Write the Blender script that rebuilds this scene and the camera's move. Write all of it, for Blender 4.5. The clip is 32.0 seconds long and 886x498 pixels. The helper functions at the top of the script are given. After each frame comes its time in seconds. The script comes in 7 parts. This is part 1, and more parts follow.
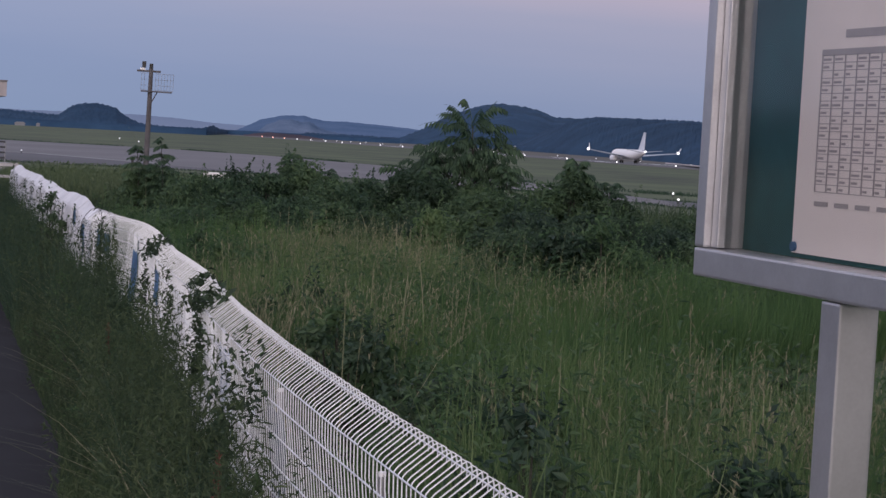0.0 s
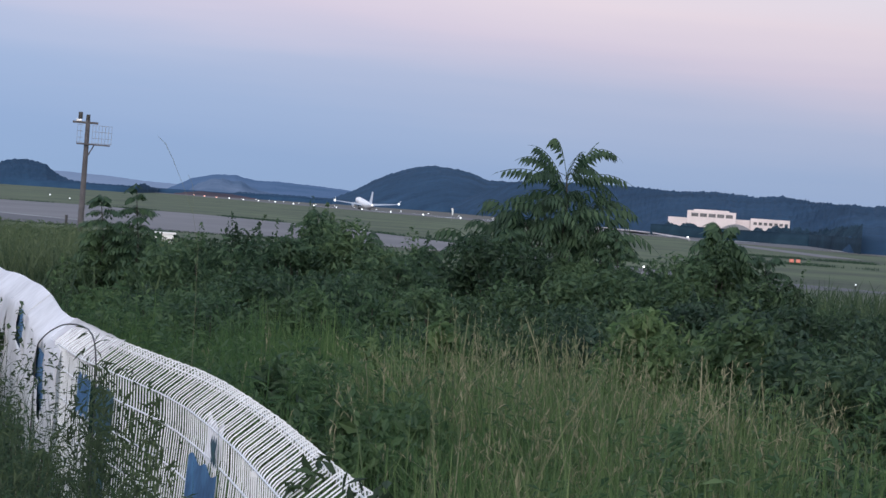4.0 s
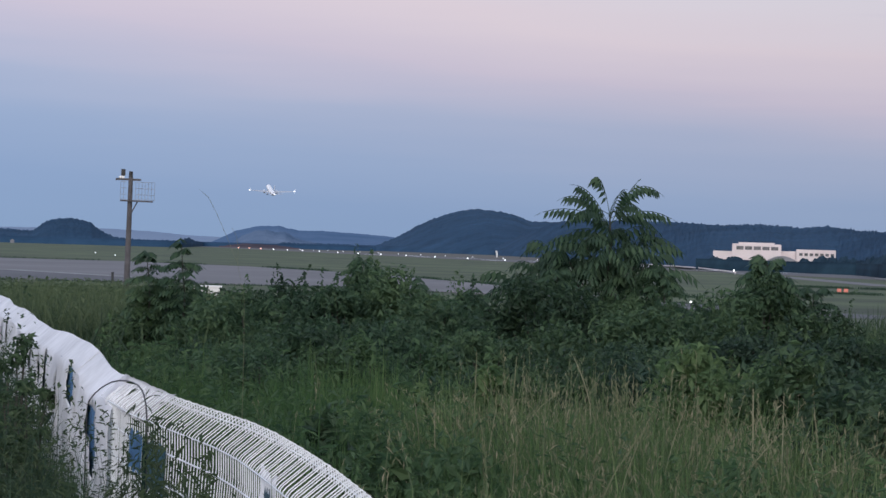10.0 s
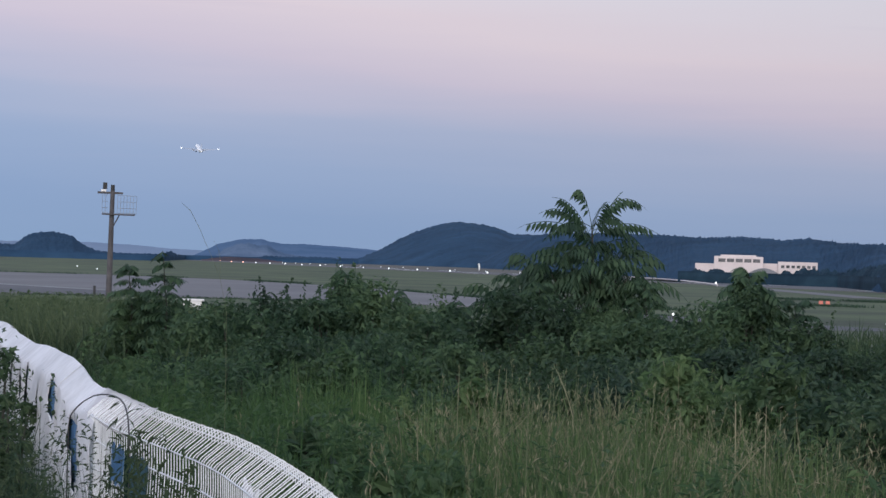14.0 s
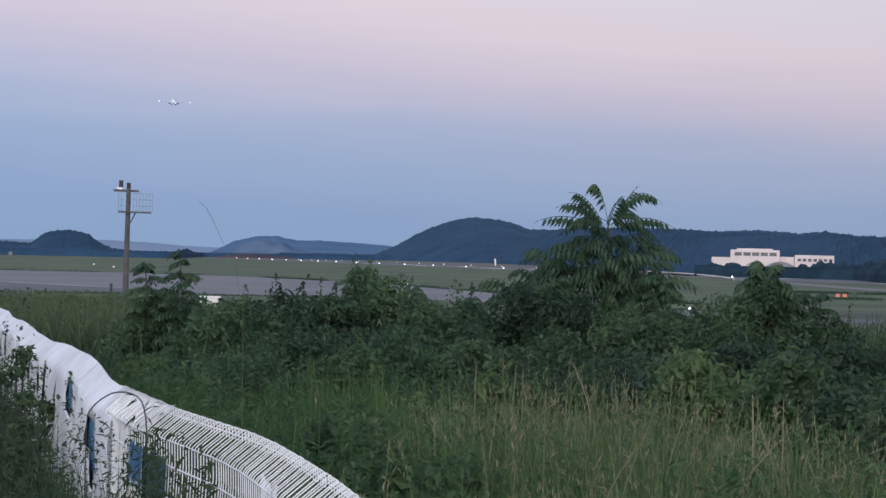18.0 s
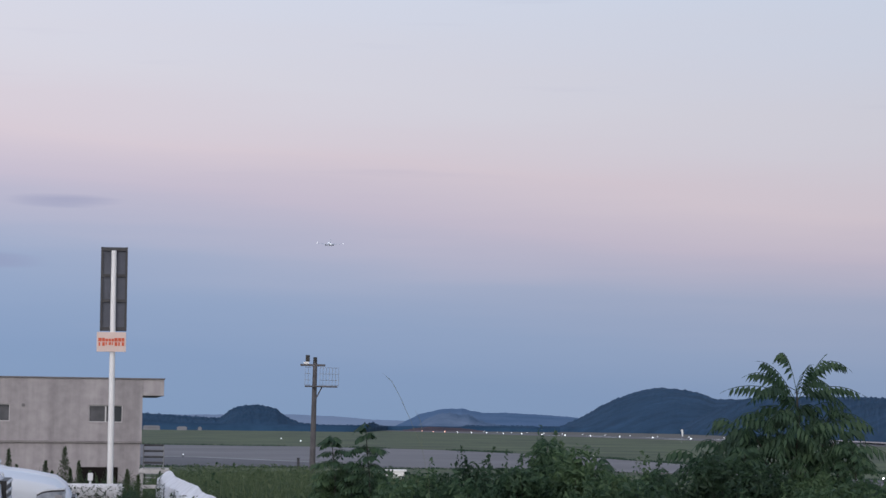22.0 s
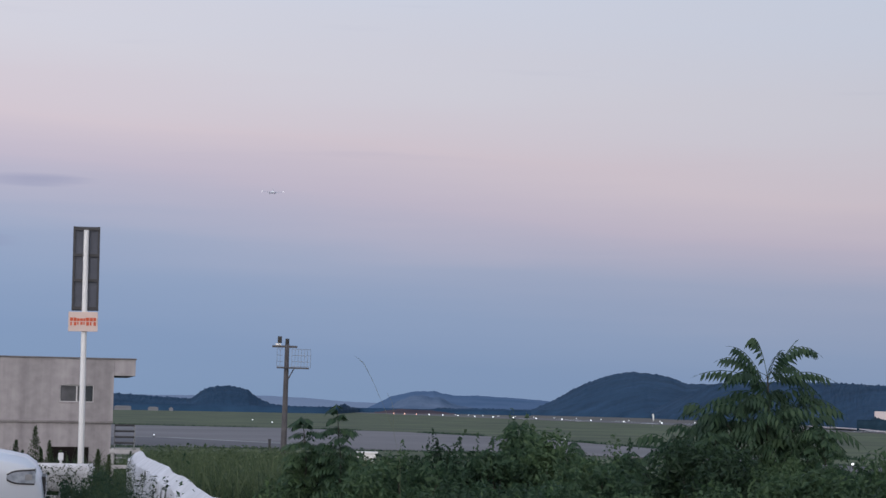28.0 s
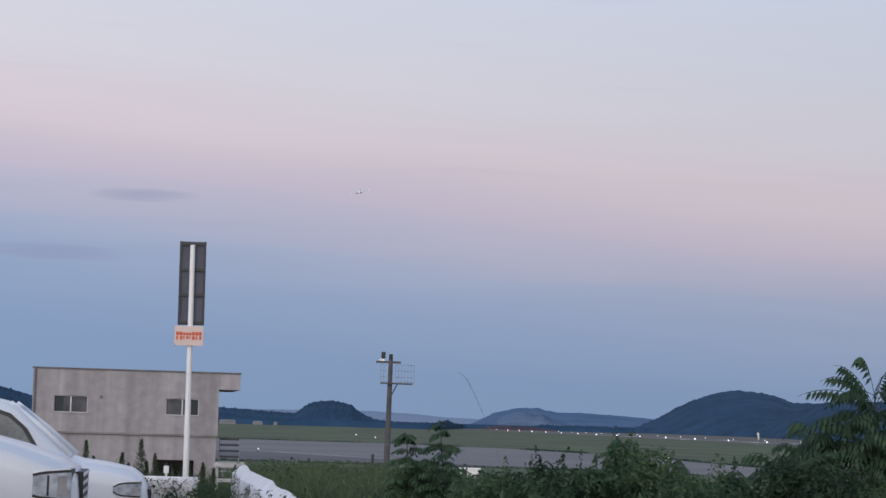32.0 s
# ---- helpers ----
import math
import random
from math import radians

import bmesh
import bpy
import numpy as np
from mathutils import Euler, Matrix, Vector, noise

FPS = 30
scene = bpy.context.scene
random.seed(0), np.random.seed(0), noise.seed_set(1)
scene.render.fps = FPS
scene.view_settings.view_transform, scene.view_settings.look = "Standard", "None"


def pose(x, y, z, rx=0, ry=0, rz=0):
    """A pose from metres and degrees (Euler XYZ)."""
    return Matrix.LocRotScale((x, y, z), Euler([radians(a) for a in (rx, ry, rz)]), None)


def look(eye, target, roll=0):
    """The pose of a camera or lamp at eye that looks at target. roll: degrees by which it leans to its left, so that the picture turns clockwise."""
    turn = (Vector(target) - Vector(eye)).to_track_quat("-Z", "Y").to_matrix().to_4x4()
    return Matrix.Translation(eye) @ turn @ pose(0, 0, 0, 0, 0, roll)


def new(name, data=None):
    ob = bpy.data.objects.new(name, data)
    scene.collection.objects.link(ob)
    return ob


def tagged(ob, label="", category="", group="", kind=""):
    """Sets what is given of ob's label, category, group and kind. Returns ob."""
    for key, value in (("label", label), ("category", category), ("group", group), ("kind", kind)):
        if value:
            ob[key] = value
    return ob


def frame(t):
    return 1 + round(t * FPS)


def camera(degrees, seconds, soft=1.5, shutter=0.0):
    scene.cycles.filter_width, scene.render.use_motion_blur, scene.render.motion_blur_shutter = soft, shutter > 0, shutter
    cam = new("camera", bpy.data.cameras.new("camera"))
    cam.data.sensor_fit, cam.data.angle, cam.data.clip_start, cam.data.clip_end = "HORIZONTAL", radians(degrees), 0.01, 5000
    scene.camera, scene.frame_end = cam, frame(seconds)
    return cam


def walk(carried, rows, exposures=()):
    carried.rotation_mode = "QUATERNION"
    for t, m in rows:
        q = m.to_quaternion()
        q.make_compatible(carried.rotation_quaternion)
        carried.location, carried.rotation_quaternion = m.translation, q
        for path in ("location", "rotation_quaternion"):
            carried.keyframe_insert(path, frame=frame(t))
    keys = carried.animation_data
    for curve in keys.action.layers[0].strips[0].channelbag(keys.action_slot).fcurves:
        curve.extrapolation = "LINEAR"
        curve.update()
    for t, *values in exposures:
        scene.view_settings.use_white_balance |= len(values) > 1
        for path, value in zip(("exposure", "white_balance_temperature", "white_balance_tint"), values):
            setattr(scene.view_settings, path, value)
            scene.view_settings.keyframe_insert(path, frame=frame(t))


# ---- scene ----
cam = camera(25.25, 32.0, soft=1.5)


def aim(x, y, z, yaw, pitch, roll):
    """Yaw to the right of +y, pitch upwards, roll as in look(), all in degrees."""
    a, b = radians(yaw), radians(pitch)
    way = Vector((math.sin(a) * math.cos(b), math.cos(a) * math.cos(b), math.sin(b)))
    return look(Vector((x, y, z)), Vector((x, y, z)) + way * 10, roll)


# t, x, y, z, yaw, pitch, roll: the viewer steps up to the fence, stands, then pans after the aircraft
PATH = [(0, 1.99, -9.31, 1.80, -0.85, -3.10, 3.10), (0.5, 1.94, -9.32, 1.80, -1.71, -3.03, 3.90), (1, 1.90, -9.34, 1.80, -1.79, -2.59, 4.08),
        (1.5, 1.86, -9.35, 1.80, -2.23, -2.11, 4.10), (2, 1.82, -9.36, 1.80, -3.09, -2.02, 4.15), (2.5, 1.82, -9.36, 1.80, -3.53, -2.03, 4.11),
        (2.6, 1.66, -8.53, 1.78, -3.30, -2.08, 4.08), (2.8, 0.98, -5.05, 1.71, -1.90, -2.20, 3.95), (3, 0.46, -2.35, 1.65, -0.61, -2.27, 3.90),
        (3.2, 0.13, -0.69, 1.61, 0.32, -2.22, 4.02), (3.5, 0.00, 0.00, 1.60, 0.95, -2.03, 4.10),
        (4, 0.00, 0.00, 1.60, 1.07, -1.19, 3.90), (4.5, 0.00, 0.00, 1.60, 0.57, -1.00, 3.59), (6.5, 0.00, 0.00, 1.60, 0.58, -1.01, 3.09),
        (7, 0.00, 0.00, 1.60, 0.32, -0.90, 2.76), (7.5, 0.00, 0.00, 1.60, 0.25, -0.77, 2.31), (8, 0.00, 0.00, 1.60, 0.54, -0.53, 2.07),
        (8.5, 0.00, 0.00, 1.60, 0.37, -0.29, 1.90), (9, 0.00, 0.00, 1.60, 0.13, -0.06, 1.79), (9.5, 0.00, 0.00, 1.60, -0.16, 0.01, 1.73),
        (10, 0.00, 0.00, 1.60, -0.29, 0.01, 1.71), (10.5, 0.00, 0.00, 1.60, -0.19, 0.12, 1.68), (11, 0.00, 0.00, 1.60, -0.07, 0.17, 1.57),
        (11.5, 0.00, 0.00, 1.60, -0.04, 0.17, 1.55), (12, 0.00, 0.00, 1.60, 0.08, 0.25, 1.52), (12.5, 0.00, 0.00, 1.60, 0.07, 0.25, 1.55),
        (13, 0.00, 0.00, 1.60, -0.00, 0.33, 1.60), (13.5, 0.00, 0.00, 1.60, 0.17, 0.40, 1.52), (15.5, 0.00, 0.00, 1.60, 0.10, 0.25, 1.90),
        (16, 0.00, 0.00, 1.60, -0.02, 0.07, 1.90), (16.5, 0.00, 0.00, 1.60, -0.12, -0.14, 1.91), (17, 0.00, 0.00, 1.60, -0.25, -0.23, 2.00),
        (17.5, 0.00, 0.00, 1.60, -0.28, 0.05, 1.61), (18, 0.00, 0.00, 1.60, -0.25, 0.26, 1.22), (18.5, 0.00, 0.00, 1.60, -0.48, 0.30, 1.12),
        (19, 0.00, 0.00, 1.60, -1.00, 0.37, 1.14), (19.5, 0.00, 0.00, 1.60, -2.17, 0.82, 0.90), (20, 0.00, 0.00, 1.60, -3.73, 1.68, 0.84),
        (20.5, 0.00, 0.00, 1.60, -4.74, 2.60, 0.83), (21, 0.00, 0.00, 1.60, -5.29, 3.32, 0.70), (21.5, 0.00, 0.00, 1.60, -5.64, 4.18, 0.62),
        (22, 0.00, 0.00, 1.60, -5.66, 5.14, 0.68), (22.5, 0.00, 0.00, 1.60, -5.40, 5.50, 0.75), (23, 0.00, 0.00, 1.60, -5.16, 5.57, 0.83),
        (23.5, 0.00, 0.00, 1.60, -5.04, 5.64, 0.89), (24, 0.00, 0.00, 1.60, -4.97, 5.53, 0.95), (24.5, 0.00, 0.00, 1.60, -5.08, 5.35, 1.04),
        (25, 0.00, 0.00, 1.60, -5.13, 5.15, 1.12), (25.5, 0.00, 0.00, 1.60, -5.03, 5.00, 1.25), (27.5, 0.00, 0.00, 1.60, -4.79, 4.69, 1.05),
        (28, 0.00, 0.00, 1.60, -4.87, 4.65, 1.13), (28.5, 0.00, 0.00, 1.60, -5.16, 4.72, 1.42), (29, 0.00, 0.00, 1.60, -5.39, 4.97, 1.57),
        (29.5, 0.00, 0.00, 1.60, -5.42, 5.34, 1.63), (30, 0.00, 0.00, 1.60, -5.32, 5.61, 1.51), (30.5, 0.00, 0.00, 1.60, -5.24, 5.61, 1.32),
        (31, 0.00, 0.00, 1.60, -5.54, 5.40, 1.33), (31.5, 0.00, 0.00, 1.60, -6.51, 5.21, 1.24), (32, 0.00, 0.00, 1.60, -7.90, 5.05, 1.67)]
walk(cam, [(r[0], aim(*r[1:])) for r in PATH],
     exposures=[(0, -0.05, 6900, 21), (0.5, 0.18, 6900, 21), (1, 0.48, 6900, 21), (2, 0.48, 6900, 21), (2.5, 0.46, 6900, 20), (3.5, 0.42, 6500, 10), (4.5, 0.32, 6500, 10), (7, 0.23, 6500, 10), (9, 0.17, 6500, 10), (13, 0.15, 6500, 10), (17, 0.2, 6500, 10), (20, 0.16, 6500, 10),
                (22, 0.0, 6500, 10), (25, -0.08, 6500, 10), (32, -0.06, 6500, 10)])

# ---- light: clear dusk, the sun just gone behind the viewer ----


def srgb(r, g, b):
    return tuple(((c / 255 + 0.055) / 1.055) ** 2.4 if c > 10 else c / 255 / 12.92 for c in (r, g, b)) + (1.0,)


# bearing, height, half width, half height (sines) and depth of tone
WISPS = ((-16.56, 6.3, 0.025, 0.0032, 0.55), (-19.27, 4.58, 0.03, 0.004, 0.5))


def make_world():
    world = bpy.data.worlds.new("dusk_sky")
    scene.world = world
    world.use_nodes = True
    nt = world.node_tree
    nt.nodes.clear()
    N, Lk = nt.nodes.new, nt.links.new
    out, bg, tc = N("ShaderNodeOutputWorld"), N("ShaderNodeBackground"), N("ShaderNodeTexCoord")
    sep = N("ShaderNodeSeparateXYZ")
    Lk(tc.outputs["Generated"], sep.inputs[0])
    # low streaky cloud wavers the height of the twilight bands
    mp = N("ShaderNodeMapping")
    mp.inputs["Scale"].default_value = (3.0, 3.0, 38.0)
    Lk(tc.outputs["Generated"], mp.inputs[0])
    nz = N("ShaderNodeTexNoise")
    nz.inputs["Scale"].default_value, nz.inputs["Detail"].default_value = 1.0, 4.0
    Lk(mp.outputs[0], nz.inputs["Vector"])
    wob = N("ShaderNodeMath")
    wob.operation = "MULTIPLY_ADD"
    wob.inputs[1].default_value, wob.inputs[2].default_value = 0.03, -0.015
    Lk(nz.outputs["Fac"], wob.inputs[0])
    tilt = N("ShaderNodeMath")
    tilt.operation = "MULTIPLY_ADD"
    tilt.inputs[1].default_value = 0.09
    Lk(sep.outputs["X"], tilt.inputs[0])
    Lk(sep.outputs["Z"], tilt.inputs[2])
    add = N("ShaderNodeMath")
    Lk(tilt.outputs[0], add.inputs[0])
    Lk(wob.outputs[0], add.inputs[1])
    mr = N("ShaderNodeMapRange")
    mr.inputs["From Min"].default_value, mr.inputs["From Max"].default_value = -0.02, 0.5
    Lk(add.outputs[0], mr.inputs["Value"])
    ramp = N("ShaderNodeValToRGB")
    stops = [(0.0, (125, 149, 182)), (0.06, (130, 152, 186)), (0.12, (142, 160, 191)), (0.165, (159, 169, 195)),
             (0.215, (190, 183, 200)), (0.265, (207, 196, 206)), (0.34, (207, 206, 217)), (0.46, (203, 211, 228)),
             (0.7, (180, 198, 224)), (1.0, (150, 172, 208))]
    els = ramp.color_ramp.elements
    while len(els) < len(stops):
        els.new(0.5)
    for e, (p, c) in zip(els, stops):
        e.position, e.color = p, srgb(*c)
    Lk(mr.outputs[0], ramp.inputs[0])
    # thin grey cloud wisps
    mp2 = N("ShaderNodeMapping")
    mp2.inputs["Scale"].default_value = (6.0, 6.0, 90.0)
    mp2.inputs["Location"].default_value = (0.35, 0.2, 1.3)
    Lk(tc.outputs["Generated"], mp2.inputs[0])
    nz2 = N("ShaderNodeTexNoise")
    nz2.inputs["Scale"].default_value, nz2.inputs["Detail"].default_value = 1.3, 5.0
    Lk(mp2.outputs[0], nz2.inputs["Vector"])
    mr2 = N("ShaderNodeMapRange")
    mr2.inputs["From Min"].default_value, mr2.inputs["From Max"].default_value = 0.64, 0.82
    mr2.inputs["To Max"].default_value = 0.12
    Lk(nz2.outputs["Fac"], mr2.inputs["Value"])
    mix = N("ShaderNodeMix")
    mix.data_type = "RGBA"
    Lk(mr2.outputs[0], mix.inputs["Factor"])
    Lk(ramp.outputs["Color"], mix.inputs["A"])
    mix.inputs["B"].default_value = srgb(158, 160, 188)
    # two long grey wisps low in the north
    for az, el, wide, high, depth in WISPS:
        c = (math.sin(radians(az)) * math.cos(radians(el)), math.sin(radians(el)))
        dist = None
        for out_, centre, size in (("X", c[0], wide), ("Z", c[1], high)):
            m = N("ShaderNodeMath")
            m.operation = "MULTIPLY_ADD"
            m.inputs[1].default_value, m.inputs[2].default_value = 1 / size, -centre / size
            Lk(sep.outputs[out_], m.inputs[0])
            q = N("ShaderNodeMath")
            q.operation = "MULTIPLY"
            Lk(m.outputs[0], q.inputs[0])
            Lk(m.outputs[0], q.inputs[1])
            if dist:
                a = N("ShaderNodeMath")
                Lk(dist.outputs[0], a.inputs[0])
                Lk(q.outputs[0], a.inputs[1])
                dist = a
            else:
                dist = q
        a = N("ShaderNodeMath")     # ragged by the streak noise
        a.operation = "MULTIPLY_ADD"
        a.inputs[1].default_value = -3.0
        Lk(nz2.outputs["Fac"], a.inputs[0])
        Lk(dist.outputs[0], a.inputs[2])
        f = N("ShaderNodeMapRange")
        f.interpolation_type = "SMOOTHSTEP"
        f.inputs["From Min"].default_value, f.inputs["From Max"].default_value = 0.2, -1.6
        f.inputs["To Max"].default_value = depth
        Lk(a.outputs[0], f.inputs["Value"])
        mw = N("ShaderNodeMix")
        mw.data_type = "RGBA"
        Lk(f.outputs[0], mw.inputs["Factor"])
        Lk(mix.outputs["Result"], mw.inputs["A"])
        mw.inputs["B"].default_value = srgb(140, 146, 178)
        mix = mw
    # the afterglow fills the western half, behind the viewer
    west = N("ShaderNodeMapRange")
    west.inputs["From Min"].default_value, west.inputs["From Max"].default_value = 0.1, -0.9
    Lk(sep.outputs["Y"], west.inputs["Value"])
    mix2 = N("ShaderNodeMix")
    mix2.data_type = "RGBA"
    Lk(west.outputs[0], mix2.inputs["Factor"])
    Lk(mix.outputs["Result"], mix2.inputs["A"])
    mix2.inputs["B"].default_value = (1.35, 1.3, 1.34, 1)
    side = N("ShaderNodeMath")      # the west, on the left, holds more light
    side.operation = "MULTIPLY_ADD"
    side.inputs[1].default_value, side.inputs[2].default_value = -0.3, 1.0
    Lk(sep.outputs["X"], side.inputs[0])
    Lk(side.outputs[0], bg.inputs["Strength"])
    Lk(mix2.outputs["Result"], bg.inputs["Color"])
    Lk(bg.outputs[0], out.inputs[0])


make_world()
sun = new("afterglow_sun", bpy.data.lights.new("afterglow_sun", "SUN"))
sun.data.energy, sun.data.angle, sun.data.color = 0.8, radians(35), (1.0, 0.945, 0.925)
sun.matrix_world = look((0, 0, 50), (8, 60, 34))

# ---- materials ----


def mat(name, base, rough=0.6, metal=0.0, var=0.15, scale=4.0, bump=0.0, bscale=30.0, tone=None, emit=0.0, spec=0.5, detail=6.0, stretch=1.0):
    """A surface with two scales of tone (coarse stain, fine grain) and relief. tone: the second colour."""
    m = bpy.data.materials.new(name)
    m.use_nodes = True
    nt = m.node_tree
    N, Lk = nt.nodes.new, nt.links.new
    p = nt.nodes["Principled BSDF"]
    p.inputs["Roughness"].default_value, p.inputs["Metallic"].default_value = rough, metal
    p.inputs["Specular IOR Level"].default_value = spec
    geo = N("ShaderNodeNewGeometry")
    a, b = N("ShaderNodeTexNoise"), N("ShaderNodeTexNoise")
    a.inputs["Scale"].default_value, a.inputs["Detail"].default_value = scale, detail
    b.inputs["Scale"].default_value, b.inputs["Detail"].default_value = bscale, 3.0
    if stretch == 1.0:
        Lk(geo.outputs["Position"], a.inputs["Vector"])
    else:   # rain streaks run down the face
        mp = N("ShaderNodeMapping")
        mp.inputs["Scale"].default_value = (2.2, 2.2, stretch)
        Lk(geo.outputs["Position"], mp.inputs[0])
        Lk(mp.outputs[0], a.inputs["Vector"])
    Lk(geo.outputs["Position"], b.inputs["Vector"])
    s = N("ShaderNodeMath")
    s.operation = "MULTIPLY_ADD"
    s.inputs[1].default_value = 0.35
    Lk(b.outputs["Fac"], s.inputs[0])
    Lk(a.outputs["Fac"], s.inputs[2])
    r = N("ShaderNodeMapRange")
    r.inputs["From Min"].default_value, r.inputs["From Max"].default_value = 0.42, 0.95
    Lk(s.outputs[0], r.inputs["Value"])
    mix = N("ShaderNodeMix")
    mix.data_type = "RGBA"
    Lk(r.outputs[0], mix.inputs["Factor"])
    lo = tuple(c * (1 - var) for c in base[:3]) + (1,)
    hi = (tuple(tone[:3]) if tone else tuple(min(1, c * (1 + var)) for c in base[:3])) + (1,)
    mix.inputs["A"].default_value, mix.inputs["B"].default_value = lo, hi
    Lk(mix.outputs["Result"], p.inputs["Base Color"])
    if bump:
        bp = N("ShaderNodeBump")
        bp.inputs["Strength"].default_value, bp.inputs["Distance"].default_value = bump, 0.02
        Lk(s.outputs[0], bp.inputs["Height"])
        Lk(bp.outputs[0], p.inputs["Normal"])
    if emit:
        p.inputs["Emission Color"].default_value = tuple(base[:3]) + (1,)
        p.inputs["Emission Strength"].default_value = emit
    return m


def leaf_mat(name, dark, mid, light, dry=None, dry_at=0.93, clear=0.35, each=0.0):
    """Foliage: each leaf its own tone, paler patches over metres, each plant its own by the share each, light shining through."""
    m = bpy.data.materials.new(name)
    m.use_nodes = True
    nt = m.node_tree
    N, Lk = nt.nodes.new, nt.links.new
    p, out = nt.nodes["Principled BSDF"], nt.nodes["Material Output"]
    p.inputs["Roughness"].default_value = 0.55
    p.inputs["Specular IOR Level"].default_value = 0.3
    geo, nz = N("ShaderNodeNewGeometry"), N("ShaderNodeTexNoise")
    nz.inputs["Scale"].default_value, nz.inputs["Detail"].default_value = 0.9, 3.0
    Lk(geo.outputs["Position"], nz.inputs["Vector"])
    s = N("ShaderNodeMath")
    s.operation = "MULTIPLY_ADD"
    s.inputs[1].default_value = 0.42
    Lk(geo.outputs["Random Per Island"], s.inputs[0])
    k = N("ShaderNodeMath")
    k.operation = "MULTIPLY_ADD"
    k.inputs[1].default_value, k.inputs[2].default_value = 1.2, -0.31
    Lk(nz.outputs["Fac"], k.inputs[0])
    Lk(k.outputs[0], s.inputs[2])
    ramp = N("ShaderNodeValToRGB")
    stops = [(0.05, dark), (0.5, mid), (0.85, light)] + ([(dry_at, light), (dry_at + 0.03, dry)] if dry else [])
    els = ramp.color_ramp.elements
    while len(els) < len(stops):
        els.new(0.5)
    for e, (q, c) in zip(els, stops):
        e.position, e.color = q, tuple(c) + (1,)
    own = N("ShaderNodeMath")
    own.operation = "MULTIPLY_ADD"
    own.inputs[0].default_value, own.inputs[1].default_value = 0.5, each
    if each:
        Lk(N("ShaderNodeObjectInfo").outputs["Random"], own.inputs[0])
    Lk(s.outputs[0], own.inputs[2])
    sub = N("ShaderNodeMath")
    sub.operation = "SUBTRACT"
    sub.inputs[1].default_value = each * 0.5
    Lk(own.outputs[0], sub.inputs[0])
    Lk(sub.outputs[0], ramp.inputs[0])
    Lk(ramp.outputs[0], p.inputs["Base Color"])
    tr, mx = N("ShaderNodeBsdfTranslucent"), N("ShaderNodeMixShader")
    Lk(ramp.outputs[0], tr.inputs["Color"])
    mx.inputs[0].default_value = clear
    Lk(p.outputs[0], mx.inputs[1])
    Lk(tr.outputs[0], mx.inputs[2])
    Lk(mx.outputs[0], out.inputs["Surface"])
    return m


def glow(name, colour, strength):
    m = bpy.data.materials.new(name)
    m.use_nodes = True
    p = m.node_tree.nodes["Principled BSDF"]
    p.inputs["Base Color"].default_value = (0.8, 0.8, 0.8, 1)
    p.inputs["Emission Color"].default_value = tuple(colour) + (1,)
    p.inputs["Emission Strength"].default_value = strength
    return m


def glass_mat(name, tint=(0.05, 0.055, 0.06), rough=0.06):
    m = mat(name, tint, rough=rough, var=0.1, scale=1.0, spec=0.9)
    return m


GRASS = leaf_mat("grass_blades", (0.035, 0.086, 0.035), (0.074, 0.150, 0.054), (0.134, 0.218, 0.078), (0.22, 0.25, 0.12), 0.96, 0.5)
STRAW = leaf_mat("straw", (0.11, 0.145, 0.07), (0.21, 0.22, 0.13), (0.38, 0.345, 0.235), clear=0.4)
WARMBUSH = leaf_mat("olive_bush_leaves", (0.022, 0.046, 0.028), (0.042, 0.080, 0.041), (0.081, 0.136, 0.062), clear=0.4, each=0.4)
WEED = leaf_mat("weed_leaves", (0.040, 0.084, 0.044), (0.076, 0.138, 0.064), (0.130, 0.204, 0.088), clear=0.5)
PALEGRASS = leaf_mat("ripening_grass", (0.062, 0.116, 0.046), (0.120, 0.188, 0.074), (0.216, 0.276, 0.122), (0.32, 0.32, 0.20), 0.93, 0.5)
LIME = leaf_mat("lime_leaves", (0.048, 0.094, 0.044), (0.088, 0.152, 0.064), (0.140, 0.212, 0.092), clear=0.5)
PLUME = leaf_mat("fleabane_plumes", (0.036, 0.060, 0.036), (0.066, 0.100, 0.052), (0.108, 0.146, 0.072), (0.15, 0.13, 0.085), 0.97, 0.45)
BUSH = leaf_mat("bush_leaves", (0.023, 0.046, 0.035), (0.039, 0.076, 0.047), (0.076, 0.124, 0.063), clear=0.4, each=0.4)
# lit copy of BUSH: colours brightened for shrubs clear of the tall tree's shade
BRIGHTBUSH = leaf_mat("bush_leaves_brightened", (0.028, 0.058, 0.036), (0.052, 0.100, 0.055), (0.096, 0.158, 0.076), clear=0.45, each=0.4)
SUMAC = leaf_mat("pinnate_leaves", (0.030, 0.062, 0.040), (0.053, 0.100, 0.054), (0.098, 0.158, 0.078), clear=0.45)
ROADSIDE = leaf_mat("roadside_weeds", (0.018, 0.043, 0.031), (0.033, 0.069, 0.043), (0.056, 0.100, 0.055), (0.151, 0.138, 0.088), 0.97)
OLIVE = leaf_mat("olive_grass", (0.024, 0.047, 0.028), (0.047, 0.080, 0.040), (0.084, 0.124, 0.058), (0.158, 0.16, 0.09), 0.97, 0.45)
MEADOW = leaf_mat("dull_meadow_grass", (0.050, 0.082, 0.046), (0.094, 0.134, 0.066), (0.150, 0.190, 0.096), (0.240, 0.232, 0.132), 0.97, 0.45)
# pane grey: curtains behind, with pale sky reflection put into the colour
PANE_GREY = mat("curtain_and_sky_pane", (0.030, 0.034, 0.042), 0.12, var=0.4, scale=0.55, tone=(0.15, 0.15, 0.165), bscale=1.5, spec=0.7)
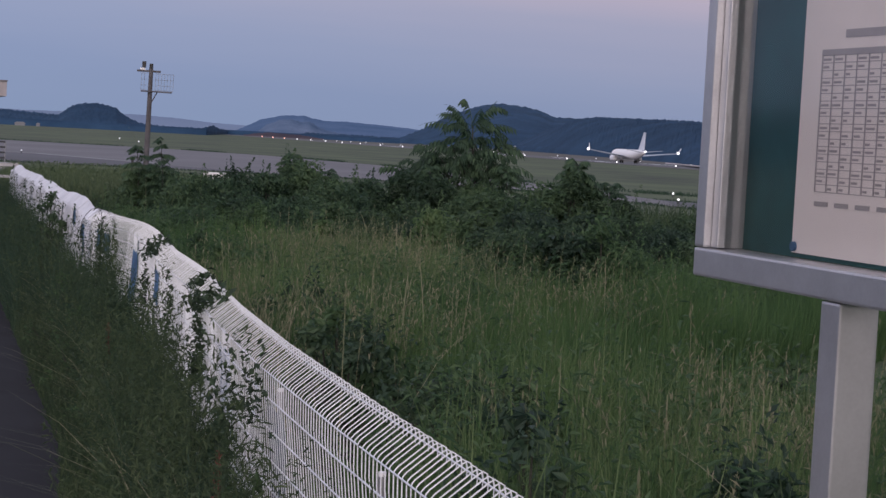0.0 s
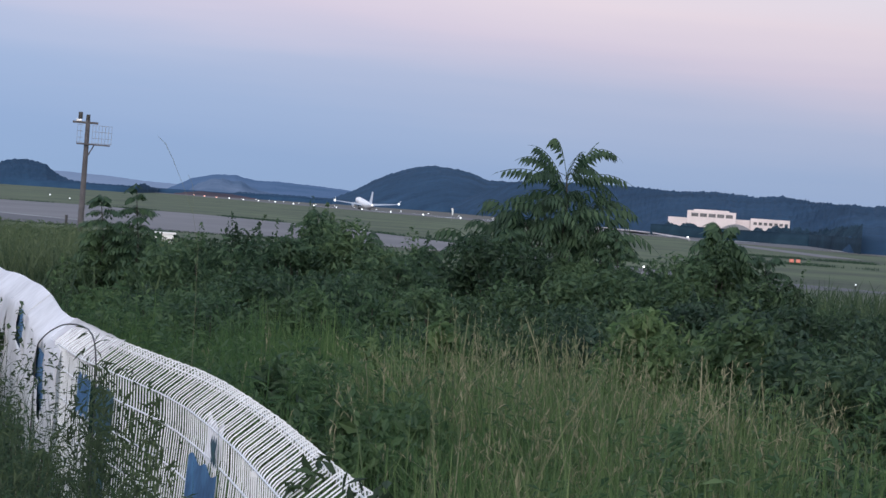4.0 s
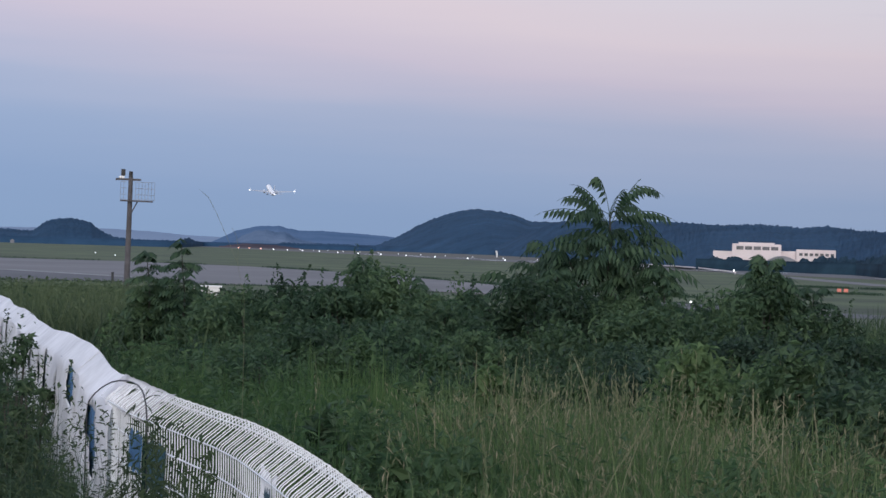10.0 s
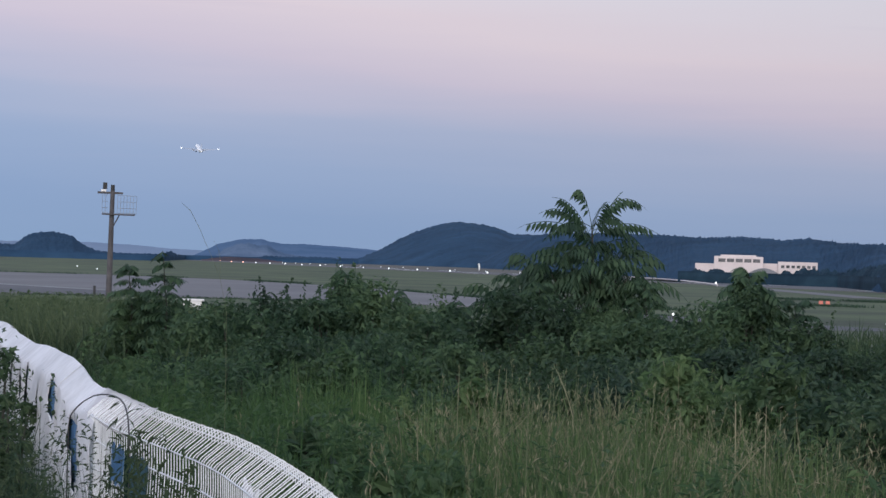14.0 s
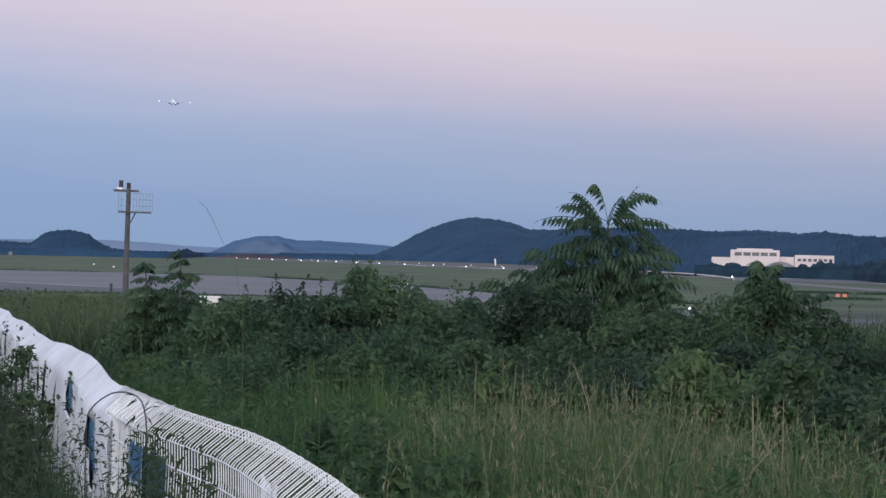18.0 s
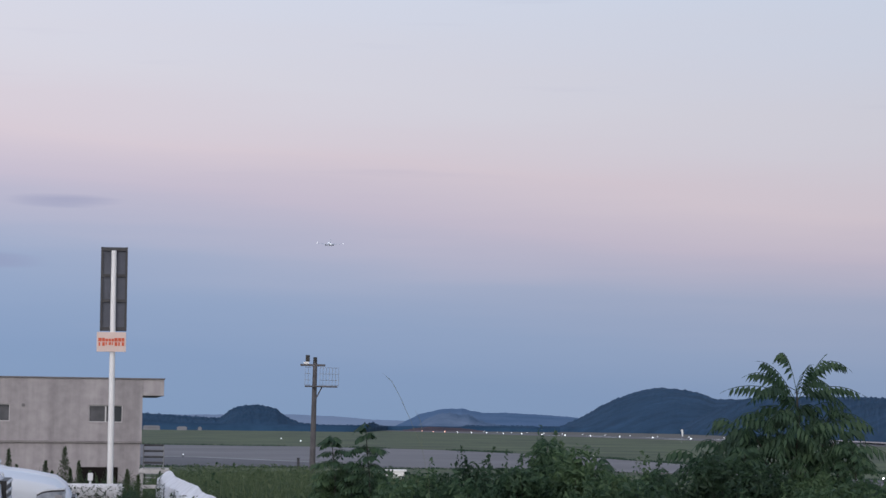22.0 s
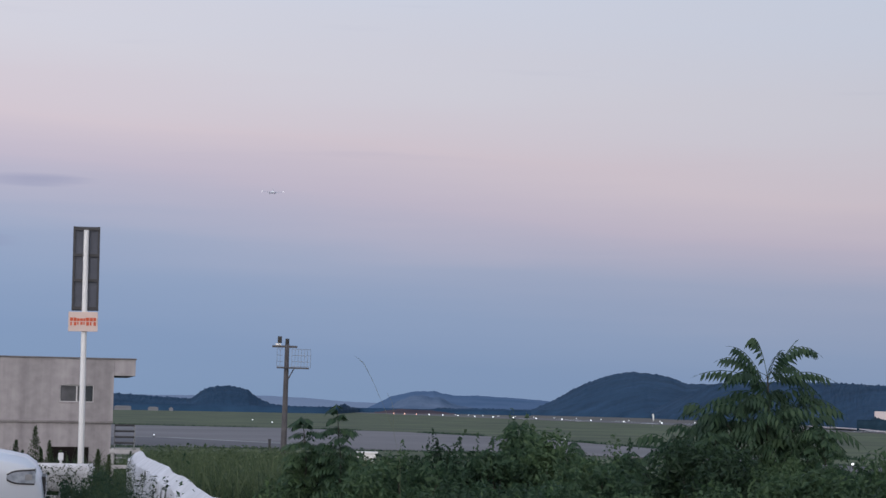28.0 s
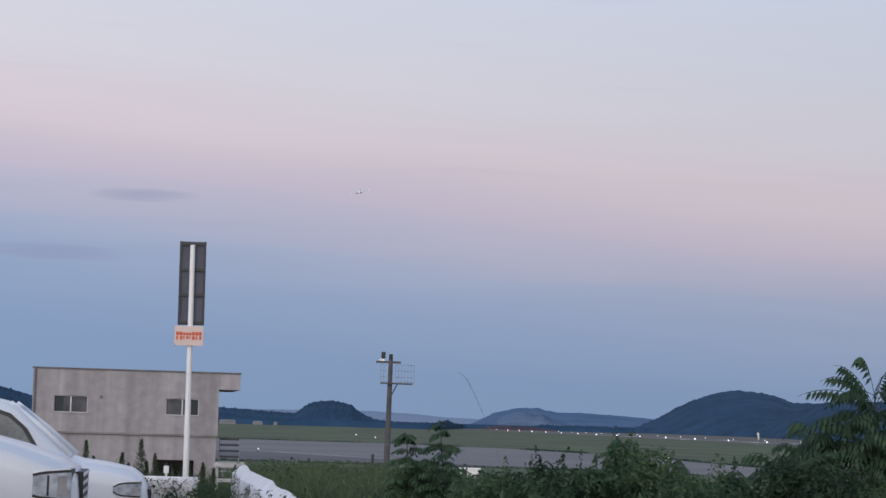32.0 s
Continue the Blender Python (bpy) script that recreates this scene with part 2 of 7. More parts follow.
IVY = leaf_mat("ivy", (0.017, 0.030, 0.018), (0.033, 0.056, 0.030), (0.060, 0.10, 0.042))
BARK = mat("bark", (0.045, 0.046, 0.036), 0.9, var=0.3, scale=20, bump=0.4, bscale=90)
FIELD = mat("airfield_grass", (0.036, 0.064, 0.034), 0.95, var=0.65, scale=0.045, tone=(0.096, 0.128, 0.052), bscale=0.6, detail=12)
ASPHALT = mat("asphalt", (0.024, 0.024, 0.028), 0.95, var=0.35, scale=1.2, bump=0.35, bscale=160, spec=0.2)
TAXIWAY = mat("taxiway_concrete", (0.135, 0.131, 0.140), 0.9, var=0.16, scale=0.04, tone=(0.175, 0.168, 0.176), bscale=0.5)
RUNWAY = mat("runway_asphalt", (0.10, 0.10, 0.11), 0.9, var=0.2, scale=0.03, bscale=0.4)
# both wood canopies: blue distance haze is put into the green base colour
FOREST = mat("hazed_forest_canopy", (0.022, 0.057, 0.108), 1.0, var=0.3, scale=0.02, tone=(0.034, 0.078, 0.140), bump=0.6, bscale=0.12, spec=0.1)
NEARWOOD = mat("hazed_wood_canopy", (0.015, 0.037, 0.062), 1.0, var=0.4, scale=0.05, tone=(0.028, 0.060, 0.086), bump=0.6, bscale=0.3, spec=0.1)
# far hill and horizon ridge: the air's pale blue is held in their base colours
FARHILL = mat("hazed_distant_hill", (0.080, 0.142, 0.244), 1.0, var=0.12, scale=0.006, tone=(0.112, 0.172, 0.274), bscale=0.03, spec=0.0)
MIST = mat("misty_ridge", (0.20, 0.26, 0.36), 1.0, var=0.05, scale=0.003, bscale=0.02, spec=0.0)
WHITE_WIRE = mat("white_coated_wire", (0.75, 0.78, 0.82), 0.45, var=0.12, scale=6, bscale=60)
FILM = mat("white_plastic_film", (0.65, 0.655, 0.69), 0.45, var=0.2, scale=3.5, bump=0.3, bscale=14)
CLEARFILM = mat("half_clear_film", (0.72, 0.70, 0.72), 0.35, var=0.08, scale=3)
nt_ = CLEARFILM.node_tree
mx_, tp_ = nt_.nodes.new("ShaderNodeMixShader"), nt_.nodes.new("ShaderNodeBsdfTransparent")
mx_.inputs[0].default_value = 0.5
nt_.links.new(tp_.outputs[0], mx_.inputs[1])
nt_.links.new(nt_.nodes["Principled BSDF"].outputs[0], mx_.inputs[2])
nt_.links.new(mx_.outputs[0], nt_.nodes["Material Output"].inputs["Surface"])
BLUE = mat("blue_print", (0.010, 0.055, 0.165), 0.6, var=0.3, scale=7, tone=(0.085, 0.235, 0.44))
TEAL = mat("teal_print", (0.010, 0.050, 0.080), 0.6, var=0.3, scale=7, tone=(0.024, 0.095, 0.135))
RUST = mat("rust_brown_seed", (0.125, 0.048, 0.032), 0.9, var=0.35, scale=40)
DARKGREEN = mat("dark_green_plastic", (0.010, 0.026, 0.022), 0.9, var=0.2, scale=12, spec=0.1)
CONCRETE = mat("stained_render", (0.310, 0.290, 0.308), 0.9, tone=(0.480, 0.448, 0.472), spec=0.2, var=0.28, scale=0.5, bump=0.05, bscale=2.5, stretch=0.10)
BAND = mat("stained_ledge", (0.20, 0.182, 0.19), 0.9, var=0.25, scale=0.8, tone=(0.30, 0.28, 0.29), bscale=6)
TRIM = mat("roof_edge", (0.155, 0.148, 0.158), 0.8, var=0.2, scale=1.5)
PALE = mat("pale_wall_paint", (0.66, 0.59, 0.59), 0.8, var=0.12, scale=0.15, bscale=2)
GREYROOF = mat("grey_sheet_roof", (0.20, 0.21, 0.24), 0.6, var=0.15, scale=0.2)
GLASS = glass_mat("dark_window_glass")
PALEFRAME = mat("pale_window_frame", (0.50, 0.49, 0.51), 0.5, var=0.1, scale=4)
ALU = mat("aluminium", (0.55, 0.55, 0.57), 0.38, 0.85, var=0.12, scale=8, bscale=120)
STEEL = mat("galvanised_steel", (0.33, 0.33, 0.34), 0.5, 0.6, var=0.2, scale=6)
DARKSTEEL = mat("dark_painted_steel", (0.045, 0.045, 0.05), 0.6, var=0.2, scale=6)
POLEWOOD = mat("weathered_pole", (0.088, 0.084, 0.092), 0.85, var=0.3, scale=2, bscale=30)
WHITEPAINT = mat("white_paint", (0.78, 0.78, 0.79), 0.35, var=0.05, scale=1.5, bscale=30)
WING_GREY = mat("wing_grey", (0.40, 0.42, 0.46), 0.35, var=0.05, scale=0.3)
AIRCRAFT_SKIN = mat("aircraft_white", (0.80, 0.80, 0.82), 0.3, var=0.04, scale=0.3)
BLACKPLASTIC = mat("black_plastic", (0.02, 0.02, 0.022), 0.55, var=0.2, scale=20)
RUBBER = mat("tyre_rubber", (0.018, 0.018, 0.018), 0.85, var=0.2, scale=30)
LAMP_WHITE = glow("lamp_white", (0.95, 0.97, 1.0), 2.6)
LAMP_DIM = glow("lamp_dim", (0.9, 0.95, 1.0), 1.1)
LAMP_TIP = glow("wingtip_lamp", (0.95, 0.97, 1.0), 1.5)
LAMP_RED = glow("lamp_amber", (1.0, 0.42, 0.28), 3.0)

# ---- mesh helpers ----
LOT = pose(0, 0, 0, 0, 0, 15.7)   # the car park's own axes: x across the fence, y along it


def at(az, dist, z):
    return Vector((math.sin(radians(az)) * dist, math.cos(radians(az)) * dist, z))


def link_mesh(name, me, material, parent=None, label="", smooth=False):
    for m in (material if isinstance(material, (list, tuple)) else [material]):
        me.materials.append(m)
    if smooth:
        me.shade_smooth()
    ob = new(name, me)
    if parent:
        ob.parent = parent
    if label:
        ob["label"] = label
    return ob


def part(name, bm, material, parent=None, label="", smooth=False):
    me = bpy.data.meshes.new(name)
    bm.normal_update()
    bm.to_mesh(me)
    bm.free()
    return link_mesh(name, me, material, parent, label, smooth)


def raw(name, verts, faces, material, parent=None, label="", smooth=False):
    me = bpy.data.meshes.new(name)
    me.from_pydata(np.asarray(verts).tolist(), [], [tuple(f) for f in np.asarray(faces).tolist()] if not isinstance(faces, list) else faces)
    me.update()
    return link_mesh(name, me, material, parent, label, smooth)


def empty(name, m, label, category, group="", kind=""):
    e = new(name)
    e.empty_display_size = 0.1
    e.matrix_world = m
    return tagged(e, label, category, group, kind)


def box(bm, x0, x1, y0, y1, z0, z1, bevel=0.0, m=None):
    r = bmesh.ops.create_cube(bm, size=1.0)
    vs = r["verts"]
    for v in vs:
        v.co = Vector((x0 + (v.co.x + 0.5) * (x1 - x0), y0 + (v.co.y + 0.5) * (y1 - y0), z0 + (v.co.z + 0.5) * (z1 - z0)))
    if bevel:
        es = list({e for v in vs for e in v.link_edges})
        out = bmesh.ops.bevel(bm, geom=es, offset=bevel, segments=2, affect="EDGES", profile=0.7)
        vs = list({v for f in out["faces"] for v in f.verts} | {v for v in vs if v.is_valid})
    if m:
        bmesh.ops.transform(bm, matrix=m, verts=vs)
    return vs


def boxed(x0, x1, y0, y1, z0, z1, bevel=0.0, m=None):
    bm = bmesh.new()
    box(bm, x0, x1, y0, y1, z0, z1, bevel, m)
    return bm


def tube(bm, pts, radii, sides=8, caps=True):
    """A round bar along a line of points, tapering as radii say."""
    pts = [Vector(p) for p in pts]
    radii = radii if isinstance(radii, (list, tuple)) else [radii] * len(pts)
    rings, side = [], None
    for i, p in enumerate(pts):
        d = (pts[min(i + 1, len(pts) - 1)] - pts[max(i - 1, 0)]).normalized()
        if side is None:
            side = d.cross(Vector((0, 0, 1)) if abs(d.z) < 0.9 else Vector((1, 0, 0))).normalized()
        side = (side - d * side.dot(d)).normalized()
        up = d.cross(side)
        rings.append([bm.verts.new(p + (side * math.cos(a) + up * math.sin(a)) * radii[i])
                      for a in (2 * math.pi * k / sides for k in range(sides))])
    for a, b in zip(rings, rings[1:]):
        for k in range(sides):
            bm.faces.new((a[k], a[(k + 1) % sides], b[(k + 1) % sides], b[k]))
    if caps:
        bm.faces.new(rings[0][::-1])
        bm.faces.new(rings[-1])
    return rings


def tubed(pts, radii, sides=8):
    bm = bmesh.new()
    tube(bm, pts, radii, sides)
    return bm


def loft(rings, close=True, caps=True):
    """A skin over rings of equal length."""
    bm = bmesh.new()
    rs = [[bm.verts.new(p) for p in r] for r in rings]
    n = len(rs[0])
    for a, b in zip(rs, rs[1:]):
        for k in range(n if close else n - 1):
            bm.faces.new((a[k], a[(k + 1) % n], b[(k + 1) % n], b[k]))
    if caps and close:
        bm.faces.new(rs[0][::-1])
        bm.faces.new(rs[-1])
    bmesh.ops.recalc_face_normals(bm, faces=bm.faces[:])
    return bm


def prism(outline, depth, axis="y", at0=0.0):
    """A flat outline (pairs) pushed to a thickness along one axis."""
    bm = bmesh.new()
    mk = {"y": lambda a, b, d: (a, d, b), "x": lambda a, b, d: (d, a, b), "z": lambda a, b, d: (a, b, d)}[axis]
    f = bm.faces.new([bm.verts.new(mk(a, b, at0)) for a, b in outline])
    ext = bmesh.ops.extrude_face_region(bm, geom=[f])
    vec = Vector(mk(0, 0, depth))
    bmesh.ops.translate(bm, vec=vec, verts=[v for v in ext["geom"] if isinstance(v, bmesh.types.BMVert)])
    bmesh.ops.recalc_face_normals(bm, faces=bm.faces[:])
    return bm


# ---- ground, airfield and distance ----
FIELD_Z = -2.5
CS, SN = math.cos(radians(15.7)), math.sin(radians(15.7))


def ground_z(x, y):
    """The lot is level; beyond its fence the land falls gently, then to the flat airfield. Takes arrays."""
    lat, s = CS * x + SN * y, -SN * x + CS * y
    out = np.maximum(np.maximum(lat - 0.9, s - 29.0), 0.0)
    out = np.where(lat < -60, np.maximum(out, -lat - 60), out)
    t = np.clip((out - 22.0) / 85.0, 0, 1)
    fall = -0.022 * np.minimum(out, 22.0)
    return -0.012 + fall + (FIELD_Z + 0.484 + 0.012) * (t * t * (3 - 2 * t))


def gz(x, y):
    return float(ground_z(np.array(float(x)), np.array(float(y))))


def make_ground():
    radii = np.concatenate([[0.0], np.geomspace(0.6, 4700, 110)])
    az = np.linspace(0, 2 * np.pi, 181)[:-1]
    R, A = np.meshgrid(radii, az, indexing="ij")
    X, Y = R * np.sin(A), R * np.cos(A)
    Z = ground_z(X, Y)
    V = np.stack([X, Y, Z], -1).reshape(-1, 3)
    n, k = len(radii), len(az)
    i, j = np.meshgrid(np.arange(n - 1), np.arange(k), indexing="ij")
    F = np.stack([i * k + j, i * k + (j + 1) % k, (i + 1) * k + (j + 1) % k, (i + 1) * k + j], -1).reshape(-1, 4)[:, ::-1]
    ob = raw("ground", V, F, FIELD, smooth=True)
    tagged(ob, "rough green grassland of an airfield, falling from a car park", "ground", kind="structure")


make_ground()


def slab(name, outline, z, material, label, category, thick=0.05):
    bm = prism(outline, thick, "z", z - thick)
    return tagged(part(name, bm, material), label, category, kind="structure")


LOTXY = lambda lat, s: tuple((LOT @ Vector((lat, s, 0)))[:2])
slab("car_park", [LOTXY(*p) for p in ((-40, -30), (-0.02, -30), (-0.04, -6), (0.03, -4.5), (-0.02, -2.5), (0.1, -0.5), (0.16, 0.6), (0.25, 3), (0.33, 9), (0.22, 16), (0.3, 24.0), (0.3, 24.6), (-40, 24.6))], 0.02, ASPHALT,
     "dark worn asphalt of a car park with a ragged grassy edge", "car park", 0.04)
slab("taxiway", [(-300, 430), (-83, 374), (-62, 375), (-36, 349), (-12, 299), (6, 233), (19, 171), (30, 154), (60, 118), (140, 60), (130, 40), (60, 88),
                 (26, 129), (18, 154), (5, 185), (-13, 196), (-41, 190), (-160, 186), (-300, 190)], FIELD_Z + 0.06, TAXIWAY,
     "wide pale grey concrete taxiway across the airfield grass", "taxiway", 0.1)
SHOULDER = mat("shoulder_asphalt", (0.085, 0.085, 0.095), 0.9, var=0.2, scale=0.05, bscale=0.6)
slab("taxiway_shoulder", [(-300, 244), (-54, 238), (-34, 212), (-22, 197), (-41, 191.5), (-160, 187.5), (-300, 191.5)], FIELD_Z + 0.07, SHOULDER, "darker asphalt shoulder along the taxiway", "taxiway", 0.05)
slab("taxiway_turn", [(19, 171), (30, 154), (60, 118), (140, 60), (131, 42), (60, 89), (27, 130), (19, 153)], FIELD_Z + 0.07, SHOULDER, "darker asphalt on the taxiway's turn", "taxiway", 0.05)
FADED = mat("faded_line_paint", (0.26, 0.26, 0.27), 0.8, var=0.3, scale=0.2)
slab("taxiway_edge_line", [(-300, 247), (-53, 241), (-33, 215), (-32.5, 213.5), (-54, 239.6), (-300, 245.6)], FIELD_Z + 0.075, FADED, "worn white edge line on the taxiway", "marking", 0.05)
RW = pose(0, 0, 0, 0, 0, 14.0)   # runway axes: y along it
RWXY = lambda a, b: tuple((RW @ Vector((a, b, 0)))[:2])
slab("runway", [RWXY(*p) for p in ((213, -250), (258, -250), (258, 2400), (213, 2400))], FIELD_Z + 0.05, RUNWAY,
     "long dark asphalt runway with lamps along its edges", "runway", 0.1)
DRYGRASS = mat("dry_mown_grass", (0.082, 0.080, 0.070), 0.95, var=0.35, scale=0.03, tone=(0.125, 0.115, 0.096), bscale=0.5)
slab("runway_strip", [RWXY(*p) for p in ((258.5, -250), (345, -250), (345, 900), (470, 1400), (470, 2400), (258.5, 2400))], FIELD_Z + 0.045, DRYGRASS, "brownish mown grass strip beyond the runway", "ground", 0.1)
slab("runway_verge", [RWXY(*p) for p in ((203, -250), (212.5, -250), (212.5, 2400), (203, 2400))], FIELD_Z + 0.045, DRYGRASS, "brownish mown grass strip beside the runway", "ground", 0.1)
slab("service_road", [(72, 340), (79, 340), (85, 820), (77, 820)], FIELD_Z + 0.05, TAXIWAY,
     "narrow pale road along the wood's foot", "road", 0.1)


def ridge(name, line, near, far, material, label, rough=2.0, base=FIELD_Z, step=0.04, lumps=6.0):
    """A wooded hill: line of (bearing, height in degrees over the eye), from distance near to far."""
    az = np.arange(line[0][0], line[-1][0], step)
    el = np.interp(az, [p[0] for p in line], [p[1] for p in line])
    dn = np.interp(az, [p[0] for p in near], [p[1] for p in near])
    df = np.interp(az, [p[0] for p in far], [p[1] for p in far])
    rows = 30
    V = np.zeros((rows + 3, len(az), 3))
    for i, a in enumerate(az):
        top = 1.6 + math.tan(radians(el[i])) * df[i]
        for r in range(rows + 3):
            q = min(r / rows, 1.0)
            d = dn[i] + (df[i] - dn[i]) * q + max(0, r - rows) * 0.15 * (df[i] - dn[i])
            z = base + (top - base) * (math.sin(q * math.pi / 2) ** 0.9)
            h = d * math.radians(1)
            w = noise.noise(Vector((a * h / lumps, d / lumps, 3.1))) + 0.6 * noise.noise(Vector((a * h / lumps * 2.7, d / lumps * 1.7, 8.2)))
            z += rough * w * (0.35 + 0.65 * q)
            if r == 0:
                z = base - 1.0
            if r > rows:
                z = top - (r - rows) * (top - base) * 0.6 - 2
            V[r, i] = (math.sin(math.radians(a)) * d, math.cos(math.radians(a)) * d, z)
            if 0 < r <= 2:
                V[r, i, 2] = max(z, base + rough * 1.2 * r)
    k = len(az)
    i, j = np.meshgrid(np.arange(rows + 2), np.arange(k - 1), indexing="ij")
    F = np.stack([i * k + j, i * k + j + 1, (i + 1) * k + j + 1, (i + 1) * k + j], -1).reshape(-1, 4)[:, ::-1]
    ob = raw(name, V.reshape(-1, 3), F, material, smooth=True)
    return tagged(ob, label, "hill", kind="structure")


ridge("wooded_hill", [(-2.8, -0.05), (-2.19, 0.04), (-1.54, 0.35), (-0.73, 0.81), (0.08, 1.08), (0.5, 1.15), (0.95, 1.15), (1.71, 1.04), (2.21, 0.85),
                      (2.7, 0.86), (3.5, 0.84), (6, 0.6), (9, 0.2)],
      [(-3, 2300), (1, 1900), (9, 1700)], [(-3, 2700), (9, 2700)], FOREST, "dark wooded hill beyond the runway, haze blue put into its colour", rough=2.6, lumps=8)
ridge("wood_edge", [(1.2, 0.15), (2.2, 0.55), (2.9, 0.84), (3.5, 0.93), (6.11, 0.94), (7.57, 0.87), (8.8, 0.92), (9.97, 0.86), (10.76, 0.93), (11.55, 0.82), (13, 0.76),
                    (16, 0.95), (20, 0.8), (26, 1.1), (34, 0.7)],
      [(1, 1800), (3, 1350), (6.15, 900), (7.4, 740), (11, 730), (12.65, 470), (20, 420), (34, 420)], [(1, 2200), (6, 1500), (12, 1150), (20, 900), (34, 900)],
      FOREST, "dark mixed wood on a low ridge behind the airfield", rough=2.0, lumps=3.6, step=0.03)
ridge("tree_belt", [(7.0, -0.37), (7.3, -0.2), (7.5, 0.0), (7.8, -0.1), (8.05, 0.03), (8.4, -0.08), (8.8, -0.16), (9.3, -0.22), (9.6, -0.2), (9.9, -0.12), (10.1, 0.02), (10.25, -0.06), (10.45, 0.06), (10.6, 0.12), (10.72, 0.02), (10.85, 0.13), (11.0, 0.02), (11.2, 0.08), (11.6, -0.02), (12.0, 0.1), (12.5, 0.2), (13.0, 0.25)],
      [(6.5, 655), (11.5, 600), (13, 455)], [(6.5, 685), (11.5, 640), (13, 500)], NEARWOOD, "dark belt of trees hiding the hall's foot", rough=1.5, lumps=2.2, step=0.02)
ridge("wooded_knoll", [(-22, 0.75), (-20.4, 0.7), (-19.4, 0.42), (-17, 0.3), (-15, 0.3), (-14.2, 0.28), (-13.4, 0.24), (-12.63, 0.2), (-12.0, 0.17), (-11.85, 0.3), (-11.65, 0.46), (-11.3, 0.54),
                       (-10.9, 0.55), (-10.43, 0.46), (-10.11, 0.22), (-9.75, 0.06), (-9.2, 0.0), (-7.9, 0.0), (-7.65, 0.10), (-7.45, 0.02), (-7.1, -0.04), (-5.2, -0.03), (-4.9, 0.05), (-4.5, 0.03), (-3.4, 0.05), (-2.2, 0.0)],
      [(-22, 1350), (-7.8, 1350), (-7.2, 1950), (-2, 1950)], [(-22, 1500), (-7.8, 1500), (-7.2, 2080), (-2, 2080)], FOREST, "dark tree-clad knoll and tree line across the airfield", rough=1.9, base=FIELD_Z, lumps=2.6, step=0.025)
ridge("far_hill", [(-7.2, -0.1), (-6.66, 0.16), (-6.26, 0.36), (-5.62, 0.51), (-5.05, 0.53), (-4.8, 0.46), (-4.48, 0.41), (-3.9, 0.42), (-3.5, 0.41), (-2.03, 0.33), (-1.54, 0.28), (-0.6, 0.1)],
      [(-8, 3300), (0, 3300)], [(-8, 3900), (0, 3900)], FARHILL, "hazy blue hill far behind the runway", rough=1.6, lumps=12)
# reddish earth with bluish distance haze mixed into its base colour
EARTH = mat("hazed_red_earth", (0.082, 0.078, 0.096), 1.0, var=0.3, scale=0.02, tone=(0.135, 0.104, 0.118), bscale=0.1, spec=0.0)
ridge("earth_bank", [(-6.75, -0.13), (-6.45, -0.05), (-5.95, 0.0), (-5.5, -0.02), (-5.1, -0.03), (-4.7, -0.07), (-4.4, -0.13)],
      [(-7, 1800), (-4, 1800)], [(-7, 1860), (-4, 1860)], EARTH, "low bank of bare reddish earth at the runway's far end", rough=0.5, lumps=3)
# added ridge whose colour gives the pale haze over the far hill's left part
HAZE_PATCH = mat("pale_haze_tone", (0.094, 0.152, 0.244), 1.0, var=0.2, scale=0.012, tone=(0.150, 0.200, 0.286), bscale=0.05, spec=0.0)
ridge("haze_patch", [(-6.35, 0.0), (-6.1, 0.2), (-5.75, 0.36), (-5.4, 0.4), (-5.1, 0.33), (-4.85, 0.36), (-4.6, 0.2), (-4.3, 0.12), (-3.9, 0.05)],
      [(-7, 3100), (-3, 3100)], [(-7, 3270), (-3, 3270)], HAZE_PATCH, "pale haze before the far hill, built as a low ridge", rough=2.5, lumps=7)
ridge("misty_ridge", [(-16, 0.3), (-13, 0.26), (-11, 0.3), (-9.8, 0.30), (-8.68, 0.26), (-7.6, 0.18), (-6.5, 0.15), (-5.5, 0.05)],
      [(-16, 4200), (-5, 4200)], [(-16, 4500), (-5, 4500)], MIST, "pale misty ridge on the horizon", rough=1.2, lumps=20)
ridge("near_hill_back", [(34, 0.7), (60, 1.6), (100, 2.2), (140, 1.4), (180, 1.8), (230, 1.2), (280, 2.0), (315, 1.4), (338, 0.75)],
      [(34, 900), (338, 1400)], [(34, 1300), (338, 1700)], FOREST, "dark wooded hills closing the plain", rough=1.5, lumps=6, step=0.4)


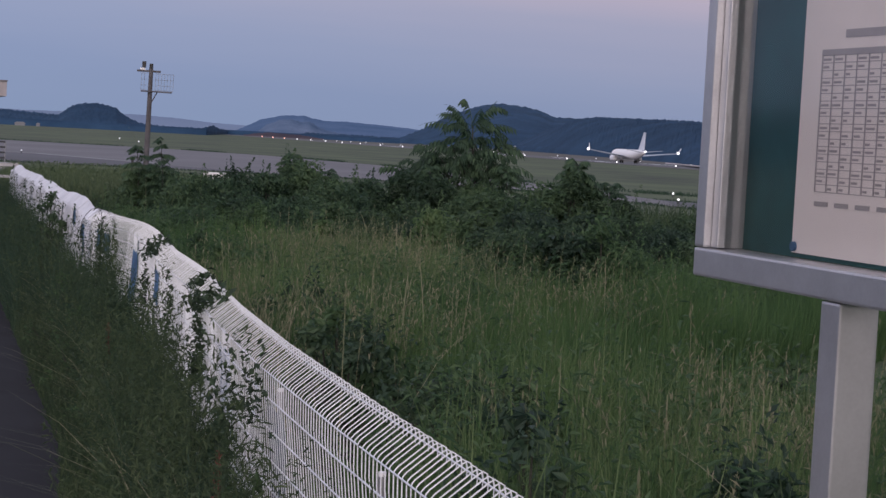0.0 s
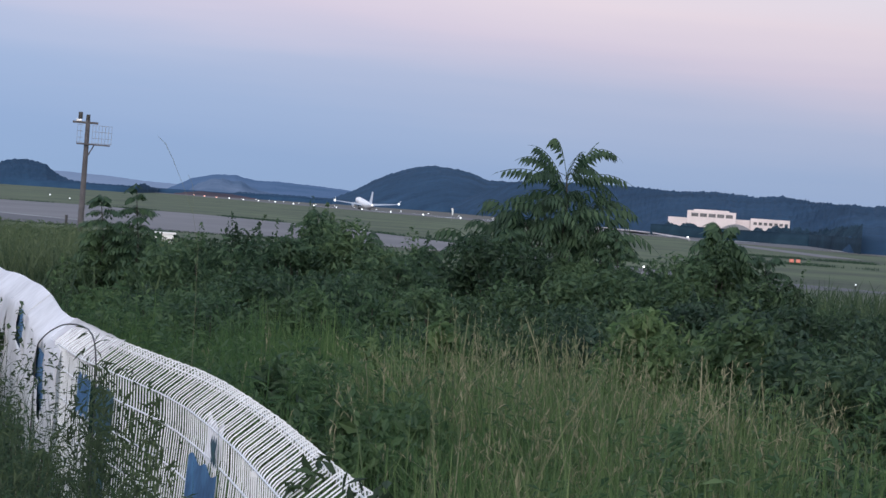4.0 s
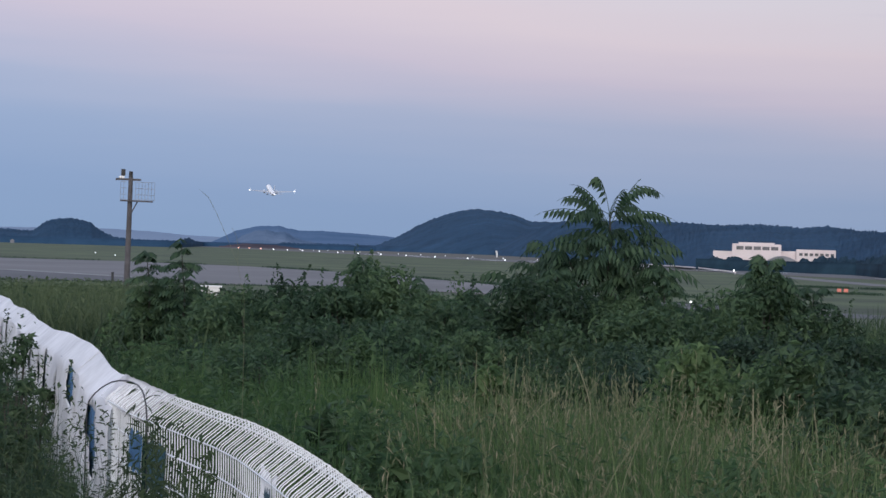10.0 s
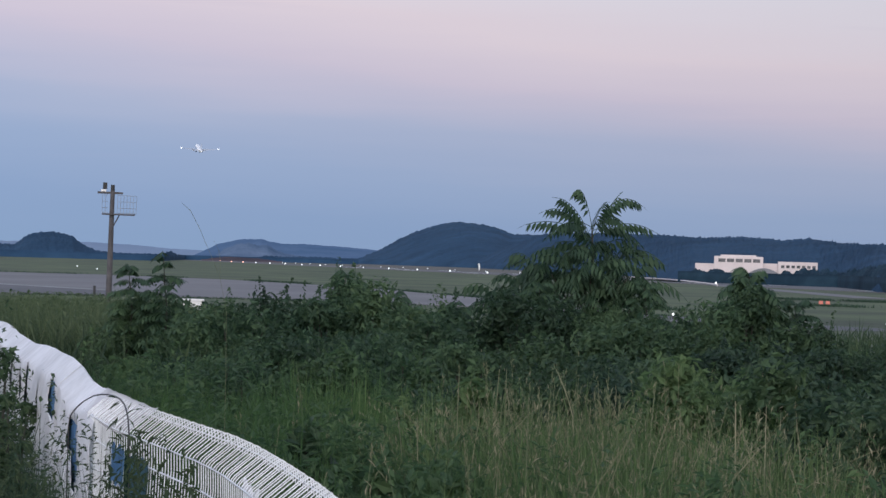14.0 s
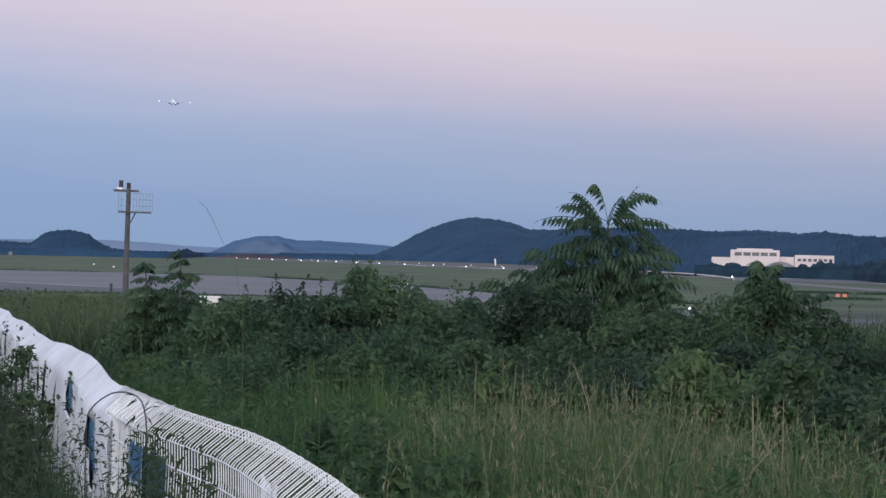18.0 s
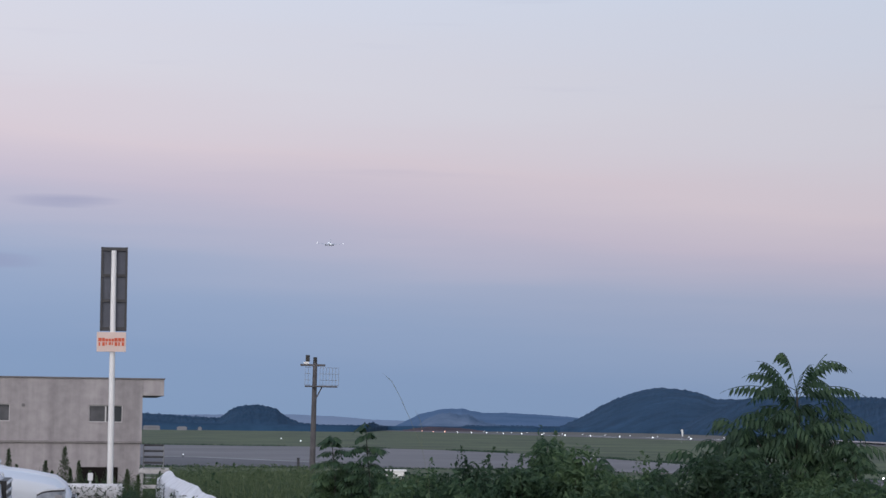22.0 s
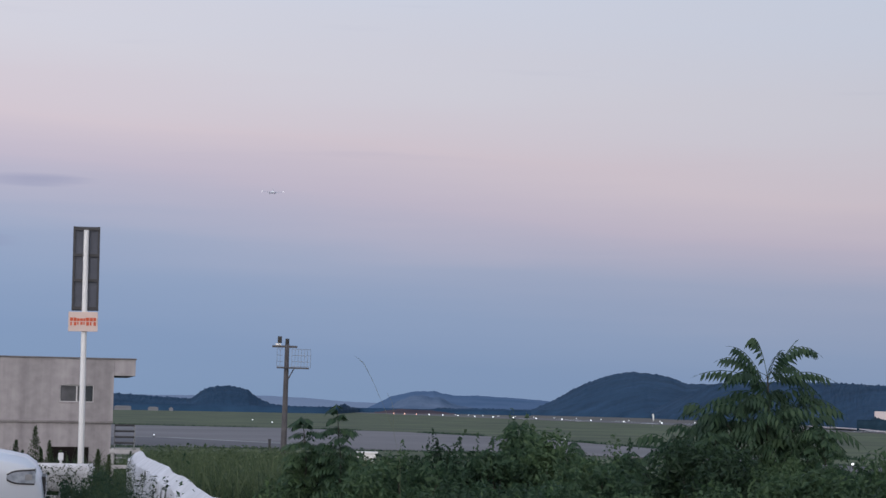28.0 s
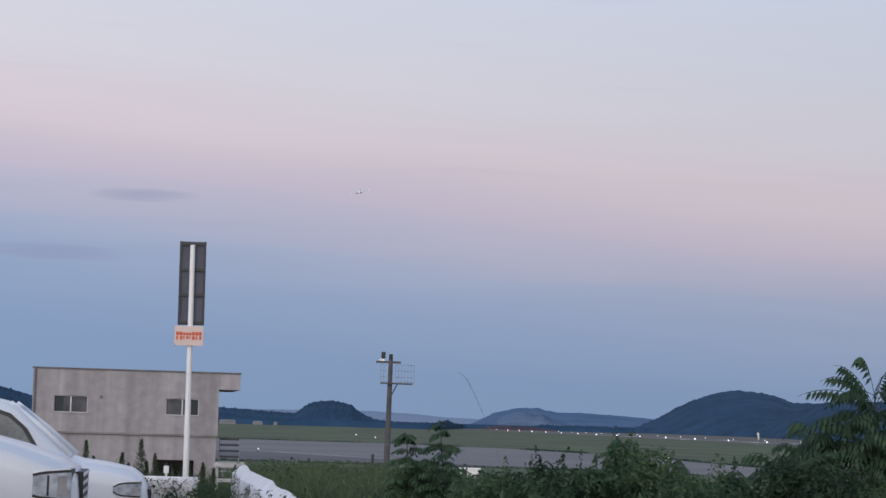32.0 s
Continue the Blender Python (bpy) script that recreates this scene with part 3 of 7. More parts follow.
def make_lamps():
    """Edge lamps of the runway and the taxiway."""
    def lamp(x, y, z, r, m, label, group):
        e = empty("edge_lamp", pose(x, y, z), label, "airfield lamp", group)
        part("stem", tubed([(0, 0, 0), (0, 0, 0.3)], 0.06, 6), DARKSTEEL, e)
        bm = bmesh.new()
        bmesh.ops.create_icosphere(bm, subdivisions=1, radius=r)
        bmesh.ops.translate(bm, vec=(0, 0, 0.3 + r), verts=bm.verts[:])
        part("lens", bm, m, e, "glowing lens")
    for s in range(520, 1570, 60):
        for a in (211, 260):
            x, y = RWXY(a, s)
            red = s > 1400 and a == 211
            lamp(x, y, FIELD_Z + 0.05, (0.27 if a == 211 else 0.22) * (1 + (s - 600) / 2600), LAMP_RED if red else (LAMP_WHITE if a == 211 else LAMP_DIM),
                 "amber glowing runway edge lamp" if red else "white glowing runway edge lamp on a short stem", "runway edge lamps")
    for az, el in ((-1.24, -0.84), (6.58, -1.23), (6.89, -1.42), (8.9, -1.3), (-13.04, -0.95), (-10.25, -0.43), (-9.69, -0.5), (-15.6, -0.9), (14.8, -1.45), (12.9, -1.5)):
        d = 4.0 / math.tan(radians(-el))
        p = at(az, d, FIELD_Z + 0.06)
        lamp(p.x, p.y, p.z, (0.00055 if 6 < az < 7 else 0.00034) * d, LAMP_DIM if az < -9 else LAMP_WHITE, "white glowing taxiway lamp on a short stem", "taxiway lamps")

    # painted bars on the runway
    for s in MARKS:
        for b in (222, 226, 244, 248):
            m = tagged(part("runway_marking", boxed(b, b + 2.6, s, s + 24, FIELD_Z + 0.055, FIELD_Z + 0.062, m=RW), WHITEPAINT), "worn white painted bar on the runway", "marking", kind="structure")


MARKS = (430, 560, 690, 820, 950, 1080)
make_lamps()


def field_furniture():
    # red and white marker board in the grass
    p = at(11.16, 252, FIELD_Z)
    e = empty("marker_board", Matrix.Translation(p) @ pose(0, 0, 0, 0, 0, -8), "red lit runway marker board in the grass", "marker board")
    for x in (-0.42, 0.42):
        part("panel", boxed(x - 0.26, x + 0.26, -0.08, 0.08, 0.25, 0.66, 0.03), mat("marker_red", (0.62, 0.20, 0.15), 0.6, var=0.2, scale=2, emit=0.1), e)
    for x in (-0.42, 0.42):
        part("leg", tubed([(x, 0, 0), (x, 0, 0.3)], 0.04, 6), DARKSTEEL, e)
    # white equipment box in the rough
    p = at(-7.05, 96, 0)
    p.z = gz(p.x, p.y)
    e = empty("equipment_cabinet", Matrix.Translation(p) @ pose(0, 0, 0, 0, 0, 5), "white metal equipment cabinet standing in rough grass", "cabinet")
    part("body", boxed(-0.62, 0.62, -0.35, 0.35, 0.1, 0.98, 0.02), WHITEPAINT, e)
    part("lid", boxed(-0.7, 0.7, -0.42, 0.42, 0.985, 1.07, 0.015), WHITEPAINT, e)
    part("plinth", boxed(-0.56, 0.56, -0.3, 0.3, 0.0, 0.095), CONCRETE, e)
    # windsock mast by the runway
    p = at(1.25, 640, FIELD_Z)
    e = empty("windsock", Matrix.Translation(p), "pale windsock on a thin mast beside the runway", "windsock")
    part("mast", tubed([(0, 0, 0), (0, 0, 4.2)], [0.05, 0.03], 6), STEEL, e)
    bm = tubed([(0, 0, 4.15), (0.2, 0, 3.7), (0.3, 0, 2.9), (0.32, 0, 2.0)], [0.34, 0.32, 0.27, 0.18], 10)
    part("sock", bm, WHITEPAINT, e, "hanging pale fabric sock")
    # white crash barrier on the bend of the perimeter road
    bend = [(78, 790), (80, 735), (81, 690), (80, 640), (77, 590), (74, 540), (70, 490)]
    e = empty("crash_barrier", Matrix.Identity(4), "low white steel crash barrier along the perimeter road", "barrier")
    for a, b in zip(bend, bend[1:]):
        part("beam", tubed([(a[0], a[1], FIELD_Z + 0.55), (b[0], b[1], FIELD_Z + 0.55)], 0.2, 6), PALE, e)
    for a in bend:
        part("post", boxed(a[0] - 0.1, a[0] + 0.1, a[1] - 0.1, a[1] + 0.1, FIELD_Z - 0.2, FIELD_Z + 0.38), STEEL, e)
    # small post in the field
    for az, d, h in ((-9.75, 150, 1.6), (-14.1, 118, 1.2), (-13.0, 126, 1.1), (-12.0, 120, 1.2)):
        p = at(az, d, 0)
        p.z = gz(p.x, p.y)
        e = empty("field_post", Matrix.Translation(p), "short dark post in the airfield grass", "post", "field posts")
        r = 0.1 if az > -10 else 0.045
        part("shaft", tubed([(0, 0, 0), (0, 0, h)], r, 8), DARKSTEEL, e)
        part("cap", tubed([(0, 0, h), (0, 0, h + 0.06)], r * 1.2, 8), DARKSTEEL, e)

    # pale sheds far across the field
    for az, d, w, h in ((-13.95, 1325, 11, 1.8), (-13.09, 1325, 6.5, 1.4), (-12.58, 1320, 2.4, 1.4)):
        p = at(az, d, FIELD_Z)
        e = empty("far_shed", Matrix.Translation(p) @ pose(0, 0, 0, 0, 0, -az), "low pale shed at the far wood's foot", "shed")
        part("wall", boxed(-w / 2, w / 2, -4, 4, 0, h), GREYROOF, e)
        part("roof", prism([(-w / 2 - 0.5, h), (w / 2 + 0.5, h), (w / 2 - 1, h + 1.0), (-w / 2 + 1, h + 1.0)], 9, "y", -4.5), GREYROOF, e)


field_furniture()


def far_hall():
    """The long pale building in front of the wood."""
    d = 700.0
    c = at(9.2, d, FIELD_Z)
    e = empty("large_hall", Matrix.Translation(c) @ pose(0, 0, 0, 0, 0, -9.2), "long pale pink-white hall with low side wings before a wood", "building")
    k = d / 3500.0
    X = lambda px: (px - 1351) * k
    zt = lambda el: math.tan(radians(el)) * d + 1.6 - FIELD_Z
    part("main_block", boxed(X(1279), X(1364), 0, 16, 0, zt(0.42), 0.2), PALE, e)
    part("wing", boxed(X(1246), X(1278.6), 2, 14, 0, zt(0.20), 0.15), PALE, e)
    part("wing", boxed(X(1390), X(1458), 2, 14, 0, zt(0.30), 0.15), PALE, e)
    part("link_block", boxed(X(1364.4), X(1389.6), 4, 12, 0, zt(0.24), 0.1), PALE, e)
    part("parapet", boxed(X(1290), X(1352), 0.6, 15.4, zt(0.42) + 0.02, zt(0.46), 0.1), PALE, e)
    for i in range(5):
        x = X(1287 + i * 15)
        w = part("window", boxed(x, x + 2.2, -0.06, 0.2, zt(0.26), zt(0.34), 0.03), PANE_GREY, e)
        part("window_frame", boxed(x - 0.15, x + 2.35, -0.03, 0.1, zt(0.26) - 0.15, zt(0.34) + 0.15), TRIM, w)
    for i in range(7):
        x = X(1395 + i * 9)
        part("window", boxed(x, x + 1.2, 1.9, 2.2, zt(0.12), zt(0.2), 0.03), PANE_GREY, e)
    # arched porch roof
    rings = []
    for y in (-14, -1):
        rings.append([(X(1330) + (X(1400) - X(1330)) * q / 16, y, 0.3 + zt(0.12) * 0.9 * math.sin(math.pi * (0.12 + 0.76 * q / 16))) for q in range(17)]
                     + [(X(1400), y, 0.0), (X(1330), y, 0.0)])
    part("arched_porch", loft(rings), GREYROOF, e, "grey arched sheet roof")


far_hall()
# ---- the white mesh fence along the lot ----
FENCE_LAT = 0.84
TOPS = [(-7.0, 1.05), (7.24, 1.05), (7.68, 1.045), (8.2, 1.034), (8.9, 1.038), (9.38, 1.076), (9.8, 1.088), (10.8, 1.085), (11.3, 1.072), (12.15, 1.048), (13.55, 1.046), (14.2, 1.068), (15.0, 1.063), (16.6, 1.046), (17.15, 1.075),
        (19.1, 1.055), (21.7, 1.034), (22.6, 1.068), (23.3, 1.062), (24.2, 1.025)]


def fence_top(s):
    return float(np.interp(s, [p[0] for p in TOPS], [p[1] for p in TOPS]))



# the near stretch leans and bows outwards: distance along, shift across
BOW = [(-7, -0.27), (-4, -0.26), (-2.5, -0.24), (-1, -0.18), (0, -0.12), (1.0, -0.05), (1.7, -0.03), (2.68, -0.009), (3.56, 0.05), (4.0, 0.07), (4.38, 0.098), (4.82, 0.126), (5.29, 0.142), (5.72, 0.149), (6.07, 0.137), (6.45, 0.094), (6.85, 0.05), (7.24, 0.009), (7.7, 0.0)]


def bow(s):
    return float(np.interp(s, [p[0] for p in BOW], [p[1] for p in BOW]))


# section of the rolled top, as (across, below the ridge): a rounded triangle over the upright wires
ROLL = [(-0.006, -0.15), (-0.008, -0.09), (-0.006, -0.08), (0.002, -0.07), (0.078, -0.008), (0.09, -0.001), (0.1, -0.006), (0.104, -0.026), (0.103, -0.045)]


def wire(V, F, pts, r):
    """Adds a thin three-sided bar to the lists."""
    pts = [Vector(p) for p in pts]
    base = len(V)
    for i, p in enumerate(pts):
        d = (pts[min(i + 1, len(pts) - 1)] - pts[max(i - 1, 0)]).normalized()
        ref = Vector((0, 1, 0)) if abs(d.y) < 0.8 else Vector((0, 0, 1))
        a = d.cross(ref).normalized()
        b = d.cross(a)
        for k in range(4):
            c = math.pi / 2 * k + 0.6
            V.append(tuple(p + (a * math.cos(c) + b * math.sin(c)) * r))
    for i in range(len(pts) - 1):
        for k in range(4):
            F.append((base + i * 4 + k, base + i * 4 + (k + 1) % 4, base + i * 4 + 4 + (k + 1) % 4, base + i * 4 + 4 + k))


def make_fence():
    e = empty("mesh_fence", LOT, "white wire mesh fence with rolled top, half wrapped in film", "fence")
    x0, edges = FENCE_LAT, [-6.0, -4.3, -2.6, -0.9, 0.8, 2.9, 4.95, 7.3, 9.3, 11.3, 13.3, 15.3, 17.3, 19.3, 21.3, 23.9]
    rnd = random.Random(3)
    for i, (a, b) in enumerate(zip(edges, edges[1:])):
        V, F = [], []
        fine = a < 9
        step = (0.047 if b < 1 else 0.037) if fine else 0.11
        lean = rnd.uniform(-0.012, 0.012)
        n = int((b - a) / step)
        for k in range(n):
            s = a + 0.02 + k * step
            z = fence_top(s)
            wob = 0.004 * math.sin(k * 1.7)
            c = x0 + bow(s) - 0.006
            up = [(c + lean * 0.5 + wob * 0.3 - bow(s) * 0.4, s + wob, -0.05), (c, s + wob, z - 0.15)]
            wire(V, F, up, 0.0022)
        for h in (0.0, 0.11, 0.22, 0.33, 0.44, 0.55, 0.66, 0.77):
            wire(V, F, [(x0 + bow(s) * (1 - 0.4 * h) - 0.009, s, fence_top(s) - 0.17 - h) for s in np.linspace(a + 0.01, b - 0.01, 9)], 0.0028)
        p = raw("wire_panel", V, F, WHITE_WIRE, e, "white welded wire mesh")
        p["kind"] = "stuff"
        V, F = [], []
        for k in range(n):
            s = a + 0.02 + k * step
            z = fence_top(s)
            z -= 0.03 if s > 8.1 else 0.0   # pressed down under the film
            wob = 0.0012 * math.sin(k * 2.3 + i)
            wire(V, F, [(x0 + bow(s) + dx, s + wob, z + dz + wob) for dx, dz in ROLL[:8]], 0.0023)
            wire(V, F, [(x0 + bow(s) + dx, s + wob, z + dz + wob) for dx, dz in ROLL[7:]], 0.0016)
        for dx, dz in ((-0.01, -0.085), (0.104, -0.03)):
            m = [a + 0.01 + (b - a - 0.02) * q / 12 for q in range(13)]
            wire(V, F, [(x0 + bow(s) + dx, s, fence_top(s) + dz - (0.03 if s > 8.1 else 0)) for s in m], 0.0024)
        raw("rolled_top", V, F, WHITE_WIRE, p, "white rolled wire top")
    for s in edges:
        q = part("post", tubed([(x0 + bow(s) + 0.06, s, -0.3), (x0 + bow(s) + 0.06, s, fence_top(s) - 0.17)], 0.011, 10), STEEL, e)
        part("cap", tubed([(x0 + bow(s) + 0.06, s, fence_top(s) - 0.168), (x0 + bow(s) + 0.06, s, fence_top(s) - 0.155)], 0.011, 10), WHITEPAINT, q)

    # plastic film pulled over the far stretch, in overlapping lengths
    holes = [(8.55, 0.815, 0.26, 0.091), (8.39, 0.707, 0.15, 0.108), (9.62, 0.896, 0.24, 0.086), (10.43, 0.783, 0.11, 0.086), (11.27, 0.858, 0.17, 0.102), (11.77, 0.804, 0.13, 0.086), (12.58, 0.847, 0.13, 0.075), (13.87, 0.826, 0.17, 0.097),
             (15.38, 0.880, 0.14, 0.108), (16.02, 0.847, 0.10, 0.086), (17.31, 0.826, 0.11, 0.097), (19.25, 0.880, 0.19, 0.108), (19.89, 0.847, 0.13, 0.097), (21.72, 0.869, 0.16, 0.097), (23.01, 0.847, 0.16, 0.086)]
    crease = lambda v: 1 - 2.2 * abs(noise.noise(v))

    def film(a, b, drop, seed, lift=0.0, slant=0.0):
        rows = 16
        n = int((b - a) / 0.03) + 2
        V, F = [], []
        for k in range(n):
            s0 = a + (b - a) * k / (n - 1)
            z = fence_top(s0)
            fold = float(np.interp(s0, [7.3, 8.2, 9.2, 16, 25], [0.105, 0.11, 0.098, 0.09, 0.09])) + 0.012 * noise.noise(Vector((s0 * 2.3, seed, 2)))
            ragged = 0.3 * noise.noise(Vector((s0 * 2.2, seed, 1.5)))
            prof = [(-0.018, -fold - (drop - fold) * (1 + ragged) * (1 - j / (rows - 1))) for j in range(rows)]
            prof += [(0.01, -fold * 0.76), (0.04, -fold * 0.46), (0.068, -fold * 0.18), (0.09, 0.0), (0.102, -0.012), (0.106, -0.05), (0.1, -0.2), (0.08, -0.42)]
            for j, (dx, dz) in enumerate(prof):
                low = max(0.0, 1 - j / (rows - 1)) if j < rows else 0.0
                s = s0 + slant * max(0.0, min(1.0, (j - rows + 1) / 4)) * max(0.0, 1 - (s0 - a) / 0.9)
                pleat = crease(Vector((s0 * 3.1 + dz * 0.5, seed, dz * 0.5))) * 0.8 + 0.22 * crease(Vector((s0 * 8.0 - dz * 0.8, seed + 3, dz * 0.9)))
                crush = crease(Vector((s0 * 2.6, dz * 5.0, seed + 7))) + 0.2 * crease(Vector((s0 * 5.0, dz * 12.0, seed + 9)))
                V.append((x0 + dx - 0.015 * low ** 0.4 * max(pleat, -0.1) - (0.009 if j < rows - 2 else 0.0012) * max(crush, -0.1) - lift, s, z + dz + (0.001 * crush + 0.006 * noise.noise(Vector((s0 * 1.1, seed, 5.0))) - 0.004 if j > rows - 4 else 0) + lift))
        m = rows + 8
        for k in range(n - 1):
            s = a + (b - a) * (k + 0.5) / (n - 1)
            for j in range(m - 1):
                if j < rows - 1:
                    z = (V[k * m + j][2] + V[k * m + j + 1][2]) / 2
                    if any(((s - h[0]) / (0.7 * h[2])) ** 2 + ((z - h[1] - 0.25 * (s - h[0]) * (h[0] < 8)) / h[3]) ** 2 < 1 + 0.5 * noise.noise(Vector((s * 14, z * 20, 3))) for h in holes):
                        continue
                F.append((k * m + j, k * m + j + 1, (k + 1) * m + j + 1, (k + 1) * m + j))
        ob = raw("film_sheet", V, F, FILM, e, "crumpled torn white plastic film", True)
        ob.data.set_sharp_from_angle(angle=radians(48))
        sol = ob.modifiers.new("thickness", "SOLIDIFY")
        sol.thickness = 0.0015

    for a, b, drop, seed, lift, slant in ((7.8, 9.44, 0.8, 1.0, 0.0, 0.45), (9.36, 12.3, 0.84, 1.0, 0.002, 0), (12.2, 14.4, 0.86, 1.0, 0.0, 0), (14.3, 17.3, 0.86, 1.0, 0.002, 0), (17.2, 20.5, 0.86, 1.0, 0.0, 0), (20.4, 22.7, 0.86, 1.0, 0.002, 0), (22.6, 24.2, 0.86, 1.0, 0.0, 0)):
        film(a, b, drop, seed, lift, slant)
    # thinner, half clear end of the film over the last bare wires
    V, F = [], []
    for k in range(26):
        for j in range(7):
            s = 7.0 + 1.3 * k / 25
            q = j / 6
            dx, dz = (-0.006, -0.1 - 0.22 * (1 - q * 3)) if j < 3 else (-0.004 + 0.1 * (q - 0.5) * 2, -0.086 + 0.09 * (q - 0.5) * 2)
            V.append((x0 + bow(s) + dx - 0.004, s + 0.1 * noise.noise(Vector((q * 4, 2, 1))) * (1 - k / 25) * 2, fence_top(s) + dz + 0.005 * crease(Vector((s * 5, q * 3, 1)))))
    for k in range(25):
        for j in range(2 if k < 13 else 3, 6):
            F.append((k * 7 + j, k * 7 + j + 1, k * 7 + j + 8, k * 7 + j + 7))
    raw("film_end", V, F, CLEARFILM, e, "half-transparent torn end of the film", True)

    # printed sheets tied behind the bare mesh
    def sheet(s0, s1, top, bottom, material, label, x=0.02, seed=0.0):
        n, m = 14, 8
        V, F = [], []
        for k in range(n):
            for j in range(m):
                s = s0 + (s1 - s0) * k / (n - 1)
                z = fence_top(s) - top - (bottom - top) * j / (m - 1)
                V.append((x0 + bow(s) * (1 - 0.4 * max(0.0, fence_top(s) - z)) + (x if x > -0.01 else -0.013) + (0.012 if x > 0.008 else 0.002) * noise.noise(Vector((s * 6, z * 3, seed))), s + 0.03 * math.sin(j * 0.9 + seed) * j / m, z + 0.01 * math.sin(k * 1.1 + seed)))
        for k in range(n - 1):
            for j in range(m - 1):
                F.append((k * m + j, k * m + j + 1, (k + 1) * m + j + 1, (k + 1) * m + j))
        raw("printed_sheet", V, F, material, e, label, True)

    sheet(5.15, 5.45, 0.07, 0.195, FILM, "white cloth strip tied to the mesh", 0.012, 1)
    sheet(5.04, 5.55, 0.19, 0.57, BLUE, "blue printed banner patch", -0.02, 2)
    sheet(5.1, 5.19, 0.10, 0.165, TEAL, "small dark label", -0.02, 12)
    sheet(6.68, 6.97, 0.15, 0.315, TEAL, "dark teal printed banner patch", -0.02, 4)
    sheet(6.72, 7.0, 0.39, 0.75, TEAL, "dark teal printed banner patch", -0.02, 5)
    sheet(7.04, 7.27, 0.14, 0.28, BLUE, "blue printed banner patch", -0.02, 3)
    sheet(7.06, 7.45, 0.3, 0.7, FILM, "white backing of a torn banner", 0.03, 13)
    sheet(2.58, 2.98, 0.14, 0.34, BLUE, "blue printed banner patch", -0.02, 9)
    sheet(3.26, 3.42, 0.1, 0.5, FILM, "white backing of a torn banner", 0.03, 8)
    sheet(1.1, 1.5, 0.15, 0.4, BLUE, "blue printed banner patch", 0.03, 10)
    sheet(-1.5, -1.1, 0.16, 0.5, BLUE, "blue printed banner patch", -0.02, 21)
    sheet(-1.05, -0.8, 0.12, 0.6, FILM, "white backing of a torn banner", 0.03, 22)
    sheet(-3.0, -2.65, 0.2, 0.6, TEAL, "dark teal printed banner patch", -0.02, 23)
    sheet(8.2, 9.3, 0.12, 0.5, BLUE, "blue printed banner patch", -0.035, 11)
    sheet(9.45, 10.4, 0.10, 0.3, BLUE, "blue printed banner patch", -0.03, 14)
    sheet(11.1, 12.4, 0.11, 0.4, TEAL, "dark teal printed banner patch", -0.03, 15)

    # thin dark hoop over the film's end
    pts = [(x0 - 0.035, s, z) for s, z in ((6.48, 0.000), (6.49, 0.541), (6.50, 0.912), (6.51, 1.007), (6.55, 1.055), (6.60, 1.081), (6.67, 1.097), (6.80, 1.105), (6.94, 1.103), (7.15, 1.094), (7.37, 1.079), (7.63, 1.055), (7.84, 1.028), (8.05, 0.999), (8.26, 0.964), (8.42, 0.933), (8.55, 0.901), (8.60, 0.859), (8.62, 0.700), (8.63, 0.329))]
    k = empty("fence_stake", LOT @ Matrix.Translation((0.8, 6.5, 0)), "dark green garden stake standing before the mesh", "stake")
    part("shaft", tubed([(0, 0, -0.1), (0.004, 0, 0.5), (0, 0.004, 0.93)], 0.009, 8), DARKGREEN, k)
    part("tip", tubed([(0, 0.004, 0.93), (0, 0.004, 0.945)], [0.009, 0.005], 8), DARKGREEN, k)
    h = empty("plant_hoop", LOT, "thin dark wire plant hoop leaning on the fence", "hoop")
    part("wire", tubed(pts, 0.003, 6), DARKSTEEL, h)


make_fence()

# ---- grass, weeds and bushes ----


def inside(n, rnd, az0, az1, d0, d1, bias=1.0, origin=(0.0, 0.0)):
    """Random spots between two bearings and two distances."""
    a = np.radians(rnd.uniform(az0, az1, n))
    d = np.sqrt(rnd.uniform(d0 ** 2, d1 ** 2, n)) if bias == 1.0 else d0 + (d1 - d0) * rnd.uniform(0, 1, n) ** bias
    return np.sin(a) * d + origin[0], np.cos(a) * d + origin[1]


def verge_shift(s):
    """How far the near fence, and its verge with it, stands in towards the car park."""
    return np.minimum(np.interp(s, [p[0] for p in BOW], [p[1] for p in BOW]) + 0.03, 0.0)


def verge_xy(lat, s):
    lat = lat + verge_shift(s)
    return CS * lat - SN * s, SN * lat + CS * s


def beyond_fence(x, y, gap=0.12):
    return (CS * x + SN * y) > FENCE_LAT + gap + verge_shift(-SN * x + CS * y)


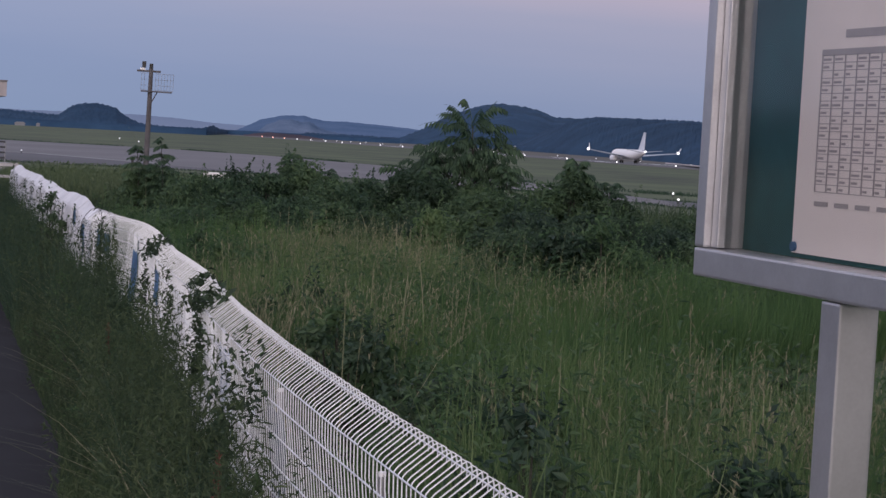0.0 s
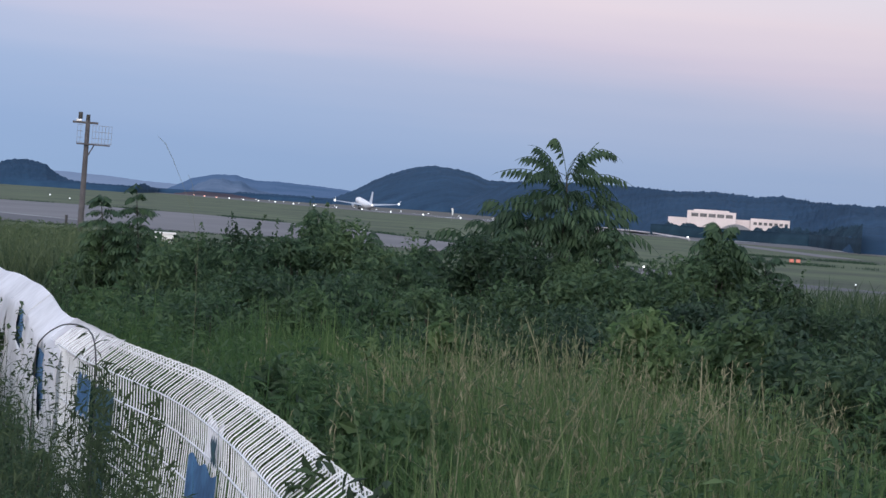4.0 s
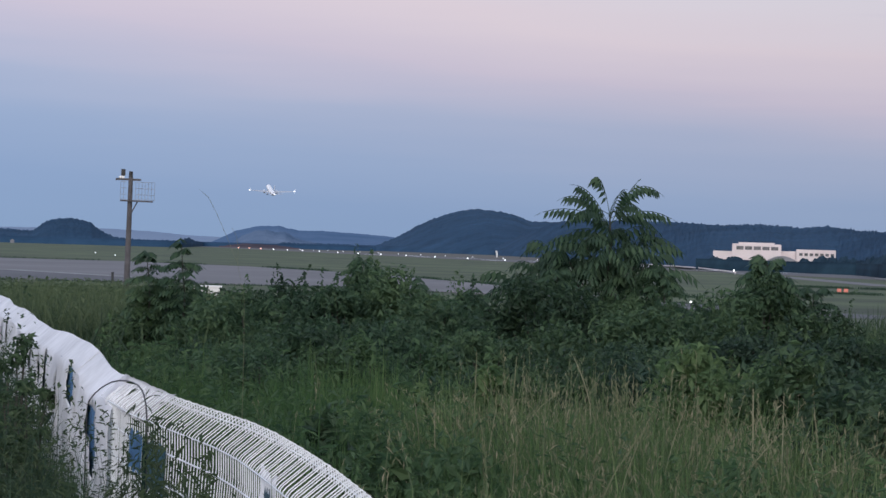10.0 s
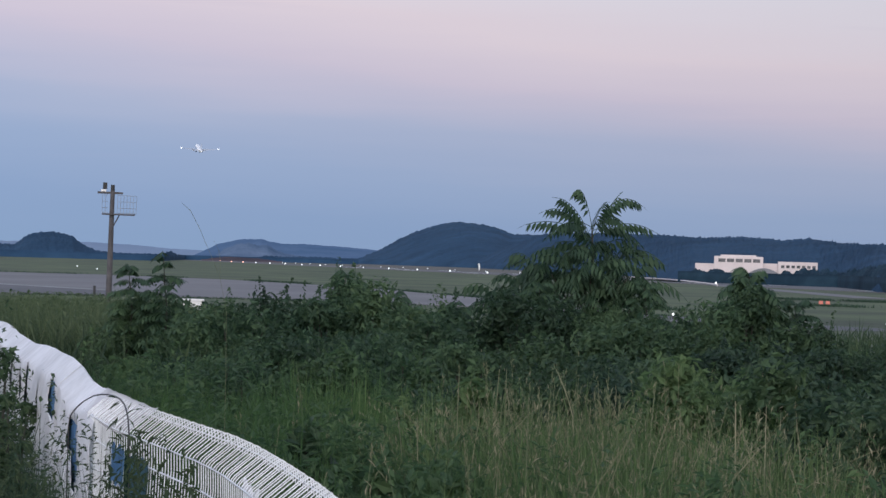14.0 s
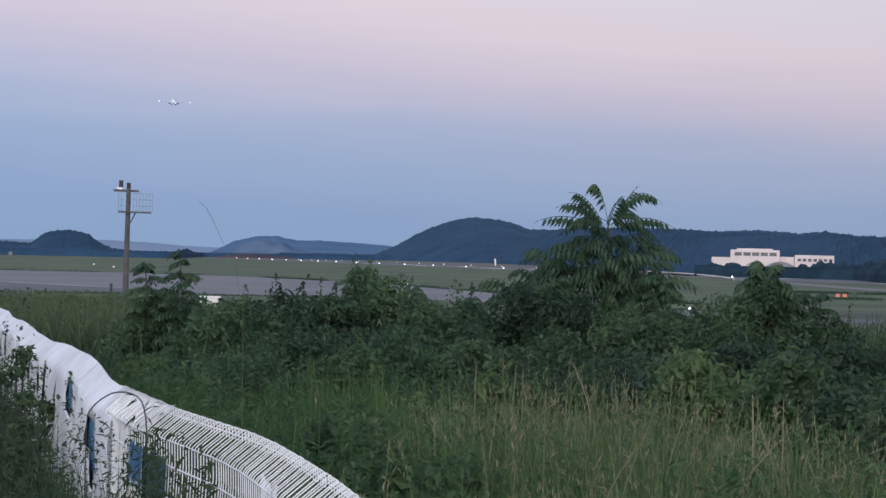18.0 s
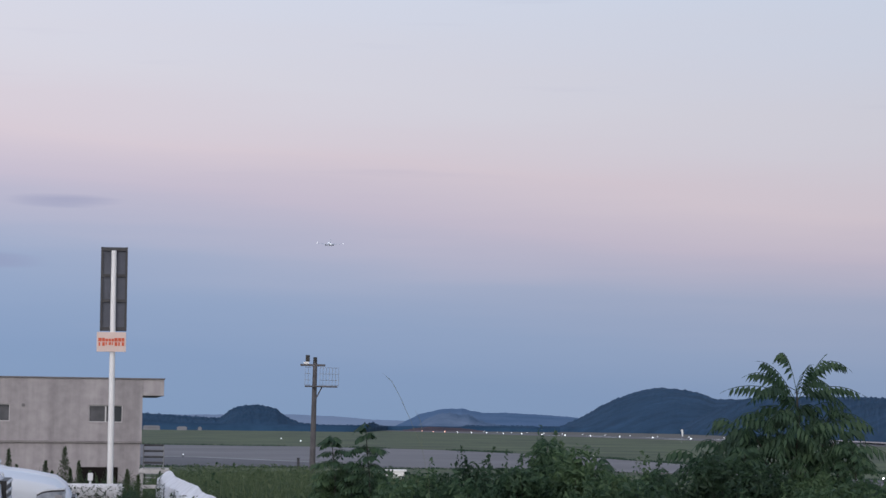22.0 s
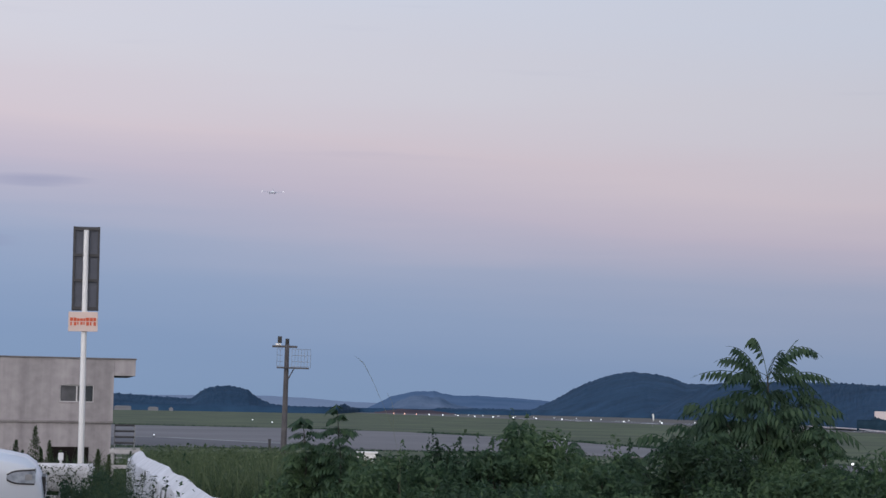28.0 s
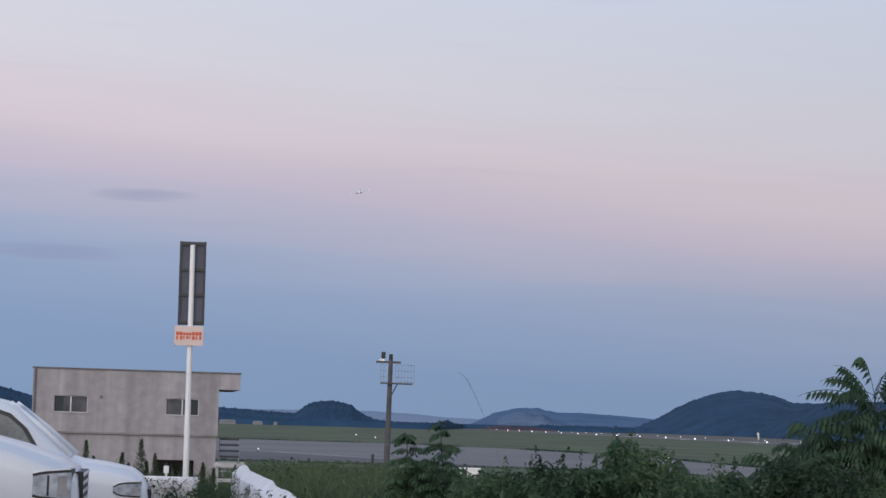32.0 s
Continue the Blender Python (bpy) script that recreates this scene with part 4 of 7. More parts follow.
def blades(name, x, y, z, h, w, lean, rnd, material, label, category="grass", levels=(0, 0.4, 0.75, 1.0), taper=(1, 0.85, 0.55, 0.06)):
    """Bent tapering blades as one mesh: arrays of feet, heights, widths and lean."""
    n = len(x)
    az, sd = rnd.uniform(0, 2 * np.pi, n), rnd.uniform(0, 2 * np.pi, n)
    lv, tp = np.array(levels), np.array(taper)
    t = lv[None, :]
    bend = lean[:, None] * h[:, None] * t ** 1.8
    cx = x[:, None] + np.cos(az)[:, None] * bend
    cy = y[:, None] + np.sin(az)[:, None] * bend
    cz = z[:, None] + h[:, None] * t * (1 - 0.28 * lean[:, None] * t)
    ww = w[:, None] * tp[None, :] * 0.5
    dx, dy = np.cos(sd)[:, None] * ww, np.sin(sd)[:, None] * ww
    V = np.stack([np.stack([cx - dx, cy - dy, cz], -1), np.stack([cx + dx, cy + dy, cz], -1)], 2).reshape(-1, 3)
    k = len(lv)
    i = np.arange(n)[:, None] * (2 * k) + np.arange(k - 1)[None, :] * 2
    F = np.stack([i, i + 1, i + 3, i + 2], -1).reshape(-1, 4)
    ob = raw(name, V, F, material)
    return tagged(ob, label, category, kind="stuff")


def leaf_cloud(c, size, rnd, droop=0.4, slim=0.42, out=None):
    """Folded pointed leaves at the centres c; out: the way each leaf's face looks. Returns verts and faces."""
    n = len(c)
    az = rnd.uniform(0, 2 * np.pi, n)
    dip = rnd.normal(-droop * 0.5, 0.45, n)
    d = np.stack([np.cos(az) * np.cos(dip), np.sin(az) * np.cos(dip), np.sin(dip)], -1)
    if out is None:
        s = np.stack([-np.sin(az), np.cos(az), rnd.normal(0, 0.35, n)], -1)
    else:
        face = out + np.array([0, 0, 0.45]) + rnd.normal(0, 0.55, (n, 3))
        face /= np.linalg.norm(face, axis=1)[:, None] + 1e-6
        d = d + np.array([0, 0, -0.5])
        d -= face * np.sum(d * face, axis=1)[:, None]
        d /= np.linalg.norm(d, axis=1)[:, None] + 1e-6
        s = np.cross(face, d)
    s /= np.linalg.norm(s, axis=1)[:, None] + 1e-6
    nrm = np.cross(d, s)
    L = size[:, None]
    b = c - d * L * 0.5
    l, r = c - s * L * slim * 0.5 + nrm * L * 0.08, c + s * L * slim * 0.5 + nrm * L * 0.08
    tip = c + d * L * 0.5 - nrm * L * 0.06
    V = np.stack([b, r, tip, l], 1).reshape(-1, 3)
    i = np.arange(n)[:, None] * 4
    F = np.concatenate([i + np.array([[0, 1, 2]]), i + np.array([[0, 2, 3]])], 0)
    return V, F


def frond(rnd, base, az, length, rise, pairs=9, leaf=0.085, droop=1.0):
    """One pinnate leaf: an arching stalk with hanging leaflets. Returns verts, faces."""
    V, F = [], []
    dirh = np.array([math.cos(az), math.sin(az), 0])
    side = np.array([-math.sin(az), math.cos(az), 0])
    pt = lambda q: np.array(base) + dirh * length * (q * math.cos(rise) * (1 - 0.12 * q)) + np.array([0, 0, 1]) * length * (math.sin(rise) * q - 0.55 * droop * q * q)
    for k in range(pairs + 1):
        q = 0.14 + 0.86 * k / pairs
        p = pt(q)
        tang = pt(min(q + 0.05, 1.05)) - p
        tang /= np.linalg.norm(tang)
        for sgn in ((-1, 1) if k < pairs else (0,)):
            out = side * sgn + tang * 0.45 + np.array([0, 0, -0.75 - 0.3 * rnd.random()])
            if sgn == 0:
                out = tang
            out = out / np.linalg.norm(out)
            wdt = np.cross(out, side * (sgn or 1) + tang)
            wdt = tang - out * tang.dot(out) if sgn else side
            wdt = wdt / (np.linalg.norm(wdt) + 1e-6)
            ll = leaf * (0.75 + 0.5 * math.sin(math.pi * min(1, q * 0.9))) * rnd.uniform(0.85, 1.15)
            i = len(V)
            V += [p, p + out * ll * 0.45 + wdt * ll * 0.17, p + out * ll, p + out * ll * 0.45 - wdt * ll * 0.17]
            F += [(i, i + 1, i + 2), (i, i + 2, i + 3)]
    # stalk
    for k in range(4):
        a, b = pt(k / 4), pt((k + 1) / 4)
        i = len(V)
        wv = side * 0.004
        up = np.array([0, 0, 0.004])
        V += [a - wv, a + wv, a + up, b - wv, b + wv, b + up]
        F += [(i, i + 1, i + 4, i + 3), (i + 1, i + 2, i + 5, i + 4), (i + 2, i, i + 3, i + 5)]
    return V, F


def sumac(name, x, y, height, whorls, rnd, label, leaf=0.1, trunk=0.03, pairs=8):
    """A young pinnate tree. whorls: (height share, leaf count, leaf length, least and greatest rise in radians, droop)."""
    z0 = gz(x, y)
    e = empty(name, pose(x, y, z0), label, "tree")
    bend = [(0.03 * math.sin(i * 1.3 + x), 0.03 * math.sin(i * 0.9 + y), height * i / 6 - (0.1 if i == 0 else 0)) for i in range(7)]
    part("trunk", tubed(bend, [trunk * (1 - 0.13 * i) for i in range(7)], 8), BARK, e)
    V, F = [], []
    for frac, n, length, r0, r1, droop in whorls:
        j = min(5, int(frac * 6))
        c = Vector(bend[j]).lerp(Vector(bend[j + 1]), frac * 6 - j)
        for k in range(n):
            a = 2 * math.pi * (k + rnd.uniform(-0.3, 0.3)) / n + frac * 11
            v, f = frond(rnd, (c.x, c.y, c.z + rnd.uniform(-0.09, 0.06)), a, length * rnd.uniform(0.75, 1.15), rnd.uniform(r0, r1), pairs, leaf * rnd.uniform(0.85, 1.1), droop)
            o = len(V)
            V += v
            F += [tuple(q + o for q in ff) for ff in f]
    raw("crown", np.array(V), F, SUMAC, e, "drooping pinnate dark green leaves")
    return e


def bush(name, x, y, width, height, leaves, size, rnd, material, label, clumps=26, sink=0.0):
    """Stems and a crown of leaf clumps with an uneven outline and gaps."""
    z0 = gz(x, y)
    e = empty(name, pose(x, y, z0), label, "bush")
    cs = []
    for i in range(clumps):
        a, q = rnd.uniform(0, 2 * math.pi), rnd.random() ** 0.6
        hz = rnd.random() ** 0.75
        w = width * 0.5 * (0.35 + 0.75 * math.sin(math.pi * min(0.95, 0.18 + 0.75 * hz)))
        cs.append((math.cos(a) * q * w, math.sin(a) * q * w, height * (0.12 + 0.86 * hz * (1 - 0.25 * q)), rnd.uniform(0.6, 1.3)))
    for c in sorted(cs, key=lambda c: -c[2])[:7]:
        part("stem", tubed([(c[0] * 0.1, c[1] * 0.1, -0.05), (c[0] * 0.45, c[1] * 0.45, c[2] * 0.5), (c[0], c[1], c[2])], [0.016, 0.011, 0.004], 5), BARK, e)
    rn = np.random.RandomState(int(rnd.random() * 1e6))
    wt = np.array([c[3] for c in cs])
    idx = rn.choice(len(cs), leaves, p=wt / wt.sum())
    C = np.array([c[:3] for c in cs])[idx]
    rad = np.array([0.16 * c[3] for c in cs])[idx] * width / 1.6
    off = rn.normal(0, 1, (leaves, 3))
    off /= np.linalg.norm(off, axis=1)[:, None]
    way = off * rn.uniform(0.2, 1.0, leaves)[:, None]
    off *= (rn.random(leaves) ** 0.42 * rad * 1.5)[:, None] * np.array([1, 1, 0.8])
    P = C + off
    # upright leafy shoots over the clumps
    m = leaves // 4
    sh = rn.randint(0, len(cs), m)
    base = np.array([c[:3] for c in cs])[sh] + rn.normal(0, 0.1 * width, (len(cs), 3))[sh] * np.array([1, 1, 0.3])
    lean = rn.normal(0, 0.22, (len(cs), 2))[sh]
    q = rn.uniform(0, 1, m)
    ln = 0.26 * min(height, 1.3) * rn.uniform(0.4, 1.2, len(cs))[sh]
    up = np.stack([lean[:, 0] * q * ln, lean[:, 1] * q * ln, q * ln], -1)
    ring = rn.normal(0, 1, (m, 3)) * np.array([1, 1, 0.3])
    ring /= np.linalg.norm(ring, axis=1)[:, None]
    P = np.concatenate([P, base + up + ring * (0.055 * (1.15 - q))[:, None]])
    way = np.concatenate([way, ring * 0.5])
    P[:, 2] = np.maximum(P[:, 2], 0.03)
    V, F = leaf_cloud(P, size * np.concatenate([rn.uniform(0.6, 1.35, leaves), rn.uniform(0.4, 0.8, m)]), rn, slim=0.46, out=way)
    raw("crown", V, F, material, e, "many small green leaves")
    return e


def meadow_edge(az):
    """Distance at which the shrubs end the meadow, by bearing."""
    return np.interp(az, [-8, 1, 6, 10, 13, 20], [14.2, 14.0, 13.2, 11.4, 9.8, 9.4])


def vegetation():
    rn = np.random.RandomState(11)
    # tall grass beyond the fence
    x, y = inside(125000, rn, -16, 30, 2.2, 14.5)
    x2, y2 = inside(75000, rn, -14, 24, 3.0, 13.5, origin=(1.9, -9.3))
    k = (y2 < 2.0) & (np.hypot(x2, y2) > 2.2)
    x, y = np.concatenate([x, x2[k]]), np.concatenate([y, y2[k]])
    k = beyond_fence(x, y)
    x, y = x[k], y[k]
    clump = np.array([noise.noise(Vector((a * 0.7, b * 0.7, 2.0))) for a, b in zip(x, y)])
    fine = np.array([noise.noise(Vector((a * 2.6, b * 2.6, 6.0))) for a, b in zip(x, y)])
    h = np.clip(0.58 + 0.28 * clump + 0.34 * fine + rn.normal(0, 0.12, len(x)), 0.14, 1.1)
    blades("tall_grass", x, y, ground_z(x, y) - 0.02, h, rn.uniform(0.0035, 0.010, len(x)), rn.uniform(0.0, 0.6, len(x)) ** 1.3, rn, GRASS,
           "tall unmown green meadow grass behind the fence")
    # paler ripening grass among it, in drifts
    x, y = inside(46000, rn, -3, 20, 3.6, 13.6)
    x2, y2 = inside(26000, rn, 0, 20, 3.5, 13.0, origin=(1.9, -9.3))
    x, y = np.concatenate([x, x2[y2 < 2.0]]), np.concatenate([y, y2[y2 < 2.0]])
    drift = np.array([noise.noise(Vector((a * 0.45, b * 0.45, 12.0))) + 0.5 * noise.noise(Vector((a * 1.9, b * 1.9, 3.0))) for a, b in zip(x, y)])
    az = np.degrees(np.arctan2(x, y))
    tuft = np.array([noise.noise(Vector((a * 4.2, b * 4.2, 8.0))) for a, b in zip(x, y)])
    k = beyond_fence(x, y, 0.3) & (drift + 0.6 * tuft + np.where(y < 2.0, 0.0, np.interp(az, [-3, 1, 4, 10, 12, 20], [-0.3, 0.0, 0.18, 0.14, -0.1, -0.2])) + rn.normal(0, 0.08, len(x)) > 0.04)
    k &= np.hypot(x, y) < meadow_edge(az) + rn.normal(0, 0.5, len(x))
    x, y, drift = x[k], y[k], drift[k]
    blades("ripening_grass", x, y, ground_z(x, y) - 0.02, np.clip(0.66 + 0.2 * drift + rn.normal(0, 0.15, len(x)), 0.25, 1.02), rn.uniform(0.004, 0.013, len(x)), rn.uniform(0.0, 1.1, len(x)) ** 1.6, rn, PALEGRASS,
           "pale ripening grass in drifts through the meadow")
    # dry flowering stalks
    x, y = inside(9500, rn, -5, 28, 2.2, 13.0)
    x2, y2 = inside(3800, rn, -10, 20, 3.2, 13.0, origin=(1.9, -9.3))
    x, y = np.concatenate([x, x2[y2 < 2.0]]), np.concatenate([y, y2[y2 < 2.0]])
    dens = np.array([noise.noise(Vector((a * 0.35, b * 0.35, 4.0))) for a, b in zip(x, y)])
    az = np.degrees(np.arctan2(x, y))
    dens = np.where((np.hypot(x, y) < 5.0) | (y < 2.0), dens + 0.12, dens)
    dens = dens + 0.25 * np.array([noise.noise(Vector((a * 1.7, b * 1.7, 7.0))) for a, b in zip(x, y)])
    k = beyond_fence(x, y, 0.3) & (dens + 0.30 * np.exp(-((az - 5) / 4.0) ** 2) - np.where(y > 2.0, np.interp(az, [-2, 1.5], [0.3, 0.0]), 0.0) + rn.normal(0, 0.16, len(x)) > 0.20)
    x, y = x[k], y[k]
    az = np.degrees(np.arctan2(x, y))
    k = (y < 2.0) | (np.hypot(x, y) < meadow_edge(az) + 0.3 + rn.normal(0, 0.5, len(x)))
    x, y = x[k], y[k]
    h = np.clip(rn.normal(0.78, 0.17, len(x)), 0.35, 1.12)
    n = len(x)
    lean = rn.uniform(0.0, 1.0, n) ** 1.5 * 1.1
    turn = rn.uniform(0, 2 * np.pi, n)
    g = ground_z(x, y)
    lv = np.array([0, 0.35, 0.6, 0.8, 0.92, 1.0])
    bend = lean[:, None] * h[:, None] * 0.75 * lv ** 2.4
    px, py = x[:, None] + np.cos(turn)[:, None] * bend, y[:, None] + np.sin(turn)[:, None] * bend
    pz = g[:, None] + h[:, None] * lv * (1 - 0.2 * lean[:, None] * lv ** 2)
    sd = rn.uniform(0, 2 * np.pi, n)
    ww = rn.uniform(0.0014, 0.0036, n)[:, None] * np.array([1.3, 1.1, 1.0, 0.9, 0.8, 0.5])
    dx, dy = np.cos(sd)[:, None] * ww, np.sin(sd)[:, None] * ww
    V = np.stack([np.stack([px - dx, py - dy, pz], -1), np.stack([px + dx, py + dy, pz], -1)], 2).reshape(-1, 3)
    i = np.arange(n)[:, None] * 12 + np.arange(5)[None, :] * 2
    F = np.stack([i, i + 1, i + 3, i + 2], -1).reshape(-1, 4)
    ripe = np.repeat(np.arange(n) % 3 == 0, 5)
    for k, mt, lab in ((ripe, STRAW, "thin bent ripe grass stems"), (~ripe, MEADOW, "thin bent flowering grass stems")):
        tagged(raw("flowering_grass_stems", V, F[k], mt), lab, "grass", kind="stuff")
    m = 7
    q = rn.uniform(0.78, 1.03, (n, m))
    bq = lean[:, None] * h[:, None] * 0.75 * q ** 2.4
    hx = x[:, None] + np.cos(turn)[:, None] * bq + rn.normal(0, 0.004, (n, m))
    hy = y[:, None] + np.sin(turn)[:, None] * bq + rn.normal(0, 0.004, (n, m))
    hz = g[:, None] + h[:, None] * q * (1 - 0.2 * lean[:, None] * q ** 2)
    V, F = leaf_cloud(np.stack([hx, hy, hz], -1).reshape(-1, 3), rn.uniform(0.018, 0.052, n * m), rn, -2.4, 0.17)
    tagged(raw("grass_seed_heads", V, F, STRAW), "pale fuzzy seed heads over the meadow grass", "grass", kind="stuff")
    # tufts of pale ripe grass
    n, m = 300, 16
    tx, ty = inside(n, rn, -1.0, 13.0, 4.5, 14.0)
    k = beyond_fence(tx, ty, 0.6) & (np.hypot(tx, ty) < meadow_edge(np.degrees(np.arctan2(tx, ty))))
    tx, ty = np.repeat(tx[k], m), np.repeat(ty[k], m)
    tx, ty = tx + rn.normal(0, 0.09, len(tx)), ty + rn.normal(0, 0.09, len(tx))
    blades("ripe_grass_tufts", tx, ty, ground_z(tx, ty), np.clip(rn.normal(0.76, 0.13, len(tx)), 0.45, 1.05), rn.uniform(0.006, 0.015, len(tx)), rn.uniform(0.05, 1.1, len(tx)), rn, PALEGRASS, "tufts of pale ripe grass in the meadow")
    # broad-leaved weeds between the grass
    x, y = inside(5200, rn, -15, 26, 3.0, 13.5)
    x2, y2 = inside(2600, rn, -12, 20, 3.5, 13.0, origin=(1.9, -9.3))
    x, y = np.concatenate([x, x2[y2 < 2.5]]), np.concatenate([y, y2[y2 < 2.5]])
    k = beyond_fence(x, y, 0.15)
    az = np.degrees(np.arctan2(x, y))
    k &= np.array([noise.noise(Vector((a * 0.5, b * 0.5, 9.0))) for a, b in zip(x, y)]) > np.interp(az, [-15, -3, 3, 7, 10, 26], [-0.45, -0.15, 0.28, 0.28, -0.15, -0.2])
    x, y = x[k], y[k]
    hh = np.clip(rn.normal(0.66, 0.17, len(x)), 0.25, 1.05)
    C = []
    for a, b, h in zip(x, y, hh):
        g = gz(a, b)
        m = int(16 * h) + 6
        q = rn.uniform(0.25, 1.0, m)
        r = 0.11 * (1.25 - q)
        t = rn.uniform(0, 6.28, m)
        C.append(np.stack([a + np.cos(t) * r, b + np.sin(t) * r, g + h * q], -1))
    C = np.concatenate(C)
    V, F = leaf_cloud(C, rn.uniform(0.035, 0.085, len(C)), rn, 0.3, 0.3)
    tagged(raw("broadleaf_weeds", V, F, WEED), "green broad-leaved weeds and mugwort in the meadow", "weeds", kind="stuff")
    # rough growth of the slope below the bushes
    x, y = inside(52000, rn, -24, 34, 17, 62, 1.6)
    h = np.clip(rn.normal(0.5, 0.16, len(x)), 0.15, 1.0) * (1 + 0.4 * np.array([noise.noise(Vector((a * 0.2, b * 0.2, 1.0))) for a, b in zip(x, y)]))
    k = (CS * x + SN * y > 1.2) | (-SN * x + CS * y > 27.5)
    x, y, h = x[k], y[k], h[k]
    blades("rough_meadow", x, y, ground_z(x, y), h, rn.uniform(0.02, 0.05, len(x)), rn.uniform(0.1, 0.7, len(x)), rn, OLIVE, "rough grass sloping towards the airfield")
    x, y = inside(30000, rn, -16, -5.5, 24, 64)
    k = (CS * x + SN * y > 1.6) | (-SN * x + CS * y > 28)
    x, y = x[k], y[k]
    az, dd = np.degrees(np.arctan2(x, y)), np.hypot(x, y)
    h = np.clip(1.6 - np.tan(np.radians(np.interp(az, [-16, -14.1, -13.5, -12, -9.6, -8.7, -5.5], [2.0, 2.0, 1.22, 1.16, 1.14, 1.22, 1.45]) + rn.exponential(0.22, len(x)))) * dd - ground_z(x, y), 0.1, 1.1)
    blades("meadow_crest", x, y, ground_z(x, y) - 0.02, h, rn.uniform(0.012, 0.035, len(x)), rn.uniform(0.0, 1.0, len(x)), rn, MEADOW, "tall olive meadow grass between the fence and the airfield")
    q = rn.choice(len(x), 16000)
    C = np.stack([x[q] + rn.normal(0, 0.12, 16000), y[q] + rn.normal(0, 0.12, 16000), ground_z(x[q], y[q]) + h[q] * rn.uniform(0.5, 1.03, 16000)], -1)
    V, F = leaf_cloud(C, rn.uniform(0.04, 0.13, 16000), rn, 0.3, 0.35)
    tagged(raw("crest_weeds", V, F, MEADOW), "leafy olive weeds in the meadow towards the airfield", "weeds", kind="stuff")
    # weeds between asphalt and fence
    lat, s = rn.uniform(0.18, 0.86, 40000), rn.uniform(-7, 24.3, 40000)
    x, y = verge_xy(lat, s)
    h = np.clip(rn.normal(0.40, 0.14, len(x)) * (1.1 - 0.5 * np.abs(lat - 0.6)), 0.1, 0.85) * np.interp(s, [-3, 2, 6, 8, 24], [0.95, 1.05, 1.1, 1.15, 1.25])
    near = s < 7.2
    h = np.where(near & (lat < 0.45), h * (0.35 + 1.2 * (lat - 0.18)), h)
    for k, m, lab in ((near & (lat > 0.45), ROADSIDE, "rank dark grass on the verge before the mesh"), (near & (lat <= 0.45), OLIVE, "short grass at the edge of the asphalt"), (~near, ROADSIDE, "dark scrubby grass on the verge between asphalt and fence")):
        n = int(k.sum())
        blades("verge_grass", x[k], y[k], np.zeros(n), h[k], rn.uniform(0.004, 0.010, n), rn.uniform(0.0, 0.8, n) ** 1.3, rn, m, lab)
    C = []
    for i in range(400):
        la, ss = rn.uniform(0.3, 0.86), rn.uniform(-6.5, 24.3)
        hgt = float(np.clip(rn.normal(0.62, 0.16), 0.25, 1.1)) * (0.8 + 0.012 * ss)
        m = int(46 * hgt)
        q = rn.uniform(0.15, 1, m)
        lean = rn.normal(0, 0.16, 2)
        t, r = rn.uniform(0, 6.28, m), 0.09 * (1.15 - q)
        C.append(np.stack([la + lean[0] * q * hgt + np.cos(t) * r, ss + lean[1] * q * hgt + np.sin(t) * r, hgt * q], -1))
    C = np.concatenate(C)
    C = np.stack([*verge_xy(C[:, 0], C[:, 1]), C[:, 2]], -1)
    V, F = leaf_cloud(C, rn.uniform(0.02, 0.055, len(C)), rn, 0.2, 0.26)
    tagged(raw("verge_weeds", V, F, ROADSIDE), "dense dark fleabane and mugwort along the fence foot", "weeds", kind="stuff")
    # tall thin fleabane against the fence, and a thick stand further along
    C = []
    stems = [(rn.uniform(0.55, 0.78), rn.uniform(3.6, 7.2), rn.uniform(0.6, 1.0), 40) for i in range(60)]
    stems += [(rn.uniform(0.72, 0.86), rn.uniform(5.7, 7.1), rn.uniform(0.7, 1.08), 70) for i in range(34)]
    stems += [(rn.uniform(0.25, 0.72), rn.uniform(7.5, 13.5), rn.uniform(0.55, 0.95), 60) for i in range(75)]
    stems += [(rn.uniform(0.3, 0.7), rn.uniform(13.5, 24.2), rn.uniform(0.5, 0.85), 50) for i in range(110)]
    stems += [(rn.uniform(0.3, 0.8), rn.uniform(-6.5, 4.4), rn.uniform(0.35, 0.95), 90) for i in range(420)]
    fx, fs, fh = [], [], []
    for la, ss, hgt, m in stems:
        q = rn.uniform(0.2, 1, m)
        lean = rn.normal(0, 0.1, 2)
        t, r = rn.uniform(0, 6.28, m), 0.065 * (1.2 - q)
        C.append(np.stack([la + lean[0] * q + np.cos(t) * r, ss + lean[1] * q + np.sin(t) * r, hgt * q], -1))
        fx.append(la), fs.append(ss), fh.append(hgt)
    C = np.concatenate(C)
    for k, m, lab in ((C[:, 1] < 4.4, OLIVE, "tall thin fleabane with small leaves before the mesh"), (C[:, 1] >= 4.4, OLIVE, "dense fleabane before the wrapped fence")):
        D = C[k]
        D = np.stack([*verge_xy(D[:, 0], D[:, 1]), D[:, 2]], -1)
        V, F = leaf_cloud(D, rn.uniform(0.4, 1.2, len(D)) * np.interp(np.hypot(D[:, 0], D[:, 1]), [6.5, 9], [0.03, 0.045]), rn, 0.1, 0.28)
        tagged(raw("fleabane", V, F, m), lab, "weeds", kind="stuff")
    fx, fs, fh = np.array(fx), np.array(fs), np.array(fh)
    blades("fleabane_stems", *verge_xy(fx, fs), np.zeros(len(fx)), fh, np.full(len(fx), 0.004), rn.uniform(0.0, 0.15, len(fx)), rn, OLIVE, "thin upright weed stems", "weeds")
    # feathery plumes of fleabane filling the verge, lower towards the asphalt
    C = []
